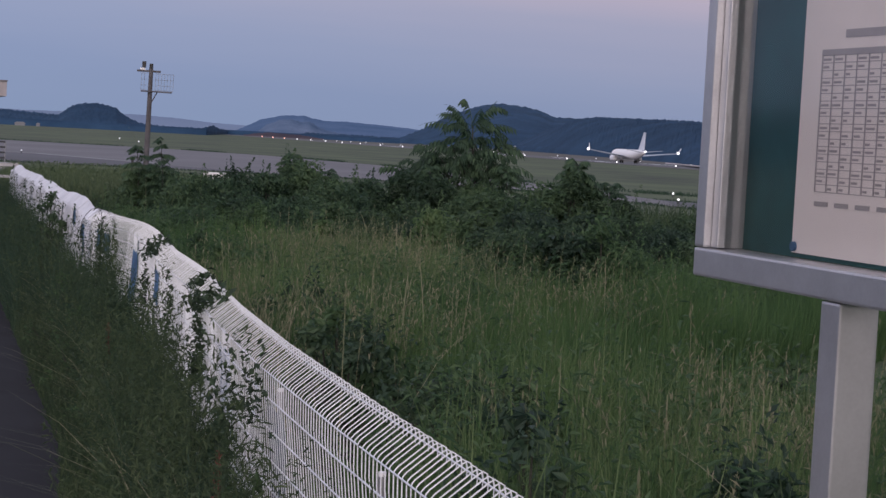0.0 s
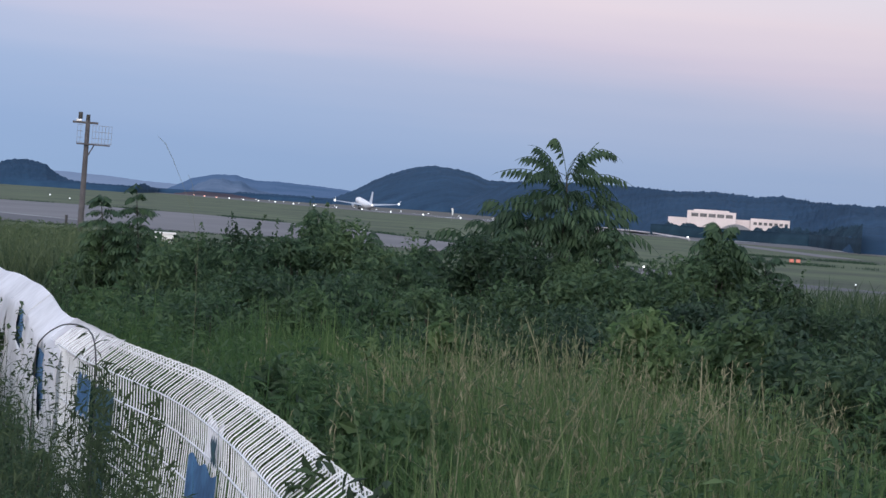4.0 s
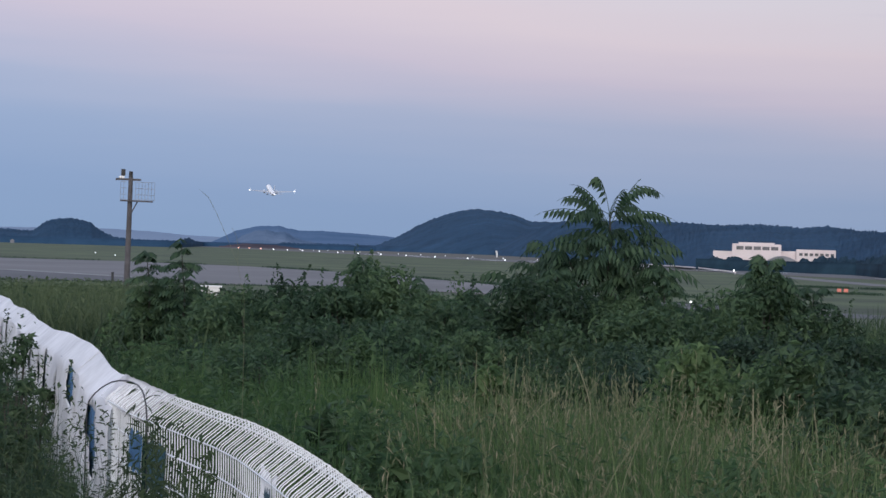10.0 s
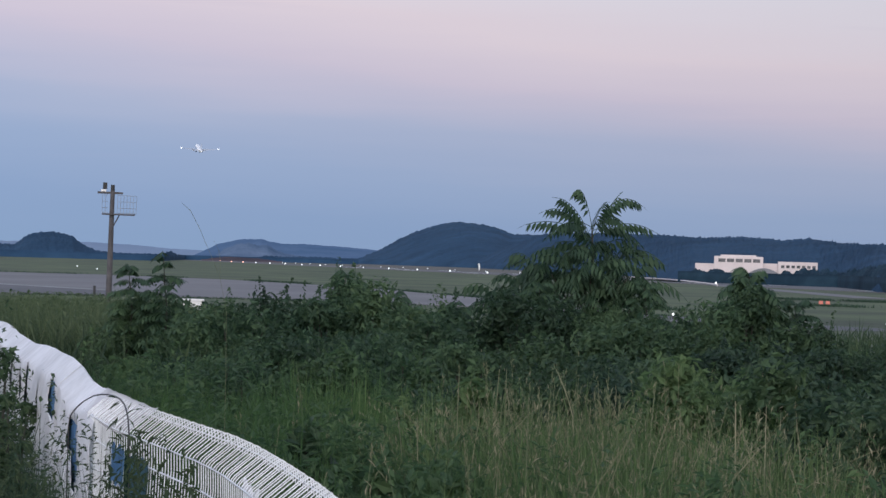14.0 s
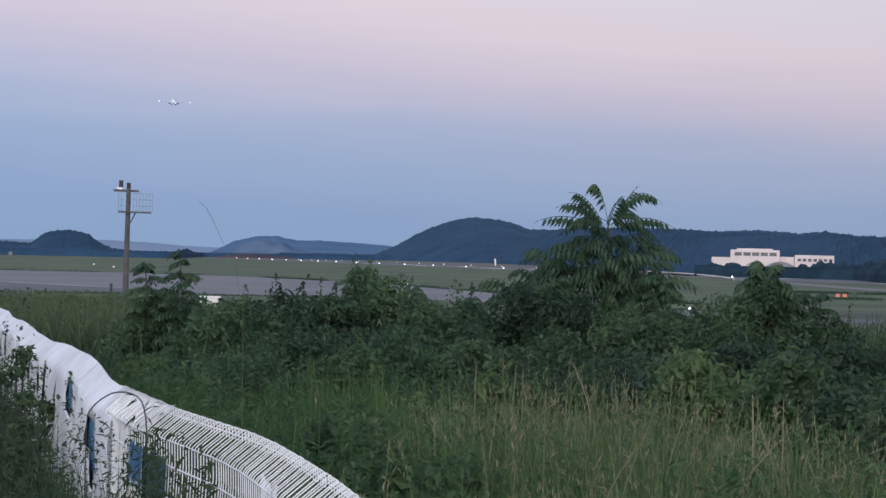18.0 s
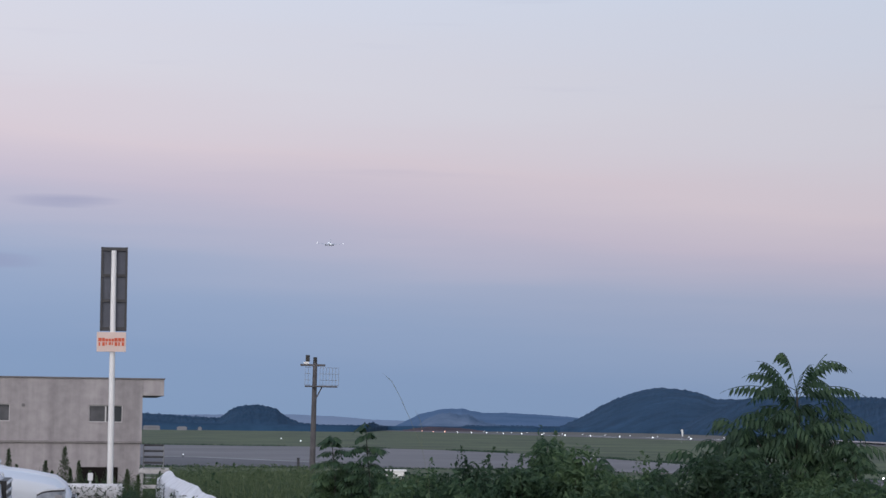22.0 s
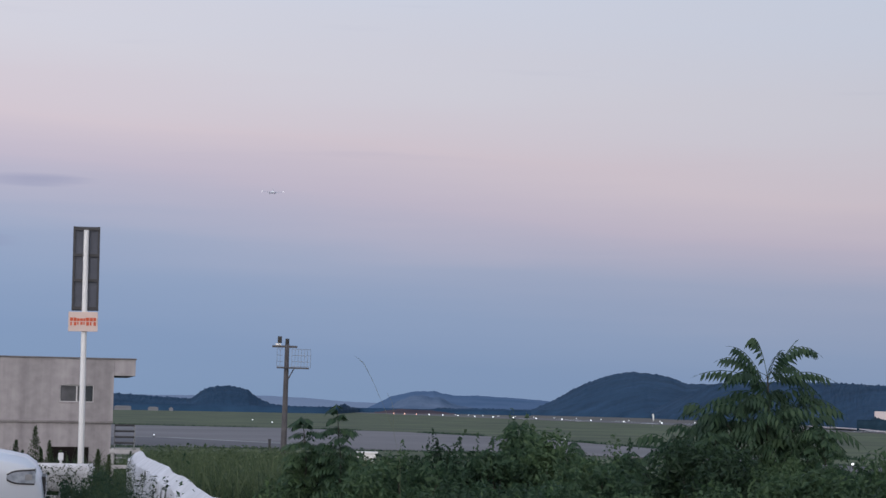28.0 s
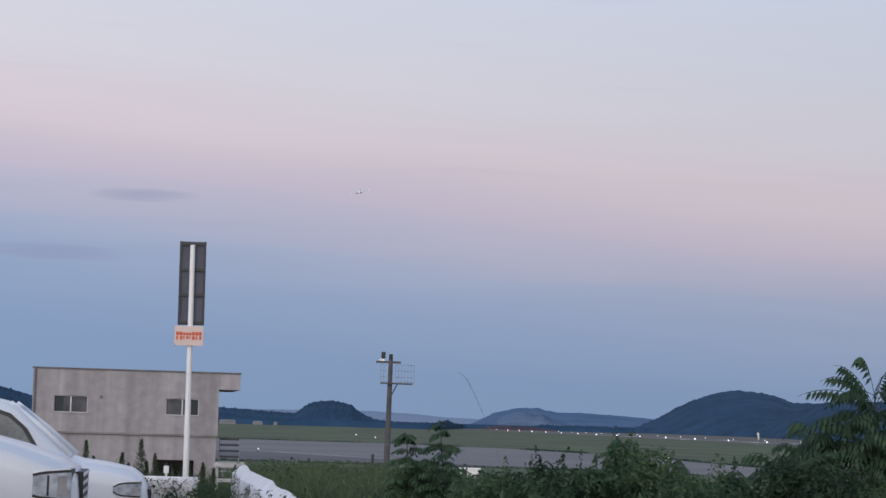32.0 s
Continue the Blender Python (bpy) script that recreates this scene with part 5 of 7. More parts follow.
    for i in range(900):
        ss = rn.uniform(-6.5, 24.2) if i < 640 else rn.uniform(-6.0, 3.0)
        la = rn.uniform(0.2, 0.8) if i < 640 else rn.uniform(0.4, 0.84)
        hgt = float(np.clip(rn.normal(0.72, 0.15), 0.3, 1.05)) * np.interp(la, [0.2, 0.4, 0.8], [0.5, 0.9, 1.05])
        m = int(80 * hgt) + 12
        q = rn.uniform(0.1, 1, m)
        lean = rn.normal(0, 0.13, 2) + np.array([-0.06, 0])
        t = rn.uniform(0, 6.28, m)
        r = 0.06 * (1.25 - q) + 0.01
        C.append(np.stack([la + lean[0] * q * hgt + np.cos(t) * r, ss + lean[1] * q * hgt + np.sin(t) * r, hgt * q], -1))
    for i in range(44):     # a few rise over the mesh
        la, ss, hgt = rn.uniform(0.70, 0.8), rn.uniform(4.7, 6.3), rn.uniform(0.8, 1.16)
        q = rn.uniform(0.1, 1, 60)
        t = rn.uniform(0, 6.28, 60)
        C.append(np.stack([la + np.cos(t) * 0.035 * (1.2 - q), ss + 0.1 * q * math.sin(i) + np.sin(t) * 0.035 * (1.2 - q), hgt * q], -1))
    C = np.concatenate(C)
    C = np.stack([*verge_xy(C[:, 0], C[:, 1]), C[:, 2]], -1)
    V, F = leaf_cloud(C, rn.uniform(0.025, 0.06, len(C)), rn, -1.3, 0.17)
    tagged(raw("fleabane_plumes", V, F, PLUME), "feathery dull green fleabane filling the verge before the fence", "weeds", kind="stuff")
    # ivy on the mesh and over the film
    C = []
    for ss, top, ln, m, wd in ((-0.55, 0.02, 0.45, 420, 0.07), (-0.3, 0.03, 0.12, 160, 0.14), (-1.9, 0.0, 0.6, 240, 0.08), (-2.6, 0.02, 0.3, 160, 0.15), (1.6, 0.01, 0.5, 220, 0.08), (3.52, 0.0, 0.5, 170, 0.05), (3.34, 0.03, 0.12, 60, 0.09), (3.76, 0.0, 0.45, 80, 0.04), (9.35, 0.01, 0.24, 34, 0.05), (8.75, -0.06, 0.3, 22, 0.03), (11.9, -0.05, 0.5, 120, 0.16),
                               (14.9, 0.01, 0.12, 26, 0.08), (16.6, 0.01, 0.2, 26, 0.06), (17.2, -0.1, 0.5, 50, 0.07), (20, -0.1, 0.5, 40, 0.1), (22.6, 0.01, 0.1, 26, 0.12), (23.2, -0.06, 0.6, 90, 0.12)):
        q = rn.uniform(0, 1, m) ** 0.6
        la = FENCE_LAT + bow(ss) - 0.035 - 0.02 * np.abs(rn.normal(0, 1, m)) + 0.15 * np.clip(0.2 - q, 0, 1)
        C.append(np.stack([la, ss + rn.normal(0, wd, m) + 0.05 * np.sin(q * 9), fence_top(ss) + top - q * ln], -1))
    T = []
    for ss, wd, m in ((3.98, 0.035, 20), (3.5, 0.12, 42), (3.15, 0.08, 24), (-0.4, 0.16, 70), (0.6, 0.1, 40)):    # tangles lying over the roll
        q = rn.uniform(0, 1, m)
        T.append(np.stack([FENCE_LAT + bow(ss) - 0.02 + 0.11 * q, ss + rn.normal(0, wd, m), fence_top(ss) - 0.08 + 0.09 * q + rn.uniform(0, 0.03, m)], -1))
    for name, C, small, big, lab in (("ivy_tangle", np.concatenate(T), 0.032, 0.062, "dark ivy tangle lying over the rolled wire top"), ("ivy_creeper", np.concatenate(C), 0.018, 0.042, "dark ivy creeping over the mesh and film")):
        C = np.stack([CS * C[:, 0] - SN * C[:, 1], SN * C[:, 0] + CS * C[:, 1], C[:, 2]], -1)
        V, F = leaf_cloud(C, rn.uniform(small, big, len(C)), rn, 0.8, 0.6)
        tagged(raw(name, V, F, IVY), lab, "ivy", kind="stuff")
    x = rn.uniform(0.48, 0.80, 900)
    s = rn.uniform(-6.5, 9, 900)
    blades("dead_verge_stalks", *verge_xy(x, s), np.zeros(900), rn.uniform(0.35, 0.85, 900), rn.uniform(0.003, 0.007, 900), rn.uniform(0.4, 1.5, 900), rn, STRAW,
           "bent dead brown stalks in the verge")


vegetation()


def leaf_arc(rnd, a, b, c, pairs, leaf):
    """A pinnate leaf along the curve a, b, c, its leaflets hanging in two rows. Returns verts, faces."""
    a, b, c = (np.array(q, float) for q in (a, b, c))
    pt = lambda q: a * (1 - q) ** 2 + 2 * b * q * (1 - q) + c * q * q
    V, F = [], []
    for k in range(pairs + 1):
        q = 0.2 + 0.8 * k / pairs
        p = pt(q)
        tang = pt(min(1.0, q + 0.04)) - pt(q - 0.04)
        tang /= np.linalg.norm(tang)
        side = np.cross(tang, (0, 0, 1.0))
        side /= np.linalg.norm(side) + 1e-6
        for sgn in ((-1, 1) if k < pairs else (0,)):
            out = side * sgn * 0.65 + tang * (0.55 if sgn else 1.0) + np.array([0, 0, -0.7 - 0.4 * rnd.random() if sgn else 0])
            out /= np.linalg.norm(out)
            wd = tang - out * tang.dot(out) if sgn else side
            wd /= np.linalg.norm(wd) + 1e-6
            ll = leaf * (0.72 + 0.5 * math.sin(math.pi * min(1, q))) * rnd.uniform(0.85, 1.15)
            i = len(V)
            V += [p, p + out * ll * 0.4 + wd * ll * 0.16, p + out * ll - np.array([0, 0, ll * 0.12]), p + out * ll * 0.4 - wd * ll * 0.16]
            F += [(i, i + 1, i + 2), (i, i + 2, i + 3)]
    for k in range(6):
        p, r = pt(k / 6), pt((k + 1) / 6)
        i = len(V)
        V += [p + (0.005, 0, 0), p + (-0.003, 0, 0.005), p + (-0.003, 0, -0.005), r + (0.004, 0, 0), r + (-0.002, 0, 0.004), r + (-0.002, 0, -0.004)]
        F += [(i, i + 1, i + 4, i + 3), (i + 1, i + 2, i + 5, i + 4), (i + 2, i, i + 3, i + 5)]
    return V, F


def tall_tree(rnd):
    """The tallest sapling: a fountain of long arching leaves over a spreading crown."""
    d, az0 = 24.0, 4.5
    p = at(az0, d, 0)
    p.z = gz(p.x, p.y)
    e = empty("young_sumac_tree", Matrix.Translation(p) @ pose(0, 0, 0, 0, 0, -az0), "young tree with arching pinnate leaves above the shrubs", "tree")
    u = lambda az: (az - az0) * d * radians(1)
    z = lambda el: 1.6 + math.tan(radians(el)) * d - p.z
    apex = z(1.15)
    trunk = part("trunk", tubed([(0.05, 0, -0.1), (-0.03, 0.02, apex * 0.4), (0.03, -0.02, apex * 0.75), (0.0, 0, apex)], [0.04, 0.03, 0.02, 0.008], 8), BARK, e)
    V, F = [], []

    def leafed(a, b, c, pairs=9, leaf=0.12):
        v, f = leaf_arc(rnd, a, b, c, pairs, leaf)
        o = len(V)
        V.extend(v)
        F.extend(tuple(q + o for q in ff) for ff in f)

    # the top fountain: tip bearing, tip height, bow above the chord, depth
    for az, el, bow, dep in ((3.55, 1.85, 0.22, -0.15), (3.95, 2.0, 0.42, 0.1), (3.15, 1.5, 0.30, 0.2), (2.62, 1.05, 0.22, -0.2), (5.25, 2.02, 0.1, 0.3), (5.9, 1.68, 0.42, -0.15), (6.25, 0.98, 0.25, 0.1),
                             (4.9, 1.75, 0.2, -0.45), (5.5, 1.0, 0.3, -0.5), (3.5, 0.9, 0.3, -0.5), (3.2, 0.75, 0.25, 0.5), (5.9, 0.6, 0.25, 0.45)):
        b = apex - rnd.uniform(0.0, 0.16)
        t = (u(az) * 1.02, dep, z(el + 0.1))
        leafed((0.0, 0.0, b), (t[0] * 0.5, dep * 0.5, (b + t[2]) / 2 + bow), t, 10, 0.14)
    for k in range(16):
        a, ln = rnd.uniform(0, 6.28), rnd.uniform(0.25, 0.5)
        b = apex - rnd.uniform(0.02, 0.7)
        t = (math.cos(a) * ln, math.sin(a) * ln, b + rnd.uniform(-0.2, 0.1))
        leafed((0, 0, b - 0.05), (t[0] * 0.5, t[1] * 0.5, b + 0.14), t, 5, 0.15)
    # limbs ending in whorls, in open tiers
    for az, el, dep in ((2.75, -0.1, 0.1), (3.7, 0.25, -0.3), (5.35, 0.3, 0.25), (5.75, -0.25, -0.2), (2.2, -0.62, -0.2), (4.6, 0.45, 0.3), (4.5, -0.15, -0.4), (3.4, -0.7, -0.4), (5.4, -0.8, -0.45), (6.0, -1.0, 0.1),
                        (1.75, -1.25, 0.15), (4.3, -1.0, -0.5), (3.9, -0.45, 0.4), (5.0, -0.6, 0.4), (2.9, -1.3, -0.3), (5.6, -1.5, -0.3), (2.1, -1.8, -0.4), (3.6, -1.7, -0.5), (4.7, -1.6, -0.5), (6.3, -1.7, -0.2), (1.5, -0.9, 0.3),
                        (4.05, -0.05, -0.4), (3.2, -0.25, -0.2), (5.65, 0.05, 0.1), (2.95, -0.6, 0.3), (2.4, -0.3, 0.0), (6.0, -0.55, -0.2)):
        c = Vector((u(az) * 0.86, dep, z(el)))
        root = (0, 0, max(0.3, c.z - 0.35 - abs(c.x) * 0.5))
        part("limb", tubed([root, (c.x * 0.55, c.y * 0.6, (root[2] + c.z) / 2 - 0.04), tuple(c)], [0.016, 0.011, 0.006], 5), BARK, trunk)
        for k in range(7):
            a = 2 * math.pi * (k + rnd.uniform(-0.3, 0.3)) / 7
            ln = rnd.uniform(0.28, 0.6)
            rise = rnd.uniform(-0.25, 0.3)
            t = c + Vector((math.cos(a) * ln, math.sin(a) * ln, rise - 0.16))
            leafed(c + Vector((0, 0, rnd.uniform(-0.08, 0.05))), c + Vector((math.cos(a) * ln * 0.5, math.sin(a) * ln * 0.5, rise * 0.6 + 0.14)), t, 6, rnd.uniform(0.11, 0.16))
    raw("crown", np.array(V), F, SUMAC, e, "drooping pinnate dark green leaves")


def bushes():
    rnd = random.Random(21)
    # bearing, distance, width, height of the crown
    spec = [(-8.2, 22.5, 1.3, 1.15), (-7.2, 23, 1.5, 1.1), (-5.8, 21, 1.8, 1.15), (-4.6, 23, 1.7, 1.35), (-3.2, 22, 1.4, 1.36), (-2.4, 23, 1.6, 1.48),
            (-1.6, 22, 1.4, 1.45), (-0.6, 21, 1.8, 1.15), (0.4, 23, 1.6, 1.3), (1.6, 24, 1.7, 1.3), (2.6, 22, 1.7, 1.4), (3.7, 22.5, 1.7, 1.2), (4.8, 23, 1.7, 1.15), (5.8, 21, 1.7, 1.2),
            (6.8, 23, 1.8, 1.25), (8.0, 22, 1.6, 1.35), (8.9, 22.5, 1.1, 1.68), (9.9, 23, 1.6, 1.4), (11.0, 21, 1.8, 0.95), (12.4, 22, 1.8, 0.92), (14, 21, 1.7, 1.0), (16, 22, 1.9, 1.0),
            (18.5, 22, 1.9, 1.1), (21.5, 21, 1.9, 1.0), (-3.9, 18.5, 1.4, 0.95), (-1.9, 18.0, 1.5, 1.0), (0.4, 18, 1.5, 0.95), (6.6, 16, 1.4, 0.95), (3.2, 18.5, 1.5, 1.0), (9.4, 18, 1.6, 0.95), (12.2, 16.5, 1.4, 0.85)]
    for az, d, w, h in spec:
        p = at(az, d, 0)
        # left of bearing 1 the brightened leaf copy takes the place of BUSH
        bush("shrub", p.x, p.y, w, h * 1.03, int(3600 * w * h / 2), rnd.uniform(0.068, 0.095), rnd, *rnd.choice(((BRIGHTBUSH, "dense mid-green shrub at the edge of the airfield"), (BRIGHTBUSH if az < 1 else BUSH, "dense mid-green shrub at the edge of the airfield" if az < 1 else "dense dark green shrub at the edge of the airfield"), (WARMBUSH, "dense olive green shrub at the edge of the airfield"))))
    # lower, mixed growth between the grass and the shrubs, in two rows
    for i in range(66):
        near = i >= 36
        q = (i - 36) / 30 if near else i / 36
        az = -8 + 28 * (q + rnd.uniform(-0.012, 0.012))
        d = float(meadow_edge(az)) + rnd.uniform(0.2, 1.4) if near else rnd.uniform(15.6, 19.5)
        if near and 5.9 < az < 9.0:
            d += 2.0
        p = at(az, d, 0)
        top = 1.6 - math.tan(radians(rnd.uniform(2.5, 4.0) if near else rnd.uniform(1.8, 2.8))) * d
        h = max(0.7, top - gz(p.x, p.y))
        pale = rnd.random() < 0.10
        # same split here: brightened leaves on the left, BUSH towards the tree's shade
        bush("low_shrub" if not pale else "leafy_weed_clump", p.x, p.y, rnd.uniform(0.9, 1.35), h, int(1500 * h), rnd.uniform(0.06, 0.085), rnd, WEED if pale else rnd.choice((BRIGHTBUSH, BRIGHTBUSH, WARMBUSH) if az < 1 else (BUSH, BUSH, WARMBUSH)),
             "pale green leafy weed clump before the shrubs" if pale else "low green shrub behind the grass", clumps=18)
    # a fresh green bush standing out at the meadow's edge, and broad weeds beside it
    for az, d, w, h, mt, lab in ((7.3, 12.6, 1.2, 1.16, LIME, "fresh lime green bush at the meadow's edge"), (8.3, 12.4, 1.2, 1.1, LIME, "fresh lime green bush at the meadow's edge"), (8.8, 12.0, 0.9, 0.8, WARMBUSH, "olive leafy bush at the meadow's edge"),
                                 (2.6, 13.8, 0.9, 0.92, WARMBUSH, "olive broad-leaved weed at the meadow's edge"), (3.6, 13.6, 0.9, 0.98, WARMBUSH, "olive broad-leaved weed at the meadow's edge"), (1.2, 9.0, 0.7, 0.72, WEED, "fresh green leafy weed clump in the tall grass"),
                                 (0.4, 7.6, 0.8, 0.6, BUSH, "dark leafy weed clump in the tall grass"), (11.6, 9.2, 0.9, 0.72, BUSH, "dark leafy weed clump in the tall grass"), (12.6, 8.4, 0.9, 0.7, WARMBUSH, "olive leafy weed clump in the tall grass"),
                                 (10.6, 10.4, 0.8, 0.72, WARMBUSH, "olive leafy weed clump in the tall grass"), (13.8, 8.0, 0.9, 0.75, BUSH, "dark leafy weed clump in the tall grass"), (12.2, 7.0, 0.7, 0.55, WARMBUSH, "olive leafy weed clump in the tall grass")):
        p = at(az, d, 0)
        bush("edge_bush" if d > 11 else "meadow_weed", p.x, p.y, w, h, int(1700 * w * h), 0.075, rnd, mt, lab, clumps=16)
    rl = random.Random(77)
    # leafy weeds crowding out the grass behind the bowed mesh
    for i in range(40):
        az, d = rl.uniform(-5.5, 1.8), rl.uniform(6.5, 13.6)
        p = at(az, d, 0)
        if CS * p.x + SN * p.y < 1.45:
            continue
        mt, lab = rl.choice(((LIME, "fresh lime green leafy weed behind the mesh"), (WEED, "green leafy weed behind the mesh"), (WARMBUSH, "olive leafy weed behind the mesh"), (WEED, "green leafy weed behind the mesh")))
        bush("leafy_weed", p.x, p.y, rl.uniform(0.45, 0.8), rl.uniform(0.55, 0.88), 420, rl.uniform(0.08, 0.12), rl, mt, lab, clumps=9)
    # leafy clumps scattered through the tall grass
    for i in range(34):
        az = rl.uniform(6.5, 13) if i % 3 == 0 else rl.uniform(-4, 12)
        d = rl.uniform(6.5, 12.5)
        p = at(az, d, 0)
        if CS * p.x + SN * p.y < 1.5 or (2.0 < az < 11.5 and rl.random() < 0.6):
            continue
        dark = rl.random() < 0.15
        bush("meadow_weed", p.x, p.y, rl.uniform(0.55, 0.9), rl.uniform(0.58, 0.85), 560, rl.uniform(0.05, 0.08), rl, BUSH if dark else WEED,
             "dark leafy weed clump in the tall grass" if dark else "fresh green leafy weed clump in the tall grass", clumps=12)
    # dark leafy clumps behind the near mesh
    for i in range(58):
        lat, t = rl.uniform(1.25, 5.0) if i % 2 else rl.uniform(1.2, 2.4), rl.uniform(-5.0, 4.5)
        p = LOT @ Vector((lat, t, 0))
        if math.hypot(p.x, p.y) < 1.6 or (t > 1.0 and lat > 2.4):
            continue
        dark = rl.random() < 0.7
        bush("meadow_weed", p.x, p.y, rl.uniform(0.5, 0.85), rl.uniform(0.6, 0.95), 620, rl.uniform(0.05, 0.085), rl, BUSH if dark else WEED,
             "dark leafy weed clump in the tall grass" if dark else "fresh green leafy weed clump in the tall grass", clumps=12)
    tall_tree(rnd)
    p = at(9.1, 23, 0)
    sumac("sumac_sapling", p.x, p.y, 1.74, [(1.0, 8, 0.3, 0.3, 1.0, 0.9), (0.93, 10, 0.4, 0.2, 0.9, 0.9), (0.86, 11, 0.5, 0.2, 0.8, 0.9), (0.78, 12, 0.58, 0.1, 0.7, 0.8), (0.7, 12, 0.66, 0.0, 0.6, 0.8), (0.62, 12, 0.72, 0.0, 0.5, 0.8), (0.54, 12, 0.78, 0.0, 0.5, 0.8)], rnd,
          "lower bushy sapling with pinnate leaves", leaf=0.14, pairs=6)
    for az, d, h in ((-7.75, 22, 1.62), (-8.75, 22.3, 1.52), (-8.3, 22.6, 1.2)):
        p = at(az, d, 0)
        sumac("slim_sapling", p.x, p.y, h, [(1.0, 6, 0.16, 0.3, 0.8, 0.8), (0.87, 9, 0.26, 0.1, 0.3, 0.6), (0.74, 11, 0.33, 0.08, 0.25, 0.6), (0.61, 12, 0.37, 0.05, 0.25, 0.6), (0.48, 12, 0.42, 0.0, 0.25, 0.6), (0.36, 12, 0.46, 0.0, 0.25, 0.6)], rnd,
              "slim sapling with whorls of drooping leaves", leaf=0.095, trunk=0.016, pairs=6)
    for az, d, h in ((-2.6, 23.4, 1.52), (-1.2, 23.4, 1.3), (0.6, 23.6, 1.2), (3.0, 23.2, 1.5), (6.1, 23.4, 1.55), (10.4, 23.2, 1.4)):
        p = at(az, d, 0)
        sumac("leafy_sapling", p.x, p.y, h, [(1.0, 7, 0.3, 0.2, 0.9, 1.0), (0.88, 8, 0.4, 0.1, 0.7, 0.9), (0.75, 9, 0.5, 0.0, 0.6, 0.9), (0.6, 10, 0.5, 0.0, 0.6, 0.9)], rnd,
              "leafy sapling among the shrubs", leaf=0.09, trunk=0.015)


bushes()


def end_weeds():
    rnd = random.Random(5)
    for lat, s, h, w in ((-1.42, 25.25, 1.05, 0.08), (-0.96, 25.2, 1.24, 0.10), (-0.86, 25.3, 1.05, 0.07), (-0.54, 25.25, 1.1, 0.11), (-0.46, 25.3, 0.98, 0.08), (-0.28, 25.2, 1.27, 0.13), (-0.2, 25.3, 1.0, 0.08), (-0.1, 25.2, 1.1, 0.09),
                         (0.02, 25.25, 0.98, 0.09), (0.5, 25.1, 1.0, 0.09), (0.62, 24.7, 0.95, 0.09), (-1.75, 25.3, 1.02, 0.09), (-1.2, 25.3, 0.96, 0.08), (-0.7, 25.3, 0.95, 0.08)):
        p = LOT @ Vector((lat, s, 0))
        e = empty("horseweed", Matrix.Translation(p), "tall narrow olive brown weed behind the low end fence", "weed")
        part("stalk", tubed([(0, 0, -0.03), (0.01, 0, h * 0.5), (0.02 * math.sin(lat * 9), 0, h)], [0.008, 0.006, 0.002], 6), BARK, e)
        rq = np.random.RandomState(int(lat * 100) + 500)
        m = int(760 * h)
        q = rq.uniform(0.25, 1.02, m)
        t = rq.uniform(0, 6.28, m)
        r = w * np.interp(q, [0.25, 0.5, 0.75, 1.02], [0.9, 1.0, 0.75, 0.12]) * rq.uniform(0.2, 1.0, m)
        V, F = leaf_cloud(np.stack([np.cos(t) * r + 0.02 * math.sin(lat * 9) * q, np.sin(t) * r, h * q], -1), rq.uniform(0.03, 0.065, m), rq, -1.1, 0.22)
        raw("leaves", V, F, PLUME, e, "dense narrow leaves up the stalk")
    for lat, s, w, h in ((0.45, 8.3, 0.5, 0.62), (0.5, 9.2, 0.5, 0.72), (0.36, 10.1, 0.55, 0.6), (0.5, 11.0, 0.5, 0.74), (0.4, 12.2, 0.6, 0.66), (0.52, 13.3, 0.5, 0.76), (0.38, 14.4, 0.6, 0.7), (0.5, 15.8, 0.55, 0.74), (0.4, 17.2, 0.6, 0.7), (0.5, 18.8, 0.6, 0.74), (0.42, 20.3, 0.6, 0.72)):
        p = LOT @ Vector((lat, s, 0))
        bush("verge_bush", p.x, p.y, w, h, 900, 0.045, rnd, OLIVE, "scrubby weed clump on the verge along the fence", clumps=18)
    for lat, s, w, h in ((0.42, 1.2, 0.4, 0.45), (0.5, 2.1, 0.45, 0.55), (0.4, 3.2, 0.45, 0.5), (0.52, 4.3, 0.4, 0.62), (0.4, 5.4, 0.5, 0.55), (0.55, 6.4, 0.4, 0.7)):
        p = LOT @ Vector((lat, s, 0))
        bush("verge_bush", p.x, p.y, w, h, 700, 0.035, rnd, WEED, "pale green leafy weed clump on the verge", clumps=16)
    for lat, s, w, h, leaf, mt, lab in ((0.62, 10.4, 0.40, 1.36, 0.05, WARMBUSH, "tall olive brown weed before the wrapped fence"), (0.64, 9.8, 0.3, 1.0, 0.05, WARMBUSH, "tall olive brown weed before the wrapped fence"),
                                        (0.7, 8.5, 0.4, 0.7, 0.06, WARMBUSH, "leafy weed against the torn film"), (0.72, 7.7, 0.36, 0.66, 0.05, BUSH, "leafy weed against the torn film"),
                                        (0.68, 3.3, 0.34, 0.72, 0.09, BUSH, "broad-leaved weed against the mesh"), (0.68, -1.3, 0.36, 0.74, 0.09, BUSH, "broad-leaved weed against the mesh"), (0.66, -2.4, 0.34, 0.62, 0.08, WEED, "broad-leaved weed against the mesh")):
        p = LOT @ Vector((lat, s, 0))
        bush("tall_weed", p.x, p.y, w, h, int(620 * h), leaf, rnd, mt, lab, clumps=14)
    # dock gone to seed, rust brown
    for lat, s, h in ((0.4, -2.9, 0.72), (0.46, 1.9, 0.66)):
        p = LOT @ Vector((lat, s, 0))
        e = empty("dock_plant", Matrix.Translation(p), "rust brown dock stalk gone to seed on the verge", "weed")
        part("stalk", tubed([(0, 0, -0.02), (0.01, 0.01, h * 0.6), (0.0, 0.02, h)], [0.005, 0.004, 0.002], 6), RUST, e)
        rq = np.random.RandomState(int(h * 100))
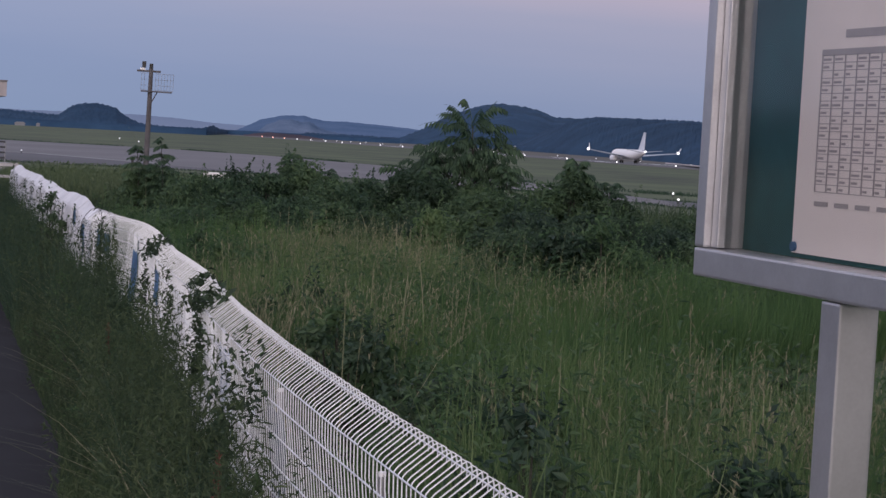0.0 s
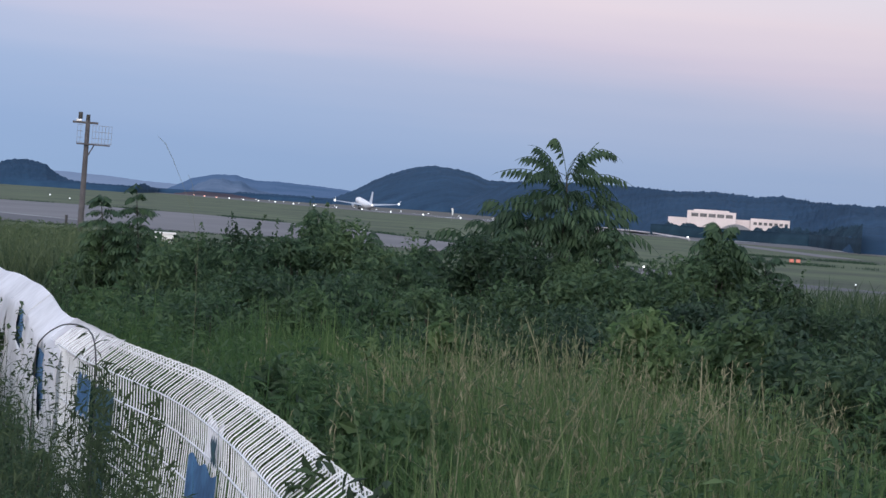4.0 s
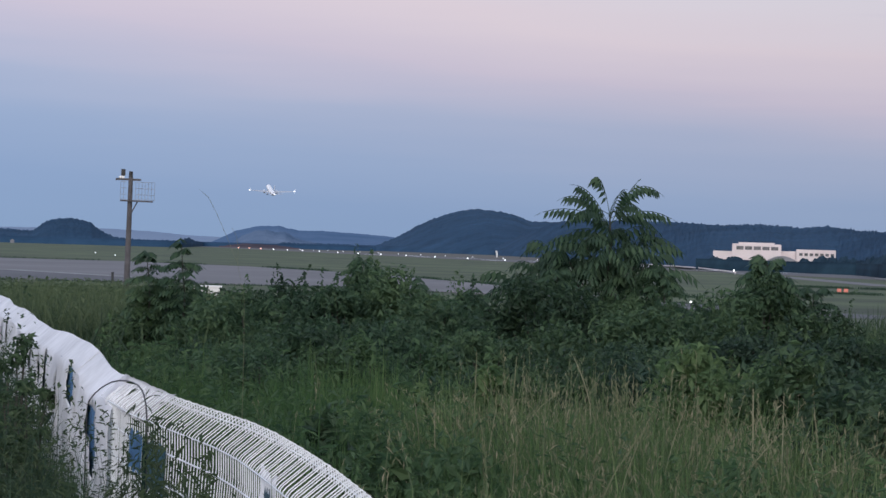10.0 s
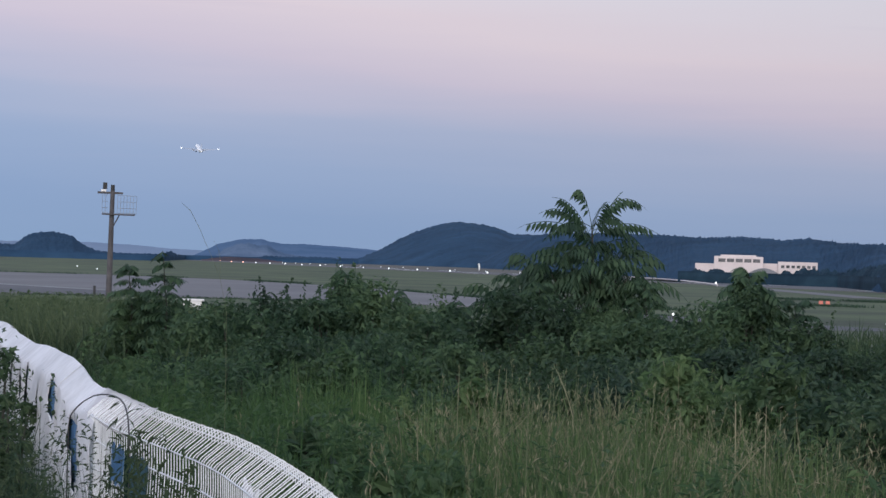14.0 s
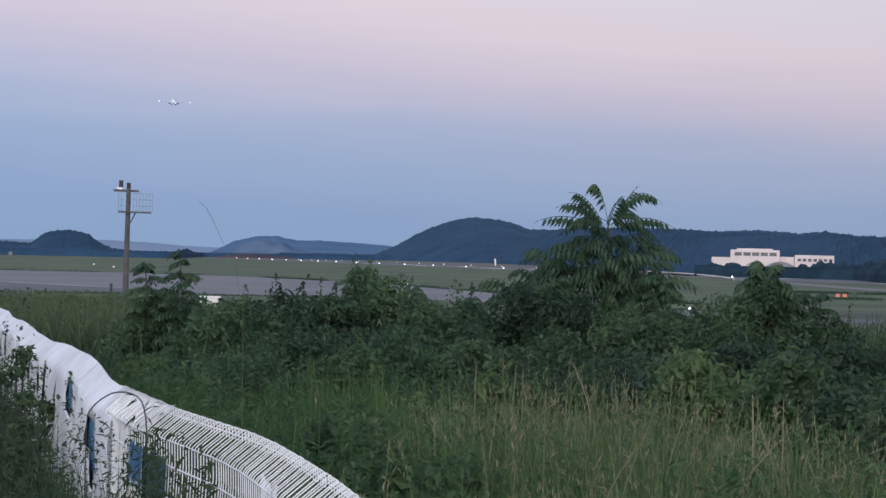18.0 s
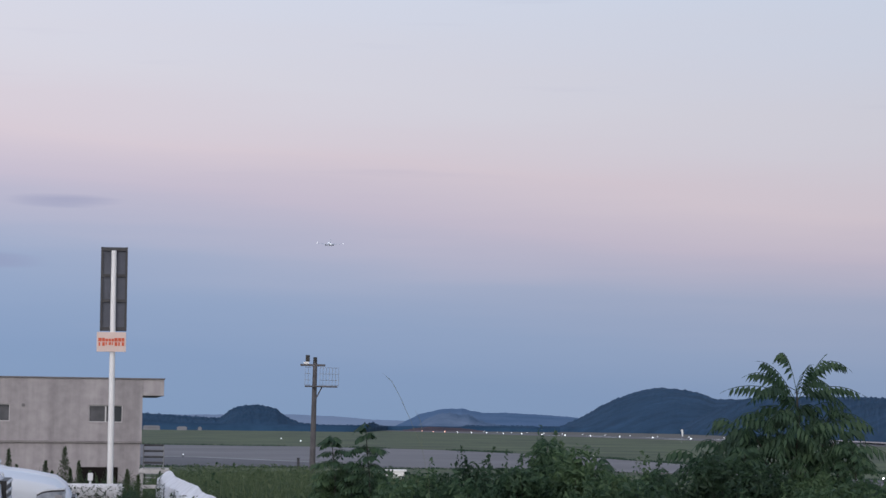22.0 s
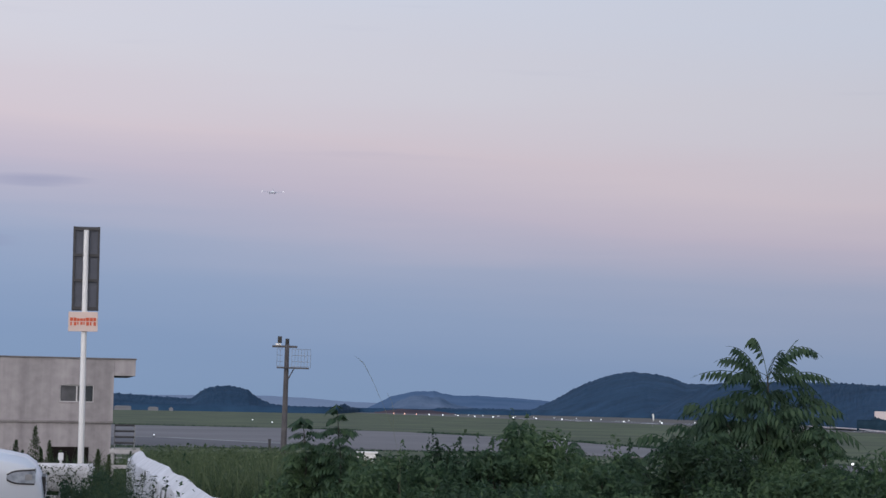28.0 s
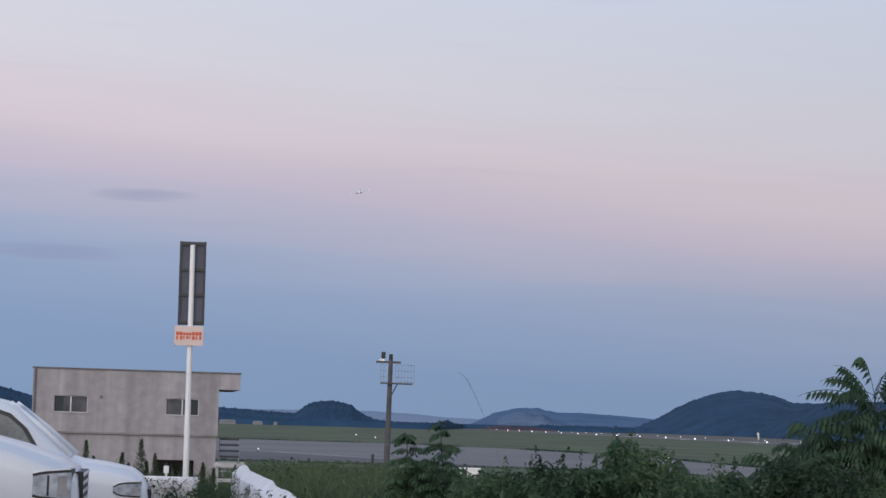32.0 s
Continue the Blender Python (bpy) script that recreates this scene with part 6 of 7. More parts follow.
        q = rq.uniform(0.35, 1.0, 150)
        t = rq.uniform(0, 6.28, 150)
        r = 0.035 * (1.2 - q)
        V, F = leaf_cloud(np.stack([np.cos(t) * r, 0.015 * q + np.sin(t) * r, h * q], -1), rq.uniform(0.012, 0.026, 150), rq, -1.0, 0.5)
        raw("seed_head", V, F, RUST, e, "rust brown seeds")
    for lat, s, w, h in ((-0.5, 24.5, 0.8, 0.6), (0.12, 24.2, 0.7, 0.8), (0.45, 23.2, 0.6, 0.85), (0.4, 21.8, 0.6, 0.8)):
        p = LOT @ Vector((lat, s, 0))
        bush("verge_bush", p.x, p.y, w, h, 1100, 0.055, rnd, ROADSIDE, "scrubby dark weed clump at the lot corner", clumps=16)

    rn = np.random.RandomState(8)
    # blades added behind the sheet; their dark green stands for the gap's shadow
    lat, s = rn.uniform(-6, 0.5, 9000), rn.uniform(24.6, 25.4, 9000)
    blades("end_grass", CS * lat - SN * s, SN * lat + CS * s, np.zeros(9000), rn.uniform(0.25, 0.56, 9000), rn.uniform(0.008, 0.016, 9000), rn.uniform(0, 0.7, 9000), rn, ROADSIDE, "rank grass added to darken the gap under the end fence")
    C = []
    for la, top, ln, m, wd in ((-0.95, 0.86, 0.35, 110, 0.03), (-0.5, 0.84, 0.4, 260, 0.1), (-0.2, 0.84, 0.4, 280, 0.1), (0.1, 0.84, 0.4, 260, 0.1), (-2.2, 0.8, 0.3, 60, 0.08)):
        q = rn.uniform(0, 1, m)
        C.append(np.stack([la + rn.normal(0, wd, m), 24.64 - 0.03 * rn.random(m), top - q * ln], -1))
    C = np.concatenate(C)
    C = np.stack([CS * C[:, 0] - SN * C[:, 1], SN * C[:, 0] + CS * C[:, 1], C[:, 2]], -1)
    V, F = leaf_cloud(C, rn.uniform(0.025, 0.055, len(C)), rn, 0.8, 0.5)
    tagged(raw("end_fence_creeper", V, F, IVY), "thin dark creeper over the sheeted end fence", "ivy", kind="stuff")


end_weeds()


def taxiway_fringe():
    """Rank unmown grass along the taxiway's edges."""
    rn = np.random.RandomState(21)
    far = ((-300, 430), (-83, 374), (-62, 375), (-36, 349), (-12, 299), (6, 233), (19, 171), (30, 154))
    near = ((-160, 186), (-41, 190), (-13, 196), (5, 185), (18, 154), (26, 129))
    X, Y = [], []
    for line, side, n in ((far, 1, 16000), (near, -1, 9000)):
        pt = np.array(line, float)
        ln = np.hypot(*(pt[1:] - pt[:-1]).T)
        cum = np.concatenate([[0], np.cumsum(ln)])
        q = rn.uniform(0, cum[-1], n)
        keep = np.array([noise.noise(Vector((v / 9.0, side * 3.0, 0.5))) + 0.5 * noise.noise(Vector((v / 2.5, side * 5.0, 1.5))) for v in q]) > -0.12
        q = q[keep]
        x, y = np.interp(q, cum, pt[:, 0]), np.interp(q, cum, pt[:, 1])
        X.append(x + rn.normal(0, 0.5, len(q)))
        Y.append(y + side * (0.7 + np.abs(rn.normal(0, 2.2, len(q)))))
    for x0, y0, x1, y1, n in ((52, 300, 88, 286, 5000), (40, 250, 60, 244, 2200), (16, 205, 30, 196, 1500)):
        q = rn.uniform(0, 1, n)
        q = q[np.array([noise.noise(Vector((v * 11, x0, 0.5))) for v in q]) > -0.1]
        X.append(x0 + (x1 - x0) * q + rn.normal(0, 0.6, len(q)))
        Y.append(y0 + (y1 - y0) * q + rn.normal(0, 2.0, len(q)))
    X, Y = np.concatenate(X), np.concatenate(Y)
    k = len(X)
    blades("taxiway_fringe", X, Y, np.full(k, FIELD_Z), np.where(Y > 200, 1.0, 0.55) * rn.uniform(0.12, 0.48, k), rn.uniform(0.05, 0.12, k), rn.uniform(0.1, 0.8, k), rn, ROADSIDE, "dark rank grass along the taxiway's edge")


taxiway_fringe()


def reed():
    """A long bent grass stalk behind the fence, standing out against the sky."""
    d = 7.0
    pts = [(-5.95, -3.6), (-5.98, -1.6), (-6.2, -0.6), (-6.55, 0.2), (-6.85, 0.85), (-7.1, 1.3), (-7.36, 1.52)]
    e = empty("bent_reed", Matrix.Identity(4), "thin dry reed stalk arching over the grass", "reed")
    line = [at(a, d, 1.6 + math.tan(radians(el)) * d) for a, el in pts]
    foot = at(-5.9, d, 0)
    foot.z = gz(foot.x, foot.y)
    part("stalk", tubed([foot] + line, [0.0008, 0.0006, 0.0004, 0.0004, 0.0005, 0.0007, 0.0009, 0.0003], 5), STRAW, e)
    side = [at(a, d, 1.6 + math.tan(radians(el)) * d) for a, el in ((-6.2, -0.1), (-6.26, 0.2), (-6.4, 0.45))]
    part("side_shoot", tubed([line[2]] + side, [0.0004, 0.0005, 0.0005, 0.0003], 5), STRAW, e)


reed()
# ---- things ----


def render_building():
    """Two-storey flat-roofed building beyond the lot; its long face looks at the viewer."""
    d = 98.0
    c = at(-16.9, d, 0)
    base = gz(c.x, c.y) - 0.2
    e = empty("airfield_building", Matrix.Translation((c.x, c.y, base)) @ pose(0, 0, 0, 0, 0, 16.4), "flat-roofed stained beige two-storey building beyond the car park", "building")
    X = lambda az: math.tan(radians(az + 16.9)) * d
    Zt = lambda el: 1.6 + math.tan(radians(el - 0.07)) * d - base
    x0, x1 = X(-19.47), X(-14.22)
    top, mid = Zt(1.36) - 0.07, Zt(-0.44)
    wz0, wz1 = Zt(0.09), Zt(0.57)
    wins = [(X(-18.87), X(-17.92)), (X(-15.72), X(-14.78))]
    # upper wall with two real openings
    bm = bmesh.new()
    xs = [x0, wins[0][0], wins[0][1], wins[1][0], wins[1][1], x1]
    for i in range(5):
        if i in (1, 3):
            box(bm, xs[i], xs[i + 1], 0, 0.22, mid, wz0)
            box(bm, xs[i], xs[i + 1], 0, 0.22, wz1, top)
        else:
            box(bm, xs[i], xs[i + 1], 0, 0.22, mid, top)
    bmesh.ops.remove_doubles(bm, verts=bm.verts[:], dist=0.001)
    part("upper_wall", bm, CONCRETE, e, "beige rendered wall with dark rain streaks")
    part("side_wall", boxed(x1 - 0.22, x1, 0.224, 8, mid, top), CONCRETE, e)
    part("side_wall", boxed(x0, x0 + 0.22, 0.224, 8, mid, top), CONCRETE, e)
    part("rear_wall", boxed(x0, x1, 8.004, 8.2, 0, top), CONCRETE, e)
    part("lower_wall", boxed(x0 + 0.4, x1 - 0.06, 0.05, 8, 0, mid - 0.11), CONCRETE, e, "set-back lower storey wall")
    part("string_course", boxed(x0 - 0.02, x1 + 0.02, -0.05, 8.0, mid - 0.106, mid - 0.004, 0.02), BAND, e, "brown-grey stained ledge")
    r = part("canopy", boxed(x1 + 0.004, X(-13.62), 0, 8.2, Zt(0.86), top, 0.02), CONCRETE, e, "concrete canopy running past the end wall")
    part("flashing", boxed(x0 - 0.05, X(-13.62) + 0.04, -0.06, 8.3, top + 0.004, Zt(1.36), 0.02), TRIM, r)
    for a, b in wins:
        w = part("window", boxed(a + 0.03, b - 0.03, 0.1, 0.12, wz0 + 0.03, wz1 - 0.03), PANE_GREY, e, "sliding window with grey panes")
        bm = bmesh.new()
        for q in ((a, a + 0.035), (b - 0.035, b)):
            box(bm, q[0], q[1], 0.06, 0.095, wz0 + 0.004, wz1 - 0.004)
        part("mullion", boxed((a + b) / 2 - 0.03, (a + b) / 2 + 0.03, 0.058, 0.096, wz0 + 0.04, wz1 - 0.04), ALU, w)
        box(bm, a, b, 0.055, 0.098, wz0, wz0 + 0.035)
        box(bm, a, b, 0.055, 0.098, wz1 - 0.035, wz1)
        part("window_frame", bm, PALEFRAME, w)
        part("sill", boxed(a - 0.04, b + 0.04, -0.03, 0.1, wz0 - 0.035, wz0 - 0.004, 0.006), CONCRETE, w)
        # thin strip added over one part of each pane to darken it
        g0, g1 = (a + 0.04, a + 0.04 + 0.26 * (b - a)) if a < wins[1][0] else (b - 0.04 - 0.2 * (b - a), b - 0.04)
        part("dark_strip", boxed(g0, g1, 0.097, 0.099, wz0 + 0.04, wz1 - 0.04), GLASS, w, "darker part of the pane")
    part("downpipe", tubed([(x0 + 0.1, -0.08, mid - 1.0), (x0 + 0.1, -0.08, top)], 0.05, 8), TRIM, e)
    dx = X(-15.92)
    # shade inside the doorway is a near-black panel set on the wall
    part("doorway", boxed(dx, dx + 1.8, 0.0, 0.044, 0, Zt(-1.18)), mat("doorway_shade", (0.012, 0.010, 0.010), 0.9, spec=0.1), e, "near-black panel standing for the shaded doorway")
    part("door_frame", boxed(dx - 0.08, dx - 0.004, -0.03, 0.044, 0, Zt(-1.18) + 0.08), TRIM, e)
    part("wall_vent", tubed([(X(-17.55), -0.06, Zt(0.55)), (X(-17.55), 0.0, Zt(0.55))], 0.08, 10), TRIM, e)
    # outside stair with rails
    st = empty("steel_stair", e.matrix_world @ Matrix.Translation((x1 + 0.15, 0.6, 0)), "grey steel outside stair with horizontal rails", "stair")
    zs, ze = Zt(-1.05), Zt(-0.55)
    for i in range(4):
        z = zs + (ze - zs) * i / 3
        part("rail", tubed([(0, 0, z), (0.95, 0, z)], 0.055, 6), DARKSTEEL, st)
    for x in (0, 0.95):
        part("rail_post", tubed([(x, 0, 0), (x, 0, ze + 0.02)], 0.03, 6), STEEL, st)
    part("landing", boxed(-0.05, 1.4, -0.2, 1.2, zs - 0.36, zs - 0.26), STEEL, st)
    for i in range(6):
        part("tread", boxed(0.0, 0.9, -0.5 - 0.25 * i, -0.26 - 0.25 * i, zs - 0.55 - 0.19 * i, zs - 0.5 - 0.19 * i), STEEL, st)
    return e


render_building()


def tall_sign():
    """Narrow board seen from behind on a white pole, with a small notice plate."""
    d = 26.5
    p = at(-15.06, d, 0.0)
    e = empty("tall_sign", Matrix.Translation(p) @ pose(0, 0, 0, 0, -0.5, 15.0), "tall white sign pole with a dark-backed narrow board and small notice", "sign")
    Zt = lambda el: 1.6 + math.tan(radians(el)) * d
    t, b = Zt(5.02), Zt(2.62)
    part("pole", tubed([(0, 0, 0), (0, 0, t - 0.05)], [0.042, 0.034], 12), WHITEPAINT, e)
    bd = part("board", boxed(-0.17, 0.18, 0.045, 0.08, b, t, 0.006), mat("board_back", (0.085, 0.092, 0.118), 0.7, var=0.2, scale=3), e, "dark grey back of a narrow board")
    bm = bmesh.new()
    for x in (-0.155, 0.165):
        box(bm, x - 0.015, x + 0.015, 0.025, 0.044, b, t)
    part("edge_frame", bm, DARKSTEEL, bd)
    for q in (0.03, 0.36, 0.66, 0.97):
        z = b + (t - b) * q
        part("cross_rail", boxed(-0.17, 0.18, 0.02, 0.04, z - 0.018, z + 0.018), DARKSTEEL, bd)
    pz0, pz1 = Zt(2.02), Zt(2.58)
    pl = part("notice_plate", boxed(-0.205, 0.175, -0.065, -0.05, pz0, pz1, 0.004), mat("cream_plate", (0.70, 0.55, 0.50), 0.6, var=0.06, scale=3), e, "cream notice plate with orange-red characters")
    red = mat("orange_letters", (0.62, 0.10, 0.04), 0.6, var=0.1, scale=5)
    zc = (pz0 + pz1) / 2
    bm = bmesh.new()
    x = -0.185
    for i, w in enumerate((0.042, 0.038, 0.034, 0.034, 0.03, 0.042, 0.04, 0.036)):
        hgt = 0.052 if i not in (2, 3, 4) else 0.042
        box(bm, x, x + w, -0.068, -0.0655, zc + 0.006, zc + hgt)
        box(bm, x + w * 0.1, x + w * (0.95 if i % 2 else 0.6), -0.068, -0.0655, zc - hgt, zc - 0.004)
        x += w + 0.006
    part("lettering", bm, red, pl)
    for z in (zc - 0.06, zc + 0.06):
        part("bracket", boxed(-0.06, 0.06, -0.052, -0.03, z - 0.012, z + 0.012), STEEL, pl)


tall_sign()


GREYWOOD = mat("pale_weathered_paint", (0.46, 0.45, 0.46), 0.8, var=0.25, scale=6, bscale=60)


def end_rail():
    """Low fence across the lot's end, wrapped in white sheet above a dark gap, with creepers."""
    e = empty("end_fence", LOT @ Matrix.Translation((0, 24.75, 0)), "low fence across the lot end wrapped in white sheet", "fence")
    V, F, n, m = [], [], 60, 7
    for k in range(n):
        for j in range(m):
            x = -6.0 + 6.42 * k / (n - 1)
            z = 0.86 - 0.34 * j / (m - 1)
            V.append((x, -0.05 - 0.03 * noise.noise(Vector((x * 2.3, z * 2, 4))) - 0.02 * math.sin(j * 0.8), z + 0.02 * noise.noise(Vector((x * 1.5, 3, 1)))))
    for k in range(n - 1):
        for j in range(m - 1):
            F.append((k * m + j, k * m + j + 1, (k + 1) * m + j + 1, (k + 1) * m + j))
    sh = raw("sheet", V, F, FILM, e, "white sheet tied over the rails", True)
    sol = sh.modifiers.new("thickness", "SOLIDIFY")
    sol.thickness = 0.004
    for i in range(5):
        x = -5.9 + i * 1.56
        q = part("post", tubed([(x, 0, 0), (x, 0, 0.83)], 0.03, 8), WHITEPAINT, e)
        part("cap", tubed([(x, 0, 0.832), (x, 0, 0.85)], 0.034, 8), WHITEPAINT, q)
    for z in (0.45, 0.8):
        part("rail", tubed([(-6, 0.02, z), (0.44, 0.02, z)], 0.02, 8), WHITEPAINT, e)
    # reflector on the rail
    g = empty("delineator", LOT @ Matrix.Translation((0.03, 24.8, 0.0)), "small white rounded reflector on a stalk above the fence", "reflector")
    part("stalk", tubed([(0, 0.04, 0.0), (0, 0.04, 0.92)], 0.015, 8), WHITEPAINT, g)
    part("reflector", boxed(-0.032, 0.032, 0.02, 0.05, 0.89, 0.985, 0.014), WHITEPAINT, g)
    # white gate posts beyond, at the fence corner
    c = empty("corner_frame", LOT @ Matrix.Translation((0.8, 27.5, 0)), "weathered white timber frame at the fence corner", "frame")
    for x in (-0.08, 0.26):
        part("post", boxed(x - 0.02, x + 0.02, -0.025, 0.025, -0.1, 0.99, 0.005), GREYWOOD, c)
    for z in (0.74, 0.95):
        part("board", boxed(-0.12, 0.3, -0.055, -0.028, z - 0.025, z + 0.025, 0.004), GREYWOOD, c)


end_rail()


def utility_pole():
    d = 150.0
    p = at(-9.35, d, 0)
    z0 = gz(p.x, p.y)
    e = empty("utility_pole", Matrix.Translation((p.x, p.y, z0)) @ pose(0, 0, 0, 0, 0.6, 9.4), "weathered dark grey utility pole with platform cage and cameras", "pole")
    Zt = lambda el: 1.6 + math.tan(radians(el)) * d - z0
    k = d / 3500
    top = Zt(1.80)
    part("shaft", tubed([(0, 0, -0.2), (0, 0, top)], [0.25, 0.17], 10), POLEWOOD, e)
    part("pole_head", tubed([(0, 0, top), (0, 0, top + 0.42)], [0.16, 0.15], 10), BLACKPLASTIC, e)
    part("cross_arm", boxed(-26 * k, 18 * k, -0.14, 0.14, Zt(1.70), Zt(1.76), 0.02), POLEWOOD, e)
    cm = part("camera_mount", boxed(-20 * k, -11 * k, -0.14, 0.14, Zt(1.762), Zt(1.82)), WHITEPAINT, e)
    bm = boxed(-17 * k, -9.5 * k, -0.18, 0.18, Zt(1.83), Zt(2.02), 0.04)
    part("camera_head", bm, BLACKPLASTIC, cm, "dark camera housing")
    pf = part("platform", boxed(-17 * k, 40 * k, -0.4, 0.4, Zt(1.10), Zt(1.14)), POLEWOOD, e)
    bm = bmesh.new()
    for x0, x1 in ((-17 * k, -7 * k), (9 * k, 42 * k)):
        for x in np.arange(x0, x1 + 0.01, 0.235):
            tube(bm, [(x, -0.38, Zt(1.13)), (x, -0.38, Zt(1.66))], 0.012, 4)
        for z in (1.16, 1.3, 1.48, 1.66):
            tube(bm, [(x0, -0.38, Zt(z)), (x1, -0.38, Zt(z))], 0.014, 4)
    part("cage", bm, STEEL, pf, "thin wire cage")
    part("strut", tubed([(0.1, 0, Zt(0.75)), (13 * k, 0, Zt(1.1))], 0.05, 6), POLEWOOD, e)


utility_pole()


def notice_board():
    """Glazed aluminium notice case on a post by the fence."""
    o, lean = Vector((2.548, -4.648, 0)), -72.0
    e = empty("notice_board", Matrix.Translation(o) @ pose(0, 0, 0, 0, 0, lean), "aluminium glazed notice case on posts with green felt back", "notice board")
    zb, w, h = 1.52, 1.5, 1.3
    part("bottom_rail", boxed(0, w, -0.04, 0.07, zb, zb + 0.066, 0.006), ALU, e)
    part("top_rail", boxed(0, w, -0.04, 0.07, zb + h, zb + h + 0.066, 0.006), ALU, e)
    for x in (0, w - 0.05):
        part("side_rail", boxed(x, x + 0.05, -0.04, 0.07, zb + 0.068, zb + h - 0.002, 0.006), ALU, e)
    part("sash", boxed(0.052, 0.085, -0.022, 0.0, zb + 0.069, zb + h - 0.004, 0.004), ALU, e, "sliding glass sash")
    part("back_panel", boxed(0.052, w - 0.052, 0.06, 0.068, zb + 0.068, zb + h - 0.002), mat("green_felt", (0.010, 0.074, 0.082), 0.9, var=0.25, scale=6), e, "dark green felt back")
    pg = part("paper", boxed(0.31, 1.0, 0.054, 0.058, zb + 0.078, zb + 0.95), mat("paper", (0.80, 0.75, 0.74), 0.8, var=0.05, scale=3), e, "white paper with a printed table")
    bm = bmesh.new()
    for i in range(19):
        z = zb + 0.215 + i * 0.0163
        box(bm, 0.40, 0.91, 0.0525, 0.0535, z, z + 0.0017)
    for i in range(11):
        box(bm, 0.40 + i * 0.0508, 0.404 + i * 0.0508, 0.052, 0.0532, zb + 0.215, zb + 0.509)
    box(bm, 0.40, 0.914, 0.0518, 0.053, zb + 0.509, zb + 0.522)
    box(bm, 0.5, 0.8, 0.0518, 0.053, zb + 0.545, zb + 0.562)
    for r in range(18):
        for c in range(10):
            if (r * 7 + c * 5) % 3:
                box(bm, 0.408 + c * 0.0508, 0.425 + c * 0.0508 + 0.008 * ((r + c * 3) % 3), 0.0522, 0.053, zb + 0.2205 + r * 0.0163, zb + 0.2255 + r * 0.0163)
    for c in range(4):
        box(bm, 0.405 + c * 0.09, 0.465 + c * 0.09, 0.052, 0.053, zb + 0.185, zb + 0.195)
    part("printed_table", bm, mat("print_ink", (0.36, 0.34, 0.36), 0.8, var=0.1, scale=9), pg)
    pin = tubed([(0.325, 0.053, zb + 0.092), (0.325, 0.046, zb + 0.092)], 0.011, 10)
    part("pin", pin, BLUE, pg, "blue pin")
    gl = bpy.data.materials.new("case_glass")
    gl.use_nodes = True
    nt = gl.node_tree
    gb, tr, mx = nt.nodes.new("ShaderNodeBsdfGlossy"), nt.nodes.new("ShaderNodeBsdfTransparent"), nt.nodes.new("ShaderNodeMixShader")
    fr = nt.nodes.new("ShaderNodeFresnel")
    fr.inputs["IOR"].default_value = 1.5
    gb.inputs["Roughness"].default_value = 0.09
    nt.links.new(fr.outputs[0], mx.inputs[0])
    nt.links.new(tr.outputs[0], mx.inputs[1])
    nt.links.new(gb.outputs[0], mx.inputs[2])
    nt.links.new(mx.outputs[0], nt.nodes["Material Output"].inputs["Surface"])
    bm = bmesh.new()
    bm.faces.new([bm.verts.new(q) for q in ((0.054, 0.006, zb + 0.069), (w - 0.054, 0.006, zb + 0.069), (w - 0.054, 0.006, zb + h - 0.004), (0.054, 0.006, zb + h - 0.004))])
    pane = part("glass_pane", bm, gl, e, "clear sliding glass")
    pane.visible_shadow = False
    for x in (0.62, w - 0.12):
        part("post", boxed(x, x + 0.08, -0.03, 0.06, -0.35, zb - 0.003, 0.006), ALU, e)


notice_board()


def perimeter_fence():
    """Airfield boundary: posts with tops leaning out, three barbed strands, wire mesh below."""
    e = empty("perimeter_fence", Matrix.Identity(4), "grey airfield boundary fence with leaning post tops and barbed wire", "fence")
    pts = [at(a, d, 0) for a, d in ((9.0, 60), (11.2, 56), (12.9, 53), (14.4, 50), (16.6, 47), (19.2, 44), (22.2, 41.5), (25.6, 39.5))]
    tops = []
    for p in pts:
        g = gz(p.x, p.y)
        a, b, c = Vector((p.x, p.y, g - 0.2)), Vector((p.x, p.y, -1.5)), Vector((p.x - 0.28, p.y + 0.1, -0.42))
        q = part("post", tubed([a, b, c], [0.05, 0.05, 0.045], 8), STEEL, e)
        part("cap", tubed([c, c + (c - b).normalized() * 0.05], 0.06, 8), STEEL, q)
        tops.append((b, c))
    for k in (0.2, 0.5, 0.85):
        part("barbed_wire", tubed([b.lerp(c, k) for b, c in tops], 0.012, 4), STEEL, e)
    part("top_rail", tubed([b for b, c in tops], 0.03, 6), DARKSTEEL, e)
    bm = bmesh.new()
    for (b0, _), (b1, _) in zip(tops, tops[1:]):
        n = 26
        for i in range(n):
            p = b0.lerp(b1, i / n)
            tube(bm, [p, Vector((p.x, p.y, p.z - 0.9))], 0.008, 3, False)
        for j in range(1, 5):
            tube(bm, [b0 - Vector((0, 0, 0.2 * j)), b1 - Vector((0, 0, 0.2 * j))], 0.008, 3, False)
    part("wire_mesh", bm, STEEL, e)


perimeter_fence()

# ---- parked vehicles, noses towards the fence ----


def curve(points, x):
    return float(np.interp(x, [p[0] for p in points], [p[1] for p in points]))


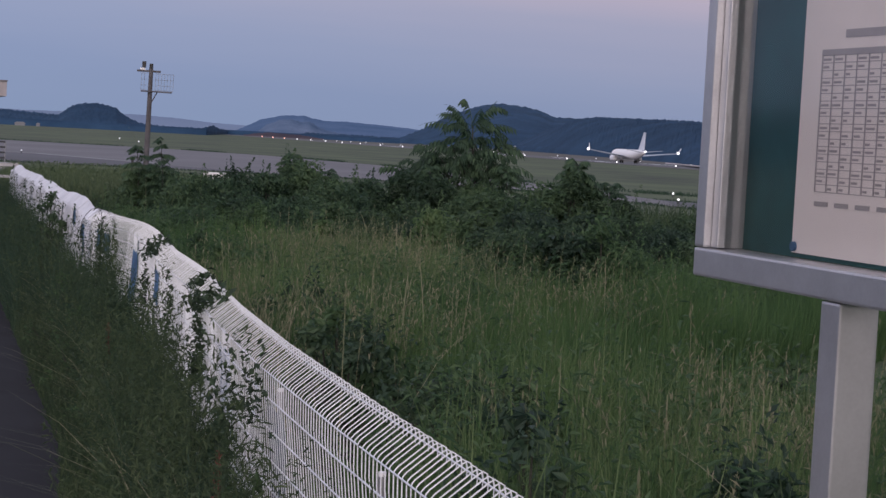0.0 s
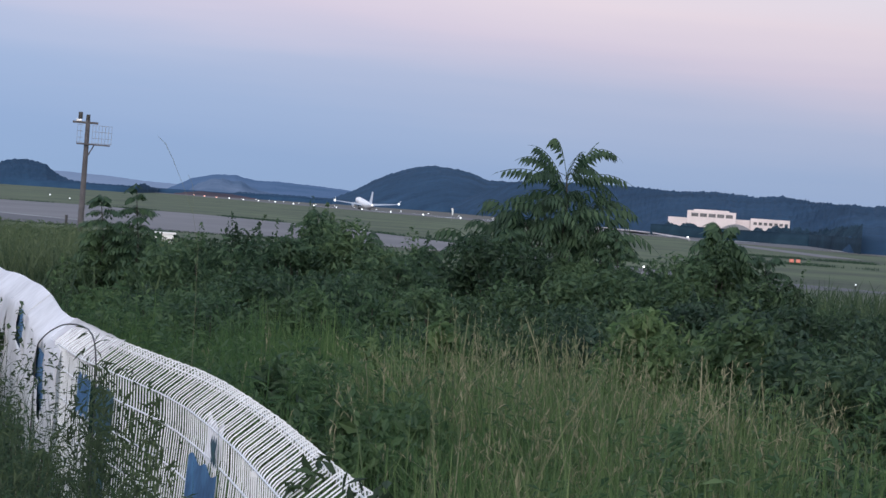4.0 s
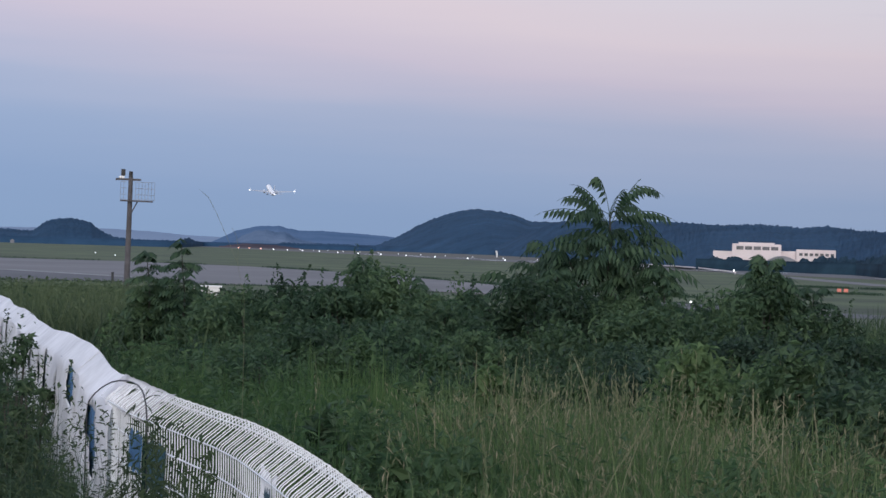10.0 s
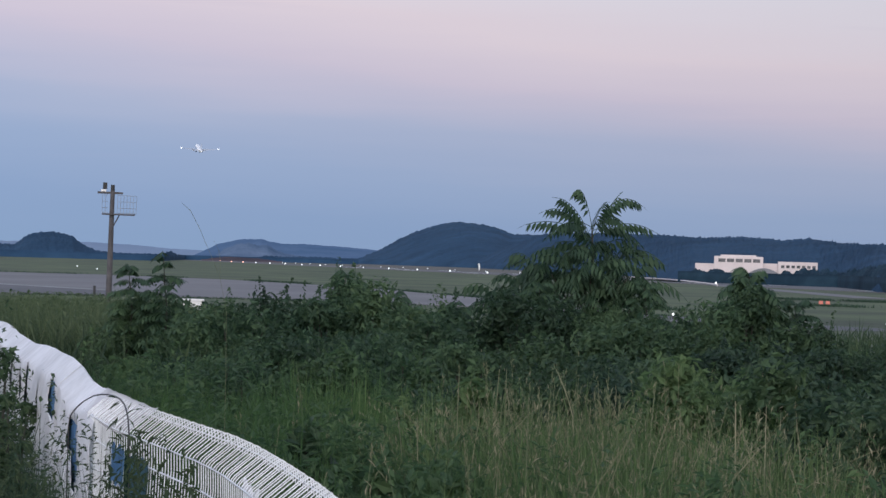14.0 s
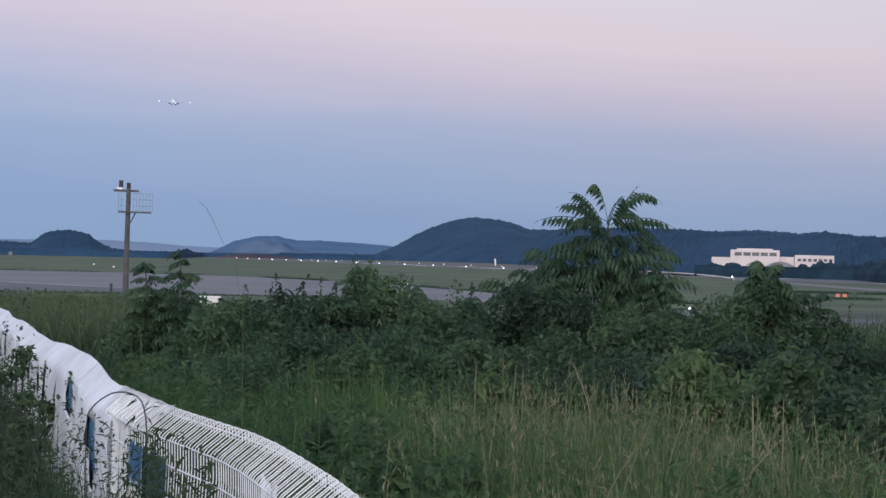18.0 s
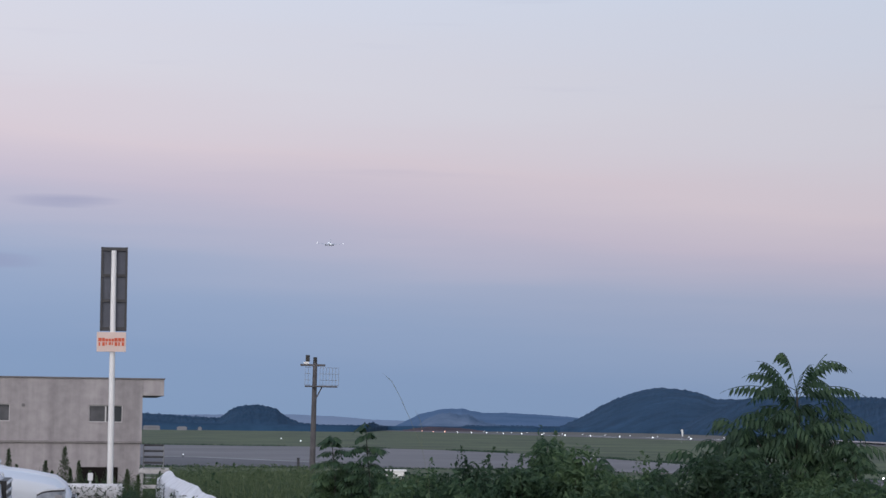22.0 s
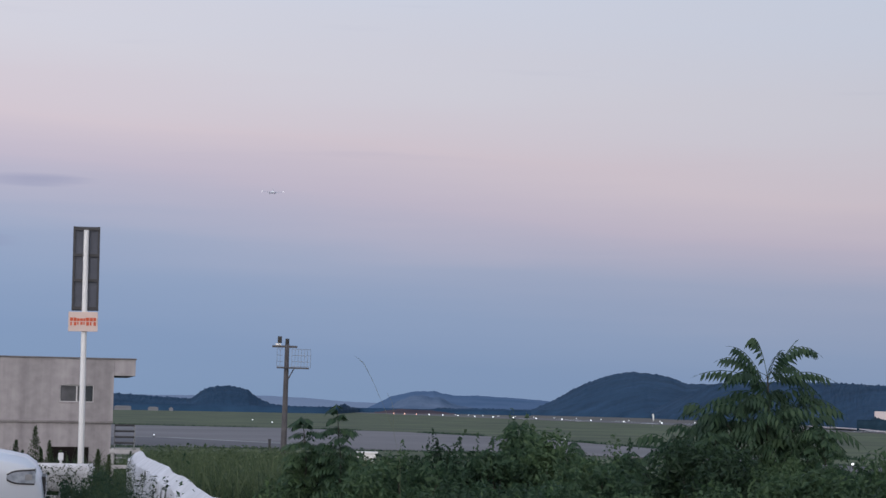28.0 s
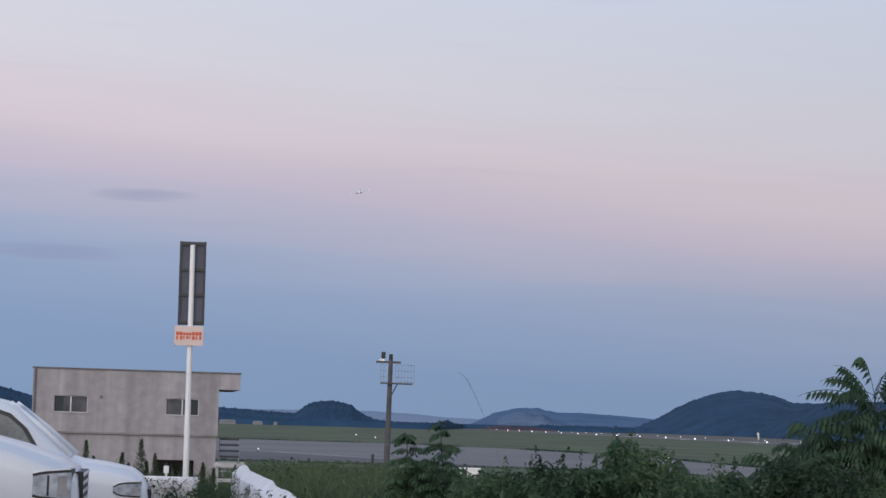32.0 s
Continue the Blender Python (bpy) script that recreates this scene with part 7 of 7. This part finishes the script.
def car(name, m, label, paint, length, width, top, belt, axle, wheel_r, lamp, grille, windows, tall=1.0):
    """A car with its nose at x=0, pointing along +x; the body runs to x=-length. top: (distance from the nose, height) of the upper outline."""
    e = empty(name, m, label, "car")
    top = [(a, b * tall) for a, b in top]
    belt *= tall
    lamp = (lamp[0], lamp[1], lamp[2] * tall, lamp[3] * tall)
    grille = (grille[0] * tall, grille[1] * tall, grille[2])
    windows = [[(a, b * tall) for a, b in w] for w in windows]
    rings = []
    ds = sorted(set([0.0, 0.04, 0.1, 0.2, 0.35, 0.5] + list(np.linspace(0.6, length - 0.5, 30)) + [length - 0.3, length - 0.12, length - 0.04, length]))
    for d in ds:
        zt = curve(top, d)
        tip = min(1.0, (d + 0.02) / 0.55)
        wh = width / 2 * (0.80 + 0.20 * math.sqrt(max(0, 1 - (1 - tip) ** 2)))
        wh *= 1.0 if d < length - 0.3 else 1 - 0.12 * (d - length + 0.3) / 0.3
        bl = min(belt, zt - 0.10)
        roofy = max(0.0, zt - belt)
        tw = wh * (0.93 - 0.16 * min(1, roofy / 0.6))
        zb = 0.24 if d > 0.12 else 0.24 + (0.12 - d) * 1.2
        ring = [(0, zt), (tw * 0.5, zt - 0.008), (tw * 0.85, zt - 0.03), (tw, zt - 0.08 - 0.02 * roofy), (wh * 0.985, bl), (wh, bl - 0.12), (wh * 0.99, 0.5), (wh * 0.97, 0.36), (wh * 0.93, zb)]
        rings.append([(-d, -y, z) for y, z in ring] + [(-d, y, z) for y, z in ring[::-1][:-1]])
    body = part("body", loft(rings), paint, e, "", True)
    sd = width / 2

    def side_y(z, d):
        """Half width of the glasshouse at a height."""
        zt = curve(top, d)
        roofy = max(0.01, zt - belt)
        tw = sd * (0.93 - 0.16 * min(1, roofy / 0.6))
        q = min(1, max(0, (z - belt) / max(0.02, zt - 0.1 - belt)))
        return sd * 0.985 + (tw - sd * 0.985) * q
    for s in (-1, 1):
        for poly in windows:
            for nm, grow, out, mt in (("window_frame", 1.06, 0.018, BLACKPLASTIC), ("side_window", 0.87, 0.024, CARGLASS)):
                cx, cz = sum(p[0] for p in poly) / len(poly), sum(p[1] for p in poly) / len(poly)
                bm = bmesh.new()
                vs = []
                for d, z in poly:
                    d2, z2 = cx + (d - cx) * grow, cz + (z - cz) * (grow - (0.04 if grow < 1 else 0))
                    vs.append(bm.verts.new((-d2, s * (side_y(z2, d2) + out), z2)))
                bm.faces.new(vs if s < 0 else vs[::-1])
                part(nm, bm, mt, body)
        # wheels
        for d in axle:
            w = part("wheel", tubed([(-d, s * (sd - 0.2), wheel_r), (-d, s * (sd - 0.015), wheel_r)], wheel_r, 24), RUBBER, e, "black tyre with a grey rim")
            part("rim", tubed([(-d, s * (sd - 0.02), wheel_r), (-d, s * (sd - 0.005), wheel_r)], wheel_r * 0.66, 20), ALU, w)
            bm = bmesh.new()
            n = 22
            o, i = [], []
            for k in range(n + 1):
                a = math.pi * k / n
                o.append(bm.verts.new((-d + math.cos(a) * wheel_r * 1.2, s * (sd + 0.004), wheel_r + math.sin(a) * wheel_r * 1.2 - 0.03)))
                i.append(bm.verts.new((-d + math.cos(a) * wheel_r * 0.2, s * (sd + 0.004), wheel_r + math.sin(a) * wheel_r * 0.2 - 0.03)))
            for k in range(n):
                bm.faces.new((o[k], o[k + 1], i[k + 1], i[k]))
            part("wheel_arch", bm, BLACKPLASTIC, body)
        # headlight wrapped round the corner, its rear end rounded off
        x0, x1, z0, z1 = lamp
        pts = []
        for q in np.linspace(0, 1, 9):
            d = x0 + (x1 - x0) * q
            tip = min(1.0, (d + 0.02) / 0.55)
            y = sd * (0.80 + 0.20 * math.sqrt(max(0, 1 - (1 - tip) ** 2)))
            pts.append((-d, s * (y + 0.008)))
        blunt = 0.06 if z1 - z0 > 0.15 else 0.25
        inner = [(-x0 + 0.02, s * sd * 0.6), (-x0 + 0.012, s * sd * 0.72)] + pts
        for nm, g, mt, off in (("headlight_trim", -0.024, CHROME, -0.005), ("headlight_bezel", -0.012, BLACKPLASTIC, -0.003), ("headlight", 0.009 if z1 - z0 > 0.15 else 0.004, LAMPGLASS, 0.003)):
            rr = []
            for k, (x, y) in enumerate(inner):
                q = max(0.0, (k - 2) / 8)
                high = z1 - (z1 - z0) * (0.10 * q + blunt * q ** 6) - g
                low = z0 + (z1 - z0) * (0.06 * q + blunt * q ** 6) + g
                rr.append([(x + off, y + s * off, low), (x + off, y + s * off, high), (x - 0.05, y - s * 0.03, high), (x - 0.05, y - s * 0.03, low)])
            part(nm, loft(rr), mt, body, "clear headlight lens" if nm == "headlight" else "")
        # bowl and turn lamp seen through the lens
        for k, mt, nm in ((2, STEEL, "reflector"),):
            (xa, ya), (xb, yb) = pts[k - 1], pts[k + 1]
            rr = []
            for q in (0.0, 0.5, 1.0):
                x, y = xa + (xb - xa) * q + 0.006, ya + (yb - ya) * q + s * 0.006
                h = 0.024 + 0.012 * abs(q - 0.5)
                rr.append([(x, y, z0 + h + 0.01), (x, y, z1 - h - 0.012), (x - 0.03, y - s * 0.02, z1 - h - 0.012), (x - 0.03, y - s * 0.02, z0 + h + 0.01)])
            part(nm, loft(rr), mt, body)
        if z1 - z0 > 0.15:      # dark ribs between the lamp's chambers
            for k in (5,):
                (xa, ya), (xb, yb) = pts[k], pts[k + 1]
                rr = [[(x + 0.008, y + s * 0.008, z0 + 0.03), (x + 0.008, y + s * 0.008, z1 - 0.035), (x - 0.03, y - s * 0.02, z1 - 0.035), (x - 0.03, y - s * 0.02, z0 + 0.03)] for x, y in ((xa, ya), (xa + (xb - xa) * 0.3, ya + (yb - ya) * 0.3))]
                part("lamp_rib", loft(rr), BLACKPLASTIC, body)
        # mirror
        md = windows[0][0][0] + 0.12
        part("mirror", boxed(-md - 0.07, -md + 0.07, s * (sd + 0.02) if s > 0 else -(sd + 0.16), (sd + 0.16) if s > 0 else -(sd + 0.02), belt + 0.0, belt + 0.11, 0.03), paint, body)
        part("side_marker", boxed(-x1 - 0.25, -x1 - 0.17, s * (sd * 0.985) - 0.008, s * (sd * 0.985) + 0.016, z0 + 0.03, z0 + 0.065), mat("amber_marker", (0.5, 0.06, 0.03), 0.3, var=0.1), body)
        part("door_handle", boxed(-windows[0][1][0] - 0.3, -windows[0][1][0] - 0.12, s * sd - 0.01, s * sd + 0.03, belt - 0.2, belt - 0.16, 0.01), paint, body)
    # windscreen between bonnet and roof
    k = [i for i in range(len(top) - 1) if (top[i + 1][1] - top[i][1]) / max(0.01, top[i + 1][0] - top[i][0]) > 0.5 and top[i][0] > 0.4]
    if k:
        (da, za), (db, zb2) = top[k[0]], top[k[-1] + 1]
        bm = bmesh.new()
        vs = []
        for q, hw in ((0.06, 0.5), (0.94, 0.38)):
            d, z = da + (db - da) * q, za + (zb2 - za) * q
            for y in ((-1, -0.5, 0, 0.5, 1) if q < 0.5 else (1, 0.5, 0, -0.5, -1)):
                vs.append(bm.verts.new((-d + 0.003, y * sd * hw, z + 0.003 - 0.003 * abs(y))))
        bm.faces.new(vs)
        part("windscreen", bm, GLASS, body)
        part("wiper", tubed([(-da - 0.02, -0.4 * sd, za + 0.012), (-da - 0.05, 0.3 * sd, za + 0.03)], 0.006, 6), BLACKPLASTIC, body)
        for y in (-1, 1):
            part("pillar", tubed([(-da + 0.04, y * sd * 0.66, za - 0.02), (-(da + db) / 2, y * sd * 0.6, (za + zb2) / 2 + 0.004), (-db - 0.06, y * sd * 0.5, zb2 + 0.002)], [0.035, 0.032, 0.03], 8), paint, body, "", True)
    # grille and bumper
    gz0, gz1, n = grille
    for i in range(n):
        z = gz0 + (gz1 - gz0) * i / max(1, n - 1)
        part("grille_slat", boxed(-0.03, 0.012, -sd * 0.56, sd * 0.56, z - 0.014, z + 0.014, 0.006), CHROME, body, "chrome grille bar")
    part("grille_back", boxed(-0.06, 0.004, -sd * 0.57, sd * 0.57, gz0 - 0.02, gz1 + 0.02), BLACKPLASTIC, body)
    part("lower_intake", boxed(-0.06, 0.005, -sd * 0.5, sd * 0.5, 0.30, 0.40, 0.01), BLACKPLASTIC, body)
    part("plate", boxed(0.006, 0.018, -0.165, 0.165, 0.42, 0.585, 0.004), WHITEPAINT, body, "plain white plate")
    return e


CARGLASS = mat("car_side_glass", (0.07, 0.082, 0.086), 0.05, var=0.4, scale=2, tone=(0.15, 0.17, 0.17), spec=0.9)
CHROME = mat("bright_trim", (0.74, 0.76, 0.80), 0.2, 0.1, var=0.1, scale=6)
LAMPGLASS = mat("headlight_lens", (0.26, 0.30, 0.36), 0.06, var=0.4, scale=9, tone=(0.58, 0.62, 0.69), bump=0.15, bscale=12, spec=0.9)
WHITE_CAR = mat("white_car_paint", (0.63, 0.668, 0.73), 0.22, var=0.03, scale=0.8, bscale=3)
PEARL_CAR = mat("pearl_car_paint", (0.595, 0.63, 0.69), 0.2, 0.1, var=0.03, scale=0.8, bscale=3)
BLACK_CAR = mat("black_car_paint", (0.008, 0.009, 0.014), 0.12, var=0.1, scale=0.8, bscale=3, spec=0.7)

car("white_van", LOT @ Matrix.Translation((-0.12, 20.9, 0.02)), "white compact van parked nose to the verge", WHITE_CAR, 4.3, 1.69,
    [(0, 0.60), (0.03, 0.80), (0.08, 0.92), (0.2, 1.0), (0.45, 1.05), (0.76, 1.085), (0.84, 1.12), (1.38, 1.60), (1.7, 1.67), (3.6, 1.70), (4.1, 1.64), (4.22, 1.3), (4.3, 0.7)], 1.06, (0.72, 3.35), 0.31,
    (0.10, 0.36, 0.74, 0.868), (0.62, 0.78, 3), [[(1.06, 1.06), (1.9, 1.08), (1.9, 1.54), (1.6, 1.545), (1.42, 1.49), (1.26, 1.36)], [(2.0, 1.08), (3.0, 1.08), (3.0, 1.55), (2.0, 1.55)], [(3.1, 1.08), (3.95, 1.08), (3.9, 1.52), (3.1, 1.55)]], 1.04)
car("pearl_minivan", LOT @ Matrix.Translation((-0.645, 16.9, 0.02)), "pearl white minivan with chrome grille parked nose to the verge", PEARL_CAR, 4.8, 1.85,
    [(0, 0.62), (0.03, 0.97), (0.12, 1.06), (0.5, 1.18), (0.9, 1.27), (1.0, 1.30), (1.75, 1.80), (2.2, 1.9), (4.2, 1.9), (4.6, 1.82), (4.74, 1.3), (4.8, 0.7)], 1.16, (0.9, 3.8), 0.34,
    (0.08, 0.36, 0.80, 1.0), (0.6, 0.97, 7), [[(1.3, 1.16), (2.3, 1.18), (2.3, 1.72), (2.0, 1.725), (1.76, 1.65), (1.56, 1.48)], [(2.4, 1.18), (3.4, 1.18), (3.4, 1.74), (2.4, 1.74)], [(3.5, 1.18), (4.4, 1.18), (4.3, 1.7), (3.5, 1.74)]], 1.12)
car("black_hatchback", LOT @ Matrix.Translation((-0.30, 12.6, 0.02)), "black hatchback with pale bumper lip parked nose to the verge", BLACK_CAR, 3.9, 1.69,
    [(0, 0.52), (0.03, 0.72), (0.14, 0.80), (0.5, 0.90), (0.9, 0.97), (1.0, 1.0), (1.7, 1.44), (2.1, 1.52), (3.2, 1.48), (3.6, 1.38), (3.82, 0.95), (3.9, 0.6)], 0.93, (0.78, 3.25), 0.30,
    (0.04, 0.5, 0.58, 0.68), (0.5, 0.62, 2), [[(1.35, 0.95), (2.1, 0.95), (2.1, 1.38), (1.75, 1.36)], [(2.2, 0.95), (3.1, 0.95), (3.2, 1.34), (2.2, 1.4)]])
e = bpy.data.objects["black_hatchback"]
part("bumper_lip", boxed(-0.3, 0.03, -0.8, 0.8, 0.16, 0.225, 0.01), WHITEPAINT, e, "pale front lip")
# ---- the aircraft ----


def wing_mesh(root, tip, chord_r, chord_t, thick, sweep, rise, side):
    """A tapered swept wing from y=root to y=tip; x is forward, negative aft."""
    rings = []
    for q in (0, 0.33, 0.66, 1.0):
        y = side * (root + (tip - root) * q)
        c = chord_r + (chord_t - chord_r) * q
        x0 = -sweep * q
        z = rise * q
        t = thick * (1 - 0.6 * q)
        rings.append([(x0, y, z), (x0 - 0.15 * c, y, z + t), (x0 - 0.5 * c, y, z + t * 0.9), (x0 - c, y, z + 0.05),
                      (x0 - 0.5 * c, y, z - t * 0.4), (x0 - 0.15 * c, y, z - t * 0.5)])
    return loft(rings)


def make_aircraft():
    e = empty("airliner", Matrix.Identity(4), "white twin-engined airliner taking off with wingtip lamps lit", "aircraft")
    # fuselage along x, nose forward, length 38 m; its belly is 1.4 m above the tyres' feet
    prof = [(19, 0.08), (18.6, 0.55), (17.6, 1.1), (16, 1.6), (13.5, 1.88), (5, 1.88), (-8, 1.88), (-12, 1.6), (-16, 0.95), (-18.6, 0.35), (-19, 0.15)]
    rings = []
    for x, r in prof:
        lift = 3.3 + (0.0 if x > -8 else (-8 - x) * 0.085) - (0.35 if x > 17 else 0)
        rings.append([(x, r * math.cos(a), lift + r * math.sin(a)) for a in (2 * math.pi * k / 20 for k in range(20))])
    fus = part("fuselage", loft(rings), AIRCRAFT_SKIN, e, "white fuselage", True)
    part("windscreen", boxed(16.9, 17.5, -0.9, 0.9, 3.75, 4.15, 0.1), GLASS, fus)
    for side in (1, -1):
        w = part("wing", wing_mesh(1.5, 17.4, 7.2, 1.7, 0.45, 8.2, 2.0, side), WING_GREY, e, "grey wing")
        w.location = (3.5, 0, 2.4)
        bm = wing_mesh(0, 2.3, 1.7, 0.6, 0.1, 1.2, 0.5, 1)
        bmesh.ops.transform(bm, matrix=pose(-4.7, side * 17.3, 4.4, side * 72, 0, 0) if side > 0 else pose(-4.7, side * 17.3, 4.4, 180 - 72, 0, 0), verts=bm.verts[:])
        part("winglet", bm, AIRCRAFT_SKIN, w).location = (-3.5, 0, -2.4)
        bm = bmesh.new()
        bmesh.ops.create_icosphere(bm, subdivisions=2, radius=0.55)
        bmesh.ops.translate(bm, vec=(-5.6, side * 17.6, 4.6), verts=bm.verts[:])
        part("wingtip_lamp", bm, LAMP_TIP, w, "glowing white wingtip lamp").location = (-3.5, 0, -2.4)
        st = part("tailplane", wing_mesh(0.4, 7.0, 3.6, 1.4, 0.2, 3.6, 0.8, side), WING_GREY, e)
        st.location = (-14.2, 0, 4.3)
        rr = []
        for x, r in ((4.6, 0.98), (4.5, 1.08), (3.0, 1.12), (1.2, 0.95), (0.2, 0.6)):
            rr.append([(x, side * 4.9 + r * math.cos(a), 1.75 + r * math.sin(a)) for a in (2 * math.pi * k / 16 for k in range(16))])
        en = part("engine", loft(rr), AIRCRAFT_SKIN, e, "", True)
        part("intake", tubed([(4.62, side * 4.9, 1.75), (4.64, side * 4.9, 1.75)], 0.86, 16), BLACKPLASTIC, en)
        part("pylon", boxed(0.5, 3.6, side * 4.9 - 0.12, side * 4.9 + 0.12, 2.5, 3.2), AIRCRAFT_SKIN, en)
        g = part("main_gear", tubed([(-0.5, side * 2.8, 2.4), (-0.5, side * 2.8, 0.6)], 0.14, 8), STEEL, e)
        for dy in (-0.4, 0.4):
            part("tyre", tubed([(-0.5, side * 2.8 + dy - 0.18, 0.56), (-0.5, side * 2.8 + dy + 0.18, 0.56)], 0.56, 14), RUBBER, g)
    fin = loft([[(-11.6, y, 4.9) for y in (-0.2, 0.2)] + [(-17.8, 0.1, 5.1), (-17.8, -0.1, 5.1)],
                [(-16.4, y, 11.6) for y in (-0.08, 0.08)] + [(-18.6, 0.05, 11.6), (-18.6, -0.05, 11.6)]])
    part("tail_fin", fin, mat("tail_fin_paint", (0.62, 0.66, 0.74), 0.35, var=0.08, scale=0.4), e, "pale blue-grey tail fin")
    ng = part("nose_gear", tubed([(13.5, 0, 2.0), (13.5, 0, 0.4)], 0.1, 8), STEEL, e)
    part("tyre", tubed([(13.5, -0.28, 0.4), (13.5, 0.28, 0.4)], 0.4, 14), RUBBER, ng)
    bm = bmesh.new()
    bmesh.ops.create_icosphere(bm, subdivisions=2, radius=0.42)
    bmesh.ops.translate(bm, vec=(-19.2, 0, 4.6), verts=bm.verts[:])
    part("tail_lamp", bm, LAMP_TIP, e, "glowing white tail lamp")
    return e


AIRLINER = make_aircraft()


def motions():
    # seconds, metres along the runway line, metres off it, height of the tyres, nose up, bank, heading off the runway line
    rows = [(0, 700, 235, -2.45, 0, 0, 0), (1, 782, 235, -2.45, 0, 0, 0), (2, 864, 235, -2.45, 0.5, 0, 0), (3, 955, 235, -2.4, 2, 0, 0), (4, 1042, 235, -2.2, 6, 0, 0),
            (5, 1125, 235, -0.5, 9, 0, 0), (6.5, 1250, 235, 5.0, 11, 0, 0), (7, 1290, 235, 8.5, 12, 0, 0), (8, 1370, 235, 17, 13, 0, 0), (9, 1452, 235, 27, 14, 0, 0),
            (11, 1625, 235, 55, 14, 0, 0), (13, 1800, 235, 84, 14, 0, 0), (16, 2070, 235, 136, 12, 0, 0), (19, 2371, 235, 187, 11, 0, 0), (23, 2760, 235, 262, 9, 0, 0),
            (25, 2950, 235, 296, 8, 0, 0), (28, 3243, 235, 350, 8, 0, 0), (30, 3480, 235, 392, 8, -8, 4), (32, 3713, 235, 430, 8, -14, 10)]
    keys = []
    for t, s, b, z, up, bank, turn in rows:
        x, y = RWXY(b, s)
        m = Matrix.Translation((x, y, z)) @ pose(0, 0, 0, 0, 0, 104 + turn) @ pose(0, 0, 0, 0, -up, 0) @ pose(0, 0, 0, bank, 0, 0)
        keys.append((t, m))
    walk(AIRLINER, keys)


motions()
